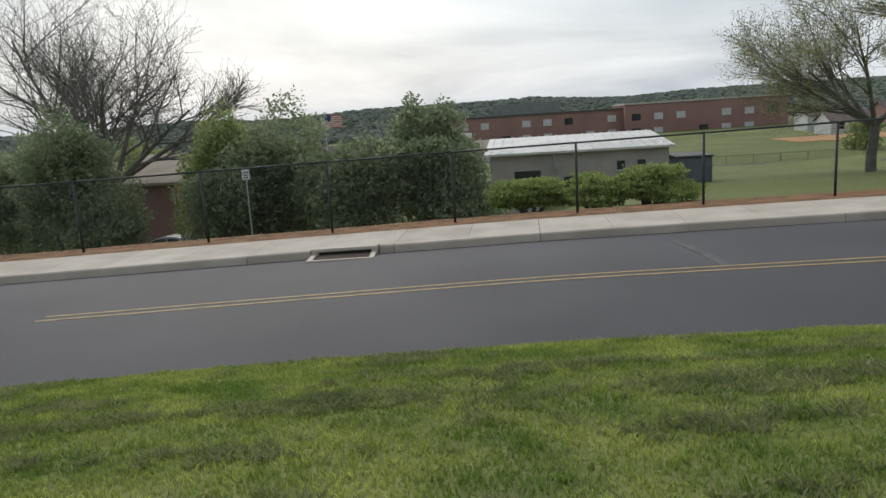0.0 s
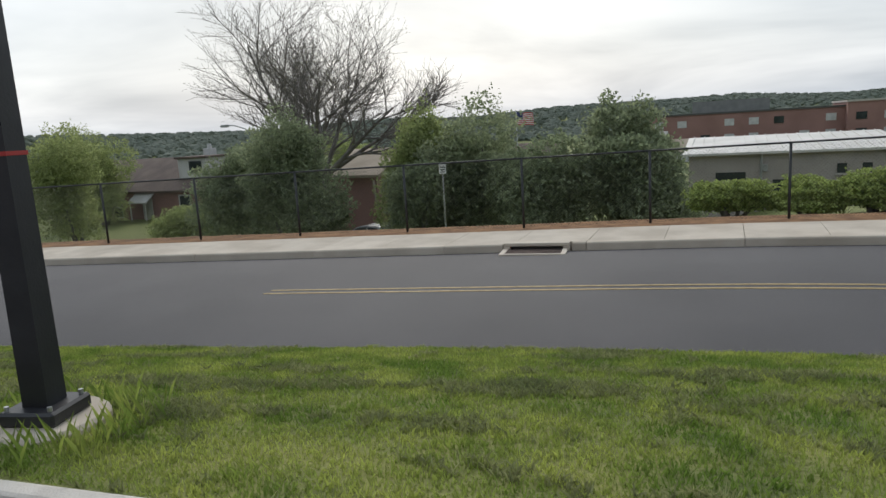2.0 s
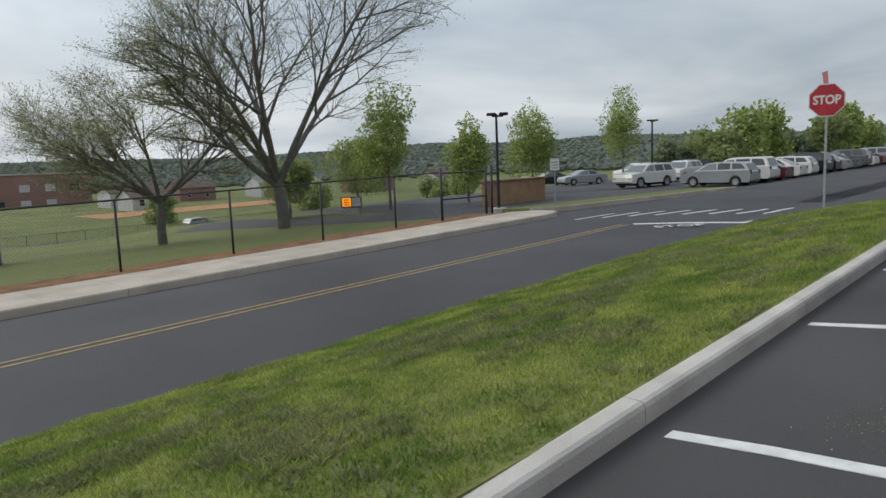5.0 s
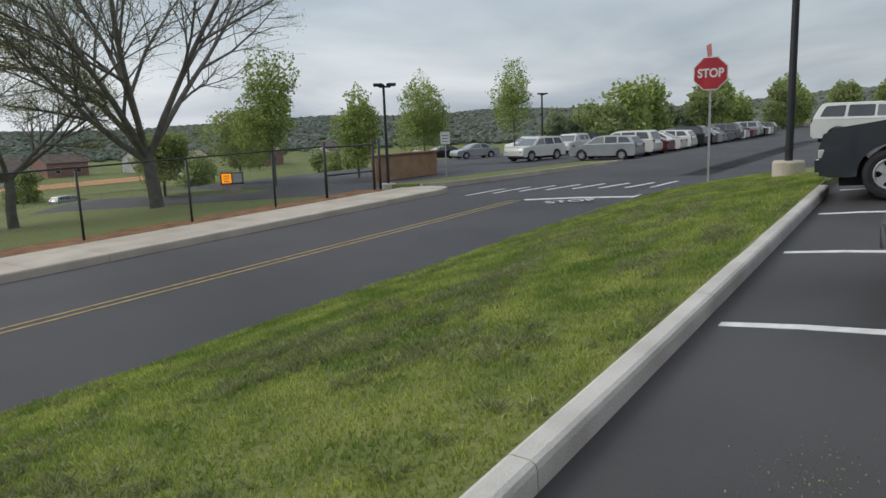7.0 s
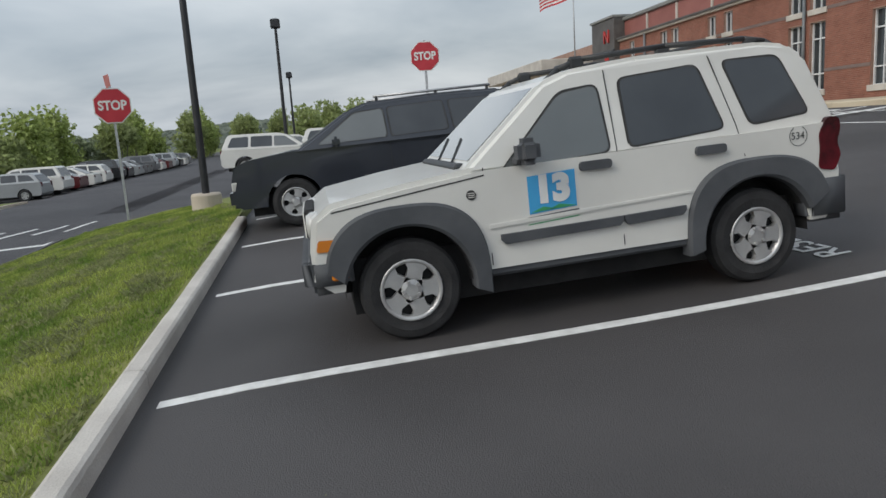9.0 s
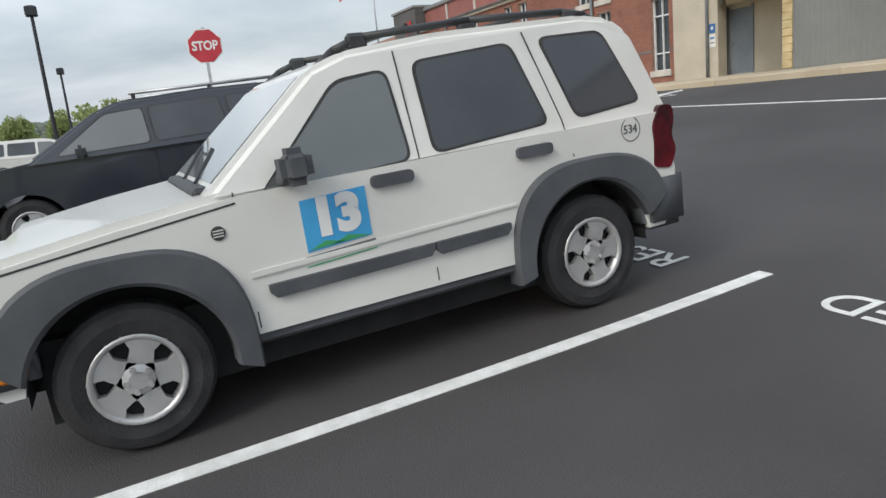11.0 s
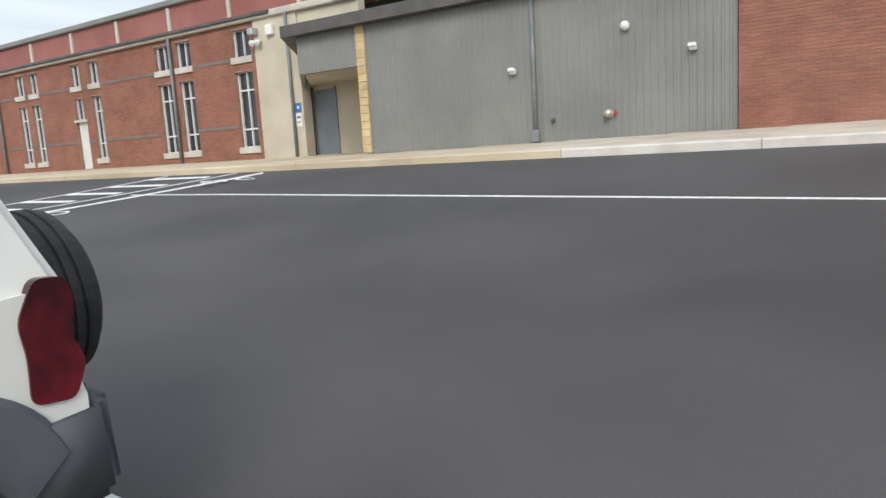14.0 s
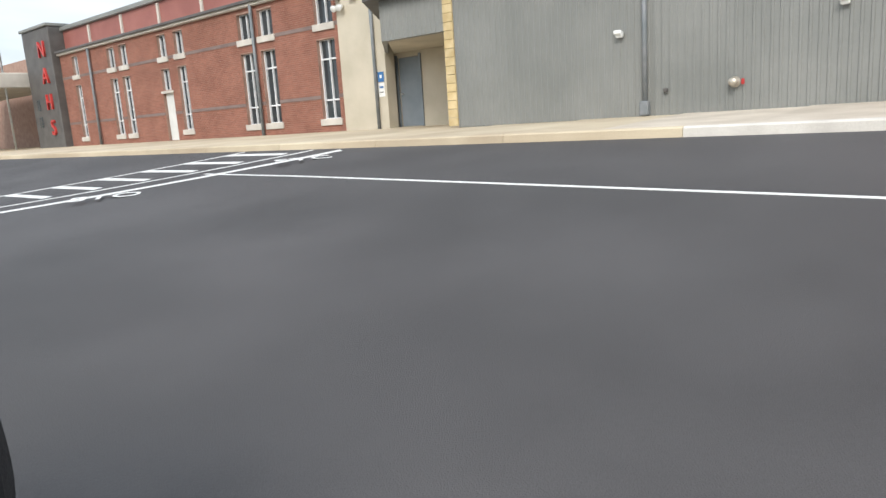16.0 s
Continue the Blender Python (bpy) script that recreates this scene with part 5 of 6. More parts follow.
lamp_column("lamp_post", "dark lamp post with twin heads in the far lot", 55.7, 27, land(55.7, 27), 4.2 - land(55.7, 27), 0.1, turn=60)

M_SIGNRED = mat("sign_red", (0.42, 0.02, 0.035), (0.48, 0.03, 0.045), 3, 0.5)


def stop_sign(x, y, zc, size, ground, turn, flag=False):
    o = thing("stop_sign", "red octagonal stop sign on a steel post", "stop sign", "stop signs", m=pose(x, y, zc, 0, 0, turn))
    bm = bmesh.new()
    k = size / 2 / math.cos(math.pi / 8)
    prism(bm, [(k * math.cos(math.pi / 8 + i * math.pi / 4), k * math.sin(math.pi / 8 + i * math.pi / 4)) for i in range(8)], "x", 0, 0.012)
    part("border", bm, M_WHITEPL, o, "white edge plate")
    bm = bmesh.new()
    k *= 0.94
    prism(bm, [(k * math.cos(math.pi / 8 + i * math.pi / 4), k * math.sin(math.pi / 8 + i * math.pi / 4)) for i in range(8)], "x", -0.006, 0.0)
    part("face", bm, M_SIGNRED, o, "red face")
    words("letters", "STOP", size * 0.37, 0.002, M_WHITEPL, o, Matrix.Translation((-0.009, 0, 0)) @ Euler((radians(90), 0, radians(-90))).to_matrix().to_4x4(), sx=0.86, bold=size * 0.012)
    part("post", bx(0.014, 0.06, -0.03, 0.03, ground - zc - 0.3, size * 0.55), M_STEEL, o, "galvanised post")
    if flag:
        bm = bmesh.new()
        prism(bm, [(-0.03, size * 0.52), (0.09, size * 0.5), (0.13, size * 0.85), (0.0, size * 0.9)], "x", 0.02, 0.028)
        part("warning_flag", bm, mat("faded_orange_red", (0.62, 0.22, 0.2), (0.7, 0.3, 0.27), 3, 0.7), o, "faded red plastic flag")


stop_sign(19.6, 3.75, 2.57, 0.88, verge_z(18, 3.7), 10, True)
stop_sign(17.5, -4.05, 3.22, 0.70, lot_z(17.5, -4.05), -14)


def small_sign(x, y, z0, h, w, hh, label, face=None):
    o = thing("small_sign", label, "sign", m=pose(x, y, z0, 0, 0, math.degrees(math.atan2(y + 2, x + 1)) ))
    part("post", bx(-0.02, 0.02, -0.025, 0.025, -0.2, h), M_STEEL, o)
    part("plate", bx(-0.035, -0.022, -w / 2, w / 2, h - hh, h + 0.02, 0.004), face or M_WHITEPL, o)
    for k in range(3):
        part("writing_bar", bx(-0.038, -0.035, -w * 0.35, w * 0.35, h - hh * (0.25 + 0.25 * k) - 0.03, h - hh * (0.25 + 0.25 * k)), M_INK, o)


small_sign(-11.35, 19.6, back_z(-11.35, 19.6), 0.18 - back_z(-11.35, 19.6), 0.24, 0.32, "white street sign on a thin post below the fence")
small_sign(24.5, 16.0, land(24.5, 16), 2.3, 0.4, 0.5, "white notice on a post by the drive")

# flags
M_FLAGRED = mat("flag_red", (0.45, 0.03, 0.04), (0.52, 0.05, 0.06), 3, 0.8)
M_FLAGWHITE = mat("flag_white", (0.62, 0.62, 0.62), (0.72, 0.72, 0.72), 3, 0.8)
M_FLAGBLUE = mat("flag_blue", (0.03, 0.045, 0.14), (0.045, 0.06, 0.18), 3, 0.8)


def flag(x, y, z0, ztop, w, h, turn, droop, top_z=None):
    o = thing("flagpole", "tall flagpole with a striped flag flying", "flagpole", "flagpoles", m=pose(x, y, z0, 0, 0, turn))
    H = ztop - z0
    part("pole", tb((0, 0, 0), (0, 0, H), 0.06, 0.035), M_STEEL, o, smooth=True)
    bm = bmesh.new()
    lathe(bm, [(0.0, 0.12), (0.06, 0.08), (0.07, 0.03), (0.0, 0.0)], 12)
    part("finial", bm, M_BRASS, o).location = (0, 0, H)
    zt = (top_z - z0) if top_z else H - 0.1

    def pt(u, v):
        return (u * w * (1 - 0.06 * droop), 0.10 * w * math.sin(u * 7 + v) * u, zt - v * h - droop * 0.25 * w * u * u - 0.05 * w * math.sin(u * 5))
    for i in range(13):
        v0, v1 = i / 13, (i + 1) / 13
        u0 = 0.4 if i < 7 else 0.0
        vs, fs = [], []
        us = [u0 + (1 - u0) * k / 8 for k in range(9)]
        for off in (0.0, 0.012):
            for u in us:
                for v in (v0, v1):
                    p = pt(u, v)
                    vs.append((p[0], p[1] + off, p[2]))
        for k in range(8):
            fs += [(2 * k, 2 * k + 1, 2 * k + 3, 2 * k + 2), (18 + 2 * k, 20 + 2 * k, 21 + 2 * k, 19 + 2 * k)]
        raw("stripe", vs, fs, M_FLAGRED if i % 2 == 0 else M_FLAGWHITE, o)
    vs, fs = [], []
    us = [0.4 * k / 4 for k in range(5)]
    for off in (0.0, 0.012):
        for u in us:
            for v in (0, 7 / 13):
                p = pt(u, v)
                vs.append((p[0], p[1] + off, p[2]))
    for k in range(4):
        fs += [(2 * k, 2 * k + 1, 2 * k + 3, 2 * k + 2), (10 + 2 * k, 12 + 2 * k, 13 + 2 * k, 11 + 2 * k)]
    raw("canton", vs, fs, M_FLAGBLUE, o)


flag(46.0, -19.2, 1.6, 14.5, 2.5, 1.5, 50, 1.3, 11.15)
flag(-20.2, 60.0, -4.2, 2.6, 1.7, 1.1, -10, 0.6)

# ---- trees ----
M_BARK = mat("grey_bark", (0.16, 0.145, 0.135), (0.24, 0.22, 0.20), 3, 0.95, 0.4, 25, fine=0.25)
M_BARK2 = mat("dark_bark", (0.125, 0.116, 0.105), (0.19, 0.178, 0.16), 3, 0.95, 0.4, 25, fine=0.25)
M_BUD = mat("young_leaves", (0.24, 0.26, 0.10), (0.36, 0.37, 0.17), 0.6, 0.8, island=0.35, trans=0.45)
M_BUDPALE = mat("pale_buds", (0.26, 0.25, 0.16), (0.36, 0.34, 0.24), 0.6, 0.8, island=0.35, trans=0.4)
M_LEAF = mat("mid_green_leaves", (0.28, 0.335, 0.13), (0.39, 0.435, 0.195), 0.35, 0.75, island=0.3, trans=0.55)
M_LEAFLIGHT = mat("light_green_leaves", (0.30, 0.37, 0.11), (0.42, 0.49, 0.17), 0.5, 0.75, island=0.3, trans=0.4)
M_PINE = mat("dark_evergreen", (0.25, 0.30, 0.175), (0.35, 0.39, 0.24), 0.4, 0.8, island=0.3, trans=0.55)
# aerial haze is painted into this pale, greyed green
M_HAZEWOODS = mat("haze_tinted_woods", (0.19, 0.222, 0.18), (0.23, 0.262, 0.215), 0.02, 0.95, island=0.05, trans=0.35)


def leaf_cloud(pts, size, rng, fold=0.25):
    """One folded diamond a leaf."""
    n = len(pts)
    a = rng.normal(size=(n, 3)); a /= np.linalg.norm(a, axis=1, keepdims=True)
    b = rng.normal(size=(n, 3)); b -= a * np.sum(a * b, axis=1, keepdims=True)
    b /= np.linalg.norm(b, axis=1, keepdims=True)
    c = np.cross(a, b)
    s = size * rng.uniform(0.6, 1.4, (n, 1))
    v = np.stack([pts - a * s, pts + b * s * 0.6 + c * s * fold, pts + a * s, pts - b * s * 0.6 + c * s * fold], 1).reshape(-1, 3)
    k = np.arange(n) * 4
    f = np.concatenate([np.stack([k, k + 1, k + 2], 1), np.stack([k, k + 2, k + 3], 1)])
    return v.tolist(), f.tolist()


def branch_tree(seed, height, r0, fork, spread, levels, kids, up=0.35, lean=0.0, ratio=0.66, limbs=7, limb_len=0.62, crown=None, twig=0.006):
    """Trunk, limbs and ever finer twigs; returns vertices, faces and the twig tips."""
    rng = random.Random(seed)
    V, Fc, tips = [], [], []

    def outside(p):
        """Past the crown's rounded, slightly ragged outline (cx, cz, rx, rz)."""
        if crown is None:
            return False
        cx, cz, rx, rz = crown
        up_z = (p.z - cz) / rz
        q = Vector(((p.x - cx) / rx, p.y / rx, up_z if up_z > 0 else up_z * 0.72))
        return q.length > 1 + 0.2 * noise.noise(q * 2.4 + Vector((seed, 0, 0)))

    def seg(a, b, ra, rb, n):
        d = (b - a)
        if d.length < 1e-5:
            return
        q = d.to_track_quat("Z", "Y").to_matrix()
        k = len(V)
        for c, r in ((a, ra), (b, rb)):
            for i in range(n):
                t = 2 * math.pi * i / n
                V.append(tuple(c + q @ Vector((math.cos(t) * r, math.sin(t) * r, 0))))
        for i in range(n):
            Fc.append((k + i, k + (i + 1) % n, k + n + (i + 1) % n, k + n + i))

    def grow(p, d, length, r, lev):
        n = 8 if lev == 0 else 6 if lev == 1 else 4 if lev == 2 else 3
        steps = 5 if lev <= 1 else 3 if lev == 2 else 2
        pts = [(p, r)]
        for i in range(steps):
            j = 0.10 if lev < 2 else 0.2
            d = (d + Vector((rng.uniform(-j, j), rng.uniform(-j, j), rng.uniform(-j, j) + 0.05 * up))).normalized()
            q = p + d * (length / steps)
            rq = r * (1 - 0.72 * (i + 1) / steps) if lev else r * (1 - 0.25 * (i + 1) / steps)
            seg(p, q, pts[-1][1], max(rq, twig), n)
            p = q
            pts.append((p, max(rq, twig)))
            if lev and outside(p):
                break
        if lev >= levels:
            tips.append(p)
            tips.append(pts[-2][0])
            return
        cnt = limbs if lev == 0 else kids
        for c in range(cnt):
            t = (0.86 + 0.14 * c / cnt) if lev == 0 else 0.28 + 0.72 * (c + rng.random() * 0.6) / cnt
            idx = min(len(pts) - 2, int(t * (len(pts) - 1)))
            fr = min(1.0, t * (len(pts) - 1) - idx)
            base = pts[idx][0].lerp(pts[idx + 1][0], fr)
            rb = pts[idx][1] * (1 - fr) + pts[idx + 1][1] * fr
            ang = 2 * math.pi * (c * 0.382 + rng.random() * 0.25) + seed
            side = Vector((math.cos(ang), math.sin(ang), 0))
            tiltv = spread * rng.uniform(0.55, 1.1) if lev == 0 else rng.uniform(0.45, 0.95)
            nd = (d * math.cos(tiltv) + (side - d * side.dot(d)).normalized() * math.sin(tiltv) + Vector((0, 0, up * 0.35))).normalized()
            grow(base, nd, length * (limb_len / (fork / height) if lev == 0 else ratio) * rng.uniform(0.75, 1.1), rb * (0.62 if lev == 0 else 0.66), lev + 1)

    grow(Vector((0, 0, -0.3)), Vector((lean, 0, 1)).normalized(), fork + 0.3, r0, 0)
    return V, Fc, tips


def big_tree(name, label, x, y, z, args, leaves, leaf_size, leaf_mat, bark, per_tip=3, jitter=0.3, scale=(1, 1, 1)):
    o = thing(name, label, "tree", m=Matrix.Translation((x, y, z)) @ Matrix.Diagonal((*scale, 1)))
    V, Fc, tips = branch_tree(**args)
    raw("trunk", V, Fc, bark, o, "grey trunk, limbs and fine twigs")
    if leaves:
        rng = np.random.default_rng(args["seed"])
        t = np.array([tuple(p) for p in tips])
        pick = t[rng.integers(0, len(t), leaves)] + rng.normal(size=(leaves, 3)) * jitter
        v, f = leaf_cloud(pick, leaf_size, rng)
        tagged(raw("crown", v, f, leaf_mat, o, "sparse young leaves"), kind="stuff")
    return o


def bush(name, label, x, y, z, blobs, n, size, material, trunk=True, seed=1, category="bush", bark=None):
    o = thing(name, label, category, m=pose(x, y, z))
    rng = np.random.default_rng(seed)
    w = np.array([b[3] * b[4] * b[5] for b in blobs]) ** 0.7
    idx = rng.choice(len(blobs), n, p=w / w.sum())
    B = np.array(blobs)[idx]
    d = rng.normal(size=(n, 3)); d /= np.linalg.norm(d, axis=1, keepdims=True)
    lump = 1 + 0.22 * np.sin(d[:, 0] * 7 + B[:, 0] * 3) * np.sin(d[:, 1] * 6 + B[:, 1]) + 0.16 * np.sin(d[:, 2] * 9 + B[:, 2])
    rad = rng.uniform(0.35, 1.0, n) ** 0.45 * lump
    p = B[:, :3] + d * B[:, 3:6] * rad[:, None]
    p[:, 2] = np.maximum(p[:, 2], 0.02)
    v, f = leaf_cloud(p, size, rng)
    tagged(raw("crown", v, f, material, o), kind="stuff")
    if trunk:
        bm = bmesh.new()
        for i, b in enumerate(blobs[:5]):
            tube(bm, (b[0] * 0.25, b[1] * 0.25, -0.2), (b[0], b[1], b[2]), 0.09, 0.03, 6)
        part("trunk", bm, bark or M_BARK2, o, "woody stems")
    return o


def blobs_for(seed, w, d, h, n, base=0.2):
    rng = random.Random(seed)
    out = []
    for i in range(n):
        s = rng.uniform(0.28, 0.45)
        zc = base * h + (1 - base - 0.2) * h * rng.random()
        k = 1 - 0.55 * (zc / h)
        out.append((rng.uniform(-1, 1) * w * 0.36 * k, rng.uniform(-1, 1) * d * 0.36 * k, zc, w * s * 0.75, d * s * 0.75, h * s * 0.62))
    return out


big_tree("bare_tree", "large bare spreading tree with fine grey twigs", -23.0, 30, back_z(-23.0, 30), dict(seed=5, height=11, r0=0.33, fork=3.6, spread=1.05, levels=4, kids=8, up=0.40, limbs=10, limb_len=0.62, ratio=0.60, crown=(0.0, 8.2, 6.0, 4.3), twig=0.006), 4000, 0.035, M_BUDPALE, M_BARK, jitter=0.1)
big_tree("budding_tree", "broad tree with pale young buds beside the field", 13.6, 32, back_z(13.6, 32), dict(seed=8, height=8.6, r0=0.25, fork=2.3, spread=1.25, levels=4, kids=7, up=0.30, limbs=8, limb_len=0.60, ratio=0.60, crown=(-1.4, 5.6, 5.2, 2.8), twig=0.006), 34000, 0.034, M_BUD, M_BARK2, jitter=0.13)
big_tree("budding_tree", "tall spreading tree with sparse green buds beside the field", 19.05, 29.5, back_z(19.05, 29.5), dict(seed=12, height=14.5, r0=0.37, fork=2.7, spread=0.95, levels=4, kids=7, up=0.34, limbs=8, limb_len=0.66, ratio=0.60, crown=(1.0, 9.6, 7.3, 6.6), twig=0.0065), 36000, 0.036, M_BUD, M_BARK2, jitter=0.15)

# evergreens and shrubs on the bank below the fence
for i, (x, y, w, h, m_, n, lab) in enumerate((
        (-22.9, 23.5, 4.6, 6.2, M_PINE, 8000, "dense dark green yew-like tree on the bank"),
        (-19.3, 22.3, 4.2, 6.1, M_PINE, 8000, "dense dark evergreen on the bank"),
        (-14.5, 24.0, 3.8, 6.5, M_LEAF, 8000, "leafy yellow-green tree on the bank"),
        (-11.9, 24.0, 4.8, 6.3, M_PINE, 9000, "dark evergreen tree on the bank"),
        (-13.4, 22.0, 2.8, 3.6, M_PINE, 4000, "low evergreen shrub under the trees"),
        (-8.3, 21.5, 4.4, 4.4, M_PINE, 8000, "rounded dark evergreen shrub on the bank"),
        (-5.7, 23.0, 3.0, 6.2, M_PINE, 8000, "upright dark evergreen tree on the bank"),
        (-5.5, 21.6, 3.9, 4.1, M_PINE, 7000, "spreading dark evergreen shrub on the bank"),
        (-37.7, 27.0, 5.8, 7.0, M_LEAF, 9000, "tall leafy tree before the brick house"),
        (-31.0, 29.0, 6.0, 2.3, M_LEAF, 5000, "low garden bushes before the brick house"),
        (-28.0, 33.0, 5.0, 6.2, M_LEAF, 6000, "leafy tree beside the brick house"),
        (-46, 36, 6.0, 6.8, M_LEAF, 8000, "tall leafy tree beside the brick house"),
        (-34, 52, 7.0, 6.2, M_LEAF, 5000, "leafy tree behind the houses"))):
    bush("shrub" if h < 4.5 else "evergreen_tree" if m_ is M_PINE else "leafy_tree", lab, x, y, back_z(x, y), blobs_for(20 + i, w, w * 0.8, h, 14), n * 3, 0.075, m_, seed=40 + i, category="bush" if h < 4.5 else "tree")
bush("spruce_top", "slender spruce above the shrubs", -11.4, 27, back_z(-11.4, 27), [(0, 0, 1 + 0.55 * k, 1.1 - 0.1 * k, 1.1 - 0.1 * k, 0.35) for k in range(10)], 2600, 0.11, M_PINE, seed=77, category="tree")
for i, (x, y, w, h) in enumerate(((-2.2, 18.6, 2.3, 1.25), (-0.3, 18.8, 2.0, 1.1), (1.3, 18.8, 2.2, 1.2))):
    bush("low_shrub", "low rounded yellow-green shrub below the fence", x, y, back_z(x, y), [(q[0], q[1], q[2], q[3] * 1.2, q[4] * 1.2, q[5]) for q in blobs_for(60 + i, w, 1.6, h, 9)], 12000, 0.05, M_LEAFLIGHT, seed=90 + i)
# young street trees by the lot
for i, (x, y, w, h, tone) in enumerate(((32.2, 28, 3.0, 5.6, M_LEAFLIGHT), (42, 30, 3.8, 6.4, M_LEAFLIGHT), (60.5, 32.5, 4.2, 9.0, M_LEAFLIGHT), (26.6, 29.4, 4.2, 7.6, M_LEAFLIGHT), (29.5, 36, 5, 4.6, M_LEAF), (22.5, 34, 3.6, 3.6, M_LEAF))):
    zt = land(x, y)
    bl = [(q[0], q[1], q[2] + 0.2 * h, q[3], q[4], q[5] * 1.1) for q in blobs_for(110 + i, w, w, h * 0.85, 12, 0.2)]
    t = bush("street_tree", "young leafy street tree with an oval crown", x, y, zt, bl, 9000, 0.085, tone, False, 130 + i, "tree")
    bm = bmesh.new()
    tube(bm, (0, 0, -0.3), (0, 0, h * 0.75), 0.10, 0.03, 7)
    part("trunk", bm, M_BARK2, t, "slim trunk")
for i in range(7):
    x, y = 100 + i * 4.2, 47 - i * 2.4
    bush("evergreen_tree", "dark rounded evergreen behind the far lot", x, y, land(x, y) - 0.2, blobs_for(150 + i, 5.0, 5.0, 6.5, 8), 1800, 0.3, M_PINE, seed=160 + i, category="tree")
for i in range(13):
    x, y = 78 + i * 7.5, 30 - i * 2.0 + (i % 3) * 2
    bush("leafy_tree", "light green tree lining the far lot", x, y, land(x, y) - 0.3, blobs_for(180 + i, 7.5, 6, 6.5 + (i * 37 % 5) * 0.6, 9), 2600, 0.28, M_LEAFLIGHT if i % 3 else M_LEAF, seed=200 + i, category="tree")
for i in range(7):
    x, y = 120 + i * 9, -1 - i * 4.0
    bush("leafy_tree", "green tree beyond the far lot", x, y, land(x, y) - 0.3, blobs_for(230 + i, 10, 7, 7 + i % 3, 9), 2000, 0.35, M_LEAF, seed=250 + i, category="tree")

# wooded hills far off: crowns past counting, their colour paled for haze
rng = np.random.default_rng(9)
vs, fs = [], []
for i in range(17000):
    a = rng.uniform(-0.15, 2.9)
    d = rng.uniform(290, 720)
    x, y = d * math.cos(a), d * math.sin(a)
    if y < 60 and x < 150 or (-60 < x < 110 and y < 260):
        continue
    r = rng.uniform(1.3, 2.5) * (0.8 + d / 1200)
    z = land(x, y)
    base = len(vs)
    ring = 7
    for lv, (rr, h) in enumerate(((0.75, 0.1), (1.0, 0.55), (0.7, 1.0))):
        for k in range(ring):
            t = 2 * math.pi * k / ring + lv * 0.4
            j = rng.uniform(0.75, 1.2)
            vs.append((x + math.cos(t) * r * rr * j, y + math.sin(t) * r * rr * j, z + h * r * j))
    vs.append((x, y, z + r * 1.25))
    for lv in range(2):
        for k in range(ring):
            fs.append((base + lv * ring + k, base + lv * ring + (k + 1) % ring, base + (lv + 1) * ring + (k + 1) % ring, base + (lv + 1) * ring + k))
    for k in range(ring):
        fs.append((base + 2 * ring + k, base + 2 * ring + (k + 1) % ring, base + 3 * ring))
tagged(raw("wooded_hills", vs, fs, M_HAZEWOODS), "wooded hills on the skyline, haze painted into their green", "woods", kind="stuff")

# ---- buildings beyond the fence ----
M_SHEDWALL = mat("grey_block_wall", (0.36, 0.325, 0.30), (0.44, 0.40, 0.37), 1.0, 0.9, 0.2, 30, fine=0.12)
M_SHEDROOF = mat("pale_metal_roof", (0.58, 0.56, 0.52), (0.70, 0.68, 0.64), 0.6, 0.55, 0.1, 20, fine=0.06)
M_FARBRICK = mat("dull_far_brick", (0.265, 0.15, 0.13), (0.33, 0.19, 0.165), 0.15, 0.9, 0.1, 4, fine=0.15)
M_SHINGLE = mat("brown_shingles", (0.10, 0.075, 0.065), (0.16, 0.12, 0.10), 0.8, 0.9, 0.3, 12, fine=0.25)
M_TANROOF = mat("tan_shingles", (0.30, 0.25, 0.19), (0.38, 0.32, 0.25), 0.8, 0.9, 0.3, 12, fine=0.2)
M_SIDING = mat("white_siding", (0.46, 0.46, 0.45), (0.56, 0.56, 0.55), 1.0, 0.7, 0.1, 20)


def gable_roof(bm, x0, x1, y0, y1, ze, zr, over=0.35, t=0.15):
    ym = (y0 + y1) / 2
    prism(bm, [(y0 - over, ze - 0.1), (ym, zr), (y1 + over, ze - 0.1), (y1 + over, ze - 0.1 + t), (ym, zr + t), (y0 - over, ze - 0.1 + t)], "x", x0 - over, x1 + over)


def house(name, label, x0, x1, y0, y1, zg, ze, zr, wall, roof, wins, chimney=None, doorx=None):
    h = thing(name, label, "house")
    bm = bmesh.new()
    prism(bm, [(y0, zg - 1), (y1, zg - 1), (y1, ze), ((y0 + y1) / 2, zr), (y0, ze)], "x", x0, x1)
    part("wall", bm, wall, h)
    bm = bmesh.new()
    gable_roof(bm, x0, x1, y0, y1, ze, zr)
    rf = part("roof", bm, roof, h)
    for wx, wz, ww, wh in wins:
        w = part("window", bx(wx - ww / 2, wx + ww / 2, y0 - 0.03, y0 - 0.004, wz, wz + wh), M_GLASS, h)
        for q in ((wx - ww / 2 - 0.09, wx - ww / 2, wz - 0.09, wz + wh + 0.09), (wx + ww / 2, wx + ww / 2 + 0.09, wz - 0.09, wz + wh + 0.09), (wx - ww / 2, wx + ww / 2, wz + wh, wz + wh + 0.09), (wx - ww / 2, wx + ww / 2, wz - 0.09, wz), (wx - ww / 2, wx + ww / 2, wz + wh / 2 - 0.03, wz + wh / 2 + 0.03)):
            part("frame", bx(q[0], q[1], y0 - 0.07, y0 - 0.035, q[2], q[3]), M_SIDING, w)
    if chimney:
        cx, cz = chimney
        part("chimney", bx(cx - 0.4, cx + 0.4, (y0 + y1) / 2 - 0.4, (y0 + y1) / 2 + 0.4, ze, cz), M_SIDING, rf)
    return h


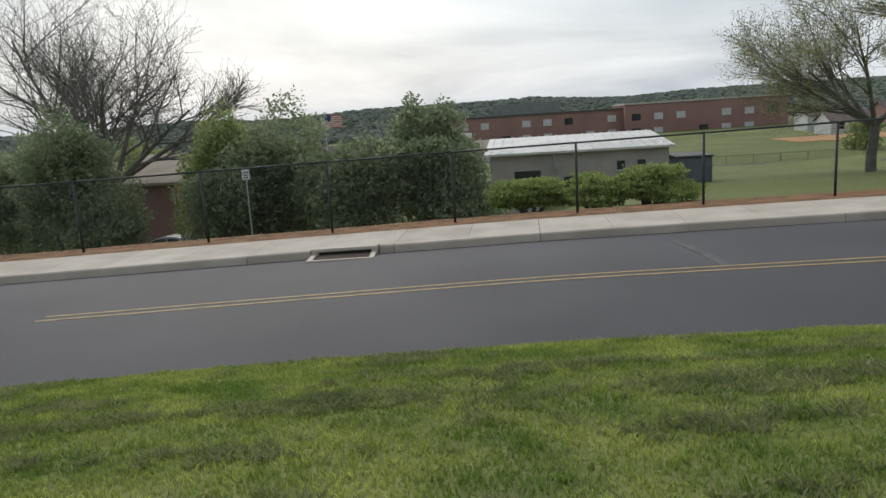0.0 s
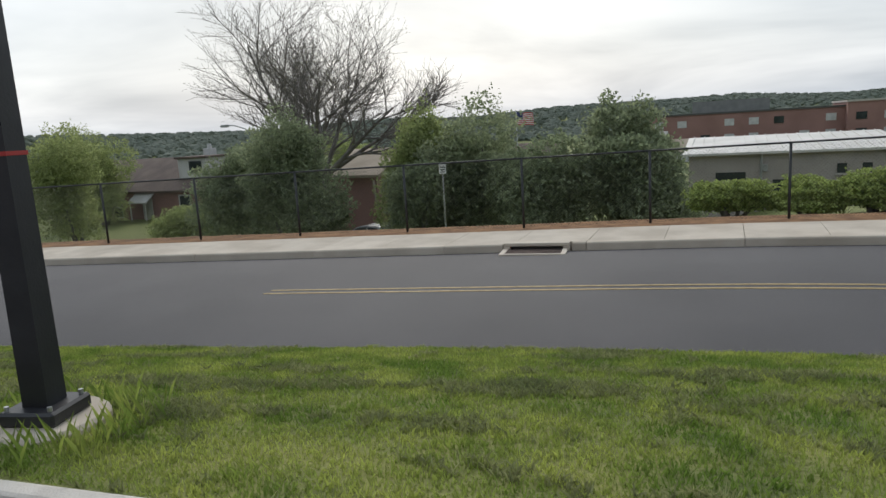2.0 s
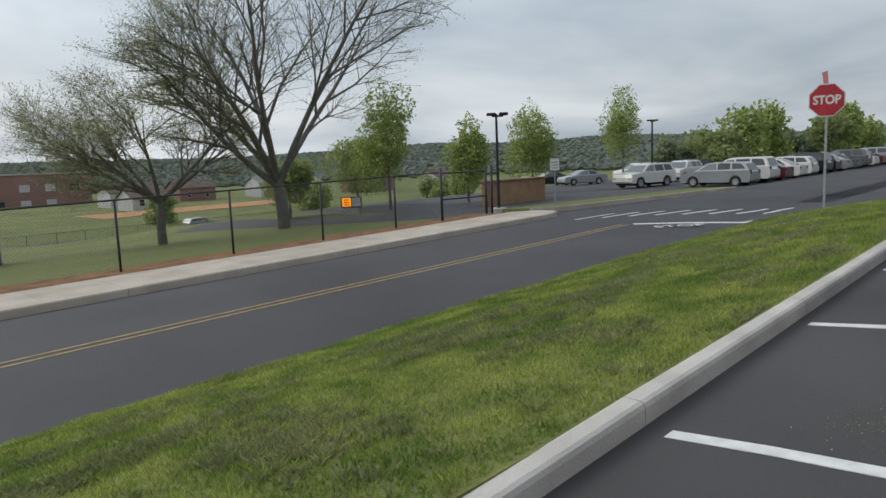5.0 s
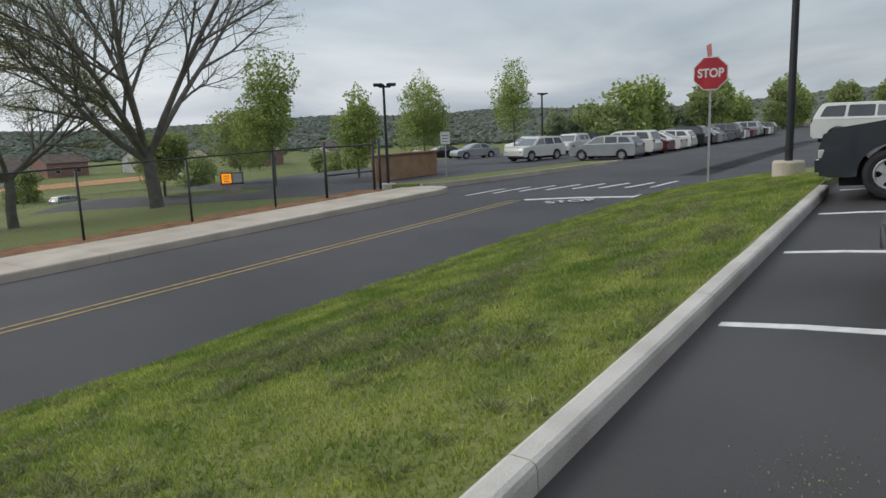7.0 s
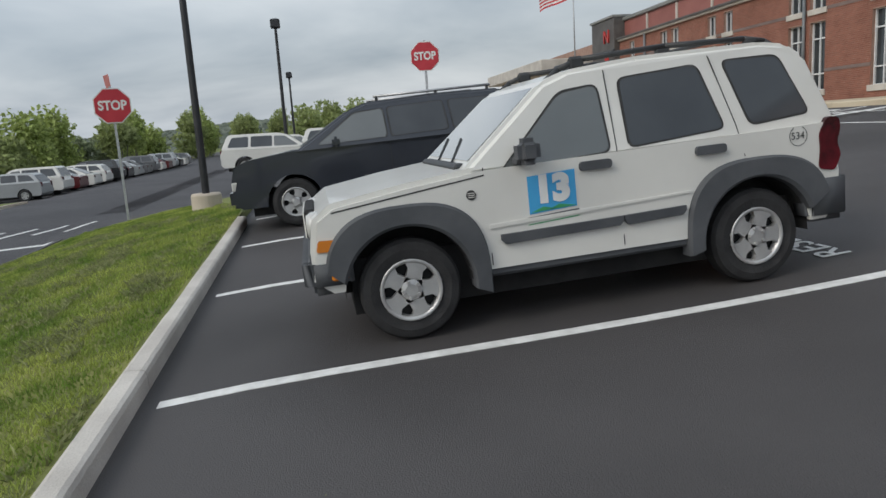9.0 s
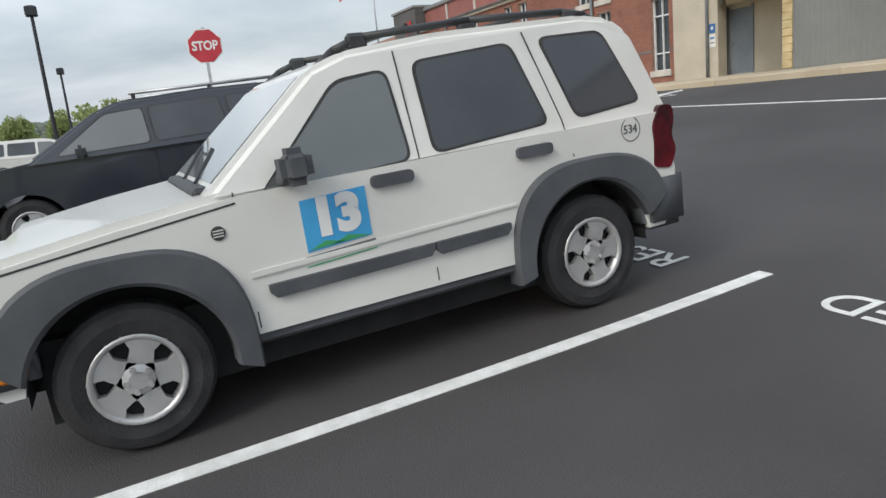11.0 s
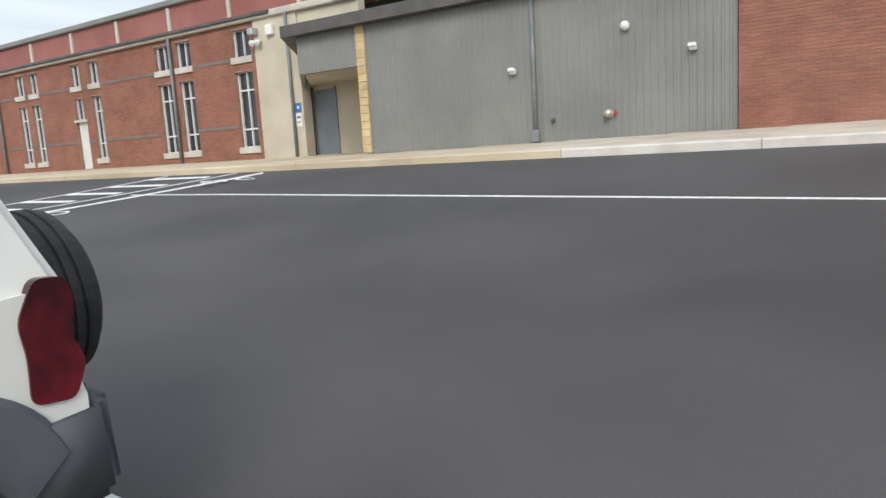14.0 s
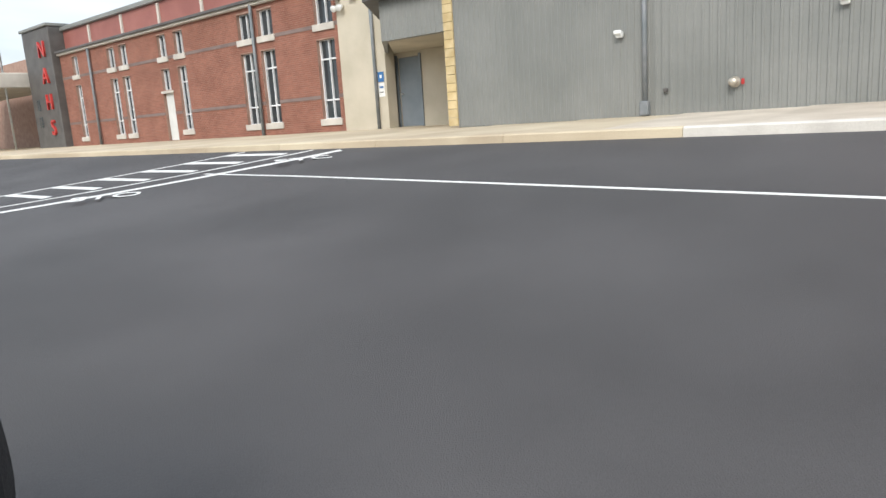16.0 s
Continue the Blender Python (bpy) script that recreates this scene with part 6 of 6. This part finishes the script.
hs = house("brick_house", "dark brick house with a brown shingle roof", -54, -38.5, 39, 48, -4.7, -2.1, 0.2, M_FARBRICK, M_SHINGLE, [(-51.5, -4.1, 1.0, 1.5), (-47.6, -4.1, 1.0, 1.6), (-40.6, -4.1, 1.0, 1.6)], None)
bm = bmesh.new()
prism(bm, [(37.9, -2.95), (38.99, -2.2), (38.99, -2.12), (37.9, -2.85)], "x", -45.4, -43.5)
part("awning", bm, M_SIDING, hs, "white door awning")
for xp in (-45.2, -43.7):
    part("awning_post", tb((xp, 38.0, -4.7), (xp, 38.0, -2.9), 0.05), M_SIDING, hs)
part("porch_door", bx(-44.9, -43.9, 38.95, 38.99, -4.65, -2.5), M_SIDING, hs)
dm = part("dormer", bx(-42.0, -39.3, 40.2, 43.0, -1.5, 0.25), M_SIDING, hs, "white sided dormer")
part("dormer_window", bx(-40.9, -39.7, 40.14, 40.19, -0.85, 0.05), M_GLASS, dm, "dark dormer window")
part("dormer_roof", bx(-42.2, -39.1, 40.0, 43.2, 0.26, 0.42, 0.03), M_SHINGLE, dm)
part("chimney", bx(-41.5, -40.8, 42.6, 43.4, 0.1, 0.95, 0.03), M_SIDING, hs, "pale rendered chimney")
part("chimney_pot", tb((-41.15, 43.0, 0.95), (-41.15, 43.0, 1.3), 0.2, 0.16, 12), M_SIDING, hs)
house("brick_garage", "low red brick garage with a tan roof", -23.6, -20.4, 32, 40, -4.7, -0.95, 0.3, M_FARBRICK, M_TANROOF, [])
pole = thing("utility_pole", "pale wooden pole beside the garage", "pole", m=pose(-20.1, 31.6, back_z(-20.1, 31.6)))
part("pole", tb((0, 0, -0.3), (-0.3, 0, 3.1), 0.09, 0.07), mat("weathered_wood", (0.28, 0.24, 0.2), (0.36, 0.31, 0.26), 2, 0.9, 0.3, 20), pole)
slamp = thing("street_lamp", "cobra-head street lamp above the trees", "street lamp", m=pose(-31.5, 36, back_z(-31.5, 36)))
part("pole", tb((0, 0, -0.3), (0, 0, 6.3), 0.08, 0.06), M_STEEL, slamp)
bm = bmesh.new()
arm = [(-1.9 * k / 6, 0, 6.2 + 0.55 * math.sin(math.pi * 0.5 * k / 6)) for k in range(7)]
for a, b in zip(arm, arm[1:]):
    tube(bm, a, b, 0.04, n=8)
part("arm", bm, M_STEEL, slamp)
part("head", bx(-2.5, -1.85, -0.14, 0.14, 6.62, 6.8, 0.06, 2), M_STEEL, slamp)

shed = thing("block_building", "long grey block building with a pale metal roof", "building")
SX0, SX1, SY0, SY1, SZE, SZR = -3.9, 4.1, 30, 42, -0.45, 0.05
bm = bmesh.new()
prism(bm, [(SY0, -4.5), (SY1, -4.5), (SY1, SZE), ((SY0 + SY1) / 2, SZR - 0.1), (SY0, SZE)], "x", SX0, SX1)
part("wall", bm, M_SHEDWALL, shed)
bm = bmesh.new()
gable_roof(bm, SX0, SX1, SY0, SY1, SZE + 0.1, SZR, 0.25, 0.1)
rf = part("roof", bm, M_SHEDROOF, shed, "pale standing-seam metal roof")
for k in range(18):
    xs = SX0 + k * 0.47
    bm = bmesh.new()
    prism(bm, [(SY0 - 0.26, SZE + 0.1), ((SY0 + SY1) / 2, SZR + 0.11), ((SY0 + SY1) / 2, SZR + 0.14), (SY0 - 0.26, SZE + 0.13)], "x", xs, xs + 0.04)
    part("seam", bm, M_SHEDROOF, rf)
for wx, wz, ww, wh in ((-2.2, -1.55, 1.2, 0.35), (0.1, -2.1, 1.3, 0.55), (2.0, -1.35, 0.35, 0.4), (2.9, -1.35, 0.35, 0.4)):
    w = part("window", bx(wx - ww / 2, wx + ww / 2, SY0 - 0.03, SY0 - 0.004, wz, wz + wh), M_GLASS, shed)
    part("sill", bx(wx - ww / 2 - 0.05, wx + ww / 2 + 0.05, SY0 - 0.1, SY0 - 0.031, wz - 0.08, wz), M_LIMESTONE, w)
part("downpipe", tb((-1.0, SY0 - 0.06, -3.6), (-1.0, SY0 - 0.06, SZE), 0.05), M_STEEL, shed)
part("conduit_box", bx(-0.95, -0.75, SY0 - 0.12, SY0 - 0.004, -1.2, -0.9, 0.02), M_STEEL, shed)
tank = thing("skip_container", "grey-blue steel container beside the block building", "container")
part("body", bx(5.2, 6.9, 33.5, 36.5, back_z(6, 34) - 0.1, back_z(6, 34) + 1.3, 0.04), mat("blue_grey_steel", (0.10, 0.13, 0.16), (0.15, 0.18, 0.21), 1.5, 0.6), tank)
part("lid", bx(5.15, 6.95, 33.45, 36.55, back_z(6, 34) + 1.3, back_z(6, 34) + 1.4, 0.03), M_DARKTRIM, tank)

far = thing("far_school", "long three-storey red brick building across the field", "building")
for x0, x1, z1, y0 in ((-31, 28.6, 1.0, 221), (28.6, 76.0, 2.2, 217)):
    part("wall", bx(x0, x1, y0, y0 + 30, -12, z1), M_FARBRICK, far)
    part("roof_edge", bx(x0 - 0.3, x1 + 0.3, y0 - 0.3, y0 + 30, z1, z1 + 0.5), M_LIMESTONE if x0 > 0 else M_DARKTRIM, far)
    for k in range(int((x1 - x0) / 6.6)):
        for zz in (-2.6, -7.0):
            if (k * 7 + int(zz)) % 4 != 3:
                part("window", bx(x0 + 2 + k * 6.6, x0 + 4.6 + k * 6.6, y0 - 0.15, y0 - 0.01, zz, zz + 2.0), M_SIDING if k % 3 else M_GLASS, far)
part("penthouse", bx(-12, 10, 232, 245, 1.0, 5.0), M_GREYMET, far)

# houses of the town beyond the field
town = [(-30, 85, 11, 2.2, M_SIDING, M_SHINGLE), (-14, 95, 9, 3.0, M_SIDING, M_GREYMET), (-8, 78, 7, 1.8, M_SIDING, M_TANROOF), (52, 115, 12, 3.4, M_SIDING, M_SHINGLE), (66, 120, 10, 3.4, M_FARBRICK, M_SHINGLE), (80, 110, 11, 3.6, M_SIDING, M_GREYMET), (74, 84, 8, 3.0, M_SIDING, M_TANROOF), (95, 92, 12, 3.6, M_FARBRICK, M_TANROOF), (104, 75, 10, 3.2, M_SIDING, M_SHINGLE), (48, 95, 8, 2.6, M_SIDING, M_SHINGLE)]
for i, (x, y, w, h, wa, ro) in enumerate(town):
    x, y = x * 1.3, y + 50
    z = land(x, y)
    house("town_house", "pale gabled house beyond the field" if wa is M_SIDING else "brick gabled house beyond the field", x - w / 2, x + w / 2, y, y + 8, z, z + h, z + h + 2.0, wa, ro, [(x - w / 4, z + 1.0, 1.0, 1.3), (x + w / 4, z + 1.0, 1.0, 1.3)])
for i in range(16):
    x, y = -40 + i * 9.5, 66 + (i * 53 % 40)
    if -28 < x < 45:
        continue
    bush("leafy_tree", "leafy tree among the town houses", x, y, land(x, y) - 0.2, blobs_for(300 + i, 6, 5, 5.5, 8), 1500, 0.26, M_LEAF, seed=320 + i, category="tree")

# playing field
tagged(sheet("infield", span(46, 95, 3), span(127, 143, 3), lambda x, y: land(x, y) + 0.1, mat("infield_dirt", (0.42, 0.22, 0.09), (0.5, 0.28, 0.13), 0.3, 0.95, 0.2, 10), 0.15), "orange-tan dirt infield of the ball field", "ball field", kind="structure")
tagged(sheet("street", span(-6, 90, 2), span(85.5, 90.5, 1.0), lambda x, y: land(x, y) + 0.03, M_ASPHALT, 0.1), "narrow street along the playing field", "road", kind="structure")
ff = thing("field_fence", "low dark chain-link fence along the field", "fence")
for k in range(17):
    xp = 18 + 3.0 * k
    part("post", tb((xp, 82.0, land(xp, 82.0) - 0.2), (xp, 82.0, land(xp, 82.0) + 1.2), 0.03, n=6), M_BLACK, ff)
    if k < 16:
        part("top_rail", tb((xp, 82.0, land(xp, 82.0) + 1.2), (xp + 3, 82.0, land(xp + 3, 82.0) + 1.2), 0.022, n=6), M_BLACK, ff)
vs, fs = [], []
xa = 18.0
while xa < 64.6:
    for s in (0, 1):
        x0, x1 = (xa, xa + 1.2) if s else (xa + 1.2, xa)
        a, b = (x0, 82.0, land(x0, 82.0)), (x1, 82.0, land(x1, 82.0) + 1.2)
        k = len(vs)
        for c in (a, b):
            vs += [(c[0] - 0.004, c[1], c[2]), (c[0] + 0.004, c[1], c[2]), (c[0], c[1] + 0.006, c[2])]
        fs += [(k, k + 1, k + 4, k + 3), (k + 1, k + 2, k + 5, k + 4), (k + 2, k, k + 3, k + 5)]
    xa += 0.14
tagged(raw("wire_mesh", vs, fs, M_WIRE, ff), kind="stuff")

# message board with lit panel
sgn = thing("message_board", "dark message board with a glowing amber panel", "sign", m=pose(23.45, 29.25, land(23.8, 29) + 0.05, 0, 0, -38) @ Matrix.Scale(0.52, 4))
part("plinth", bx(-0.8, 0.8, -0.2, 0.2, -0.2, 0.7, 0.02), M_SHEDWALL, sgn)
part("cabinet", bx(-1.15, 1.15, -0.22, 0.22, 0.7, 1.9, 0.03), M_DARKTRIM, sgn)
M_LED = bpy.data.materials.new("amber_display")
M_LED.use_nodes = True
M_LED.node_tree.nodes["Principled BSDF"].inputs["Base Color"].default_value = (0.5, 0.12, 0.0, 1)
M_LED.node_tree.nodes["Principled BSDF"].inputs["Emission Color"].default_value = (1.0, 0.32, 0.01, 1)
M_LED.node_tree.nodes["Principled BSDF"].inputs["Emission Strength"].default_value = 0.9
part("display", bx(-1.0, -0.05, -0.24, -0.221, 0.85, 1.8), M_LED, sgn, "glowing amber display")
for k in range(3):
    part("writing_bar", bx(-0.8, -0.25, -0.245, -0.241, 0.98 + 0.27 * k, 1.08 + 0.27 * k), M_DARKTRIM, sgn)
part("board_face", bx(0.05, 1.0, -0.235, -0.221, 0.85, 1.8), M_SIDING, sgn, "pale notice panel")

# low tan brick wall and planting island by the drive
M_TANBRICK = mat("tan_brick", (0.27, 0.16, 0.09), (0.36, 0.23, 0.14), 1.5, 0.9, 0.2, 20, fine=0.2)
bw = thing("retaining_wall", "low tan brick wall by the drive", "wall")
part("wall", bx(27.5, 33, 22.5, 22.9, land(30, 22.6) - 0.3, land(30, 22.6) + 1.35, 0.02), M_TANBRICK, bw)
part("coping", bx(27.4, 33.1, 22.4, 23.0, land(30, 22.6) + 1.35, land(30, 22.6) + 1.45, 0.02), M_TANBRICK, bw)
isl = thing("traffic_island", "kerbed grass island along the far drive", "traffic island", kind="structure")
for i in range(6):
    u0, u1 = i / 6, (i + 1) / 6
    a, b = Vector((21.8 + 14.6 * u0, 15.3 - 2.9 * u0, 0)), Vector((21.8 + 14.6 * u1, 15.3 - 2.9 * u1, 0))
    n = Vector((2.9, 14.6, 0)).normalized()
    bm = bmesh.new()
    q = [a, b, b + n * 0.18, a + n * 0.18]
    vs = [bm.verts.new((p.x, p.y, land(p.x, p.y) - 0.1)) for p in q] + [bm.verts.new((p.x, p.y, land(p.x, p.y) + 0.24)) for p in q]
    f = [bm.faces.new([vs[k] for k in t]) for t in ((3, 2, 1, 0), (4, 5, 6, 7), (0, 1, 5, 4), (1, 2, 6, 5), (2, 3, 7, 6), (3, 0, 4, 7))]
    part("kerb_stone", bm, M_CONC, isl)
    bm = bmesh.new()
    q = [a + n * 0.18, b + n * 0.18, b + n * 2.6, a + n * 2.6]
    vs = [bm.verts.new((p.x, p.y, land(p.x, p.y) - 0.1)) for p in q] + [bm.verts.new((p.x, p.y, land(p.x, p.y) + 0.23)) for p in q]
    f = [bm.faces.new([vs[k] for k in t]) for t in ((3, 2, 1, 0), (4, 5, 6, 7), (0, 1, 5, 4), (1, 2, 6, 5), (2, 3, 7, 6), (3, 0, 4, 7))]
    part("turf_piece", bm, M_FIELD, isl)

# ---- grass blades on the verge ----
rng = np.random.default_rng(4)


def blades(n, x0, x1, hmin, hmax, material, name, label, clump=0.0):
    x = rng.uniform(x0, x1, n)
    y = rng.uniform(0.24, 5.70, n)
    hs = rng.uniform(hmin, hmax, n)
    P = np.empty((n, 3))
    for i in range(n):
        if clump and noise.noise((x[i] * 0.7, y[i] * 1.9, 5.0)) * 0.8 + noise.noise((x[i] * 5.0, y[i] * 7.0, 2.0)) * 0.55 + 0.25 * smooth01(1 - abs(y[i] - 3.0) / 1.6) < clump:
            hs[i] = 0
        if not clump:
            hs[i] *= 0.75 + 0.9 * abs(noise.noise((x[i] * 4.0, y[i] * 4.0, 8.0)))
        ym = verge_map(x[i], y[i])
        P[i] = (x[i], bent(x[i], ym), verge_z(x[i], ym) + 0.01)
    m = hs > 0
    P, hs = P[m], hs[m]
    k = len(P)
    a = rng.uniform(0, 2 * math.pi, k)
    w = rng.uniform(0.003, 0.007, k) * (1.15 if clump else 1.0)
    lean = rng.uniform(0.2, 1.0, k) * hs * (1.3 if clump else 0.8)
    b = rng.uniform(0, 2 * math.pi, k)
    wx, wy = np.cos(a) * w, np.sin(a) * w
    tx, ty = np.cos(b) * lean, np.sin(b) * lean
    z0 = np.zeros(k)
    v = np.stack([P + np.stack([-wx, -wy, z0], 1), P + np.stack([wx, wy, z0], 1), P + np.stack([tx * 0.45 + wx * 0.8, ty * 0.45 + wy * 0.8, hs * 0.65], 1), P + np.stack([tx, ty, hs], 1)], 1).reshape(-1, 3)
    i = np.arange(k) * 4
    f = np.concatenate([np.stack([i, i + 1, i + 2], 1), np.stack([i, i + 2, i + 3], 1)])
    tagged(raw(name, v.tolist(), f.tolist(), material), label, "grass", kind="stuff")


blades(290000, -12, 8, 0.02, 0.055, M_BLADE, "grass", "short uneven bright green mown grass on the verge")
blades(80000, 8, 18.5, 0.03, 0.065, M_BLADE, "grass", "short uneven bright green mown grass on the verge")
blades(420000, -12, 16, 0.03, 0.075, M_CLIP, "grass_clippings", "dry grey-green clippings lying in clumps on the grass", 0.30)
# tall weeds round the lamp footing
n = 420
a = rng.uniform(0, 2 * math.pi, n); rr = rng.uniform(0.47, 0.85, n)
vs, fs = [], []
for i in range(n):
    x, y = PX + math.cos(a[i]) * rr[i] + 0.15, PY + math.sin(a[i]) * rr[i] - 0.15
    z = verge_z(x, y)
    h, b = rng.uniform(0.08, 0.30), rng.uniform(0, 2 * math.pi)
    k = len(vs)
    dx_, dy_ = math.cos(b), math.sin(b)
    vs += [(x - dy_ * 0.0035, y + dx_ * 0.0035, z), (x + dy_ * 0.0035, y - dx_ * 0.0035, z), (x + dx_ * h * 0.15 + dy_ * 0.003, y + dy_ * h * 0.15 - dx_ * 0.003, z + h * 0.6), (x + dx_ * h * 0.4, y + dy_ * h * 0.4, z + h)]
    fs += [(k, k + 1, k + 2), (k, k + 2, k + 3)]
tagged(raw("tall_weeds", vs, fs, M_BLADE), "tall unmown grass round the lamp footing", "grass", kind="stuff")

# dry scraps on the asphalt
n = 170
P = np.stack([2.55 + rng.normal(size=n) * 0.22, -0.95 + rng.normal(size=n) * 0.12, np.zeros(n)], 1)
for p in P:
    p[2] = lot_z(p[0], p[1]) + 0.008
v, f = leaf_cloud(P, 0.006, rng, 0.1)
tagged(raw("grass_scraps", v, f, M_CLIP), "dry grass scraps scattered on the asphalt", "debris", kind="stuff")
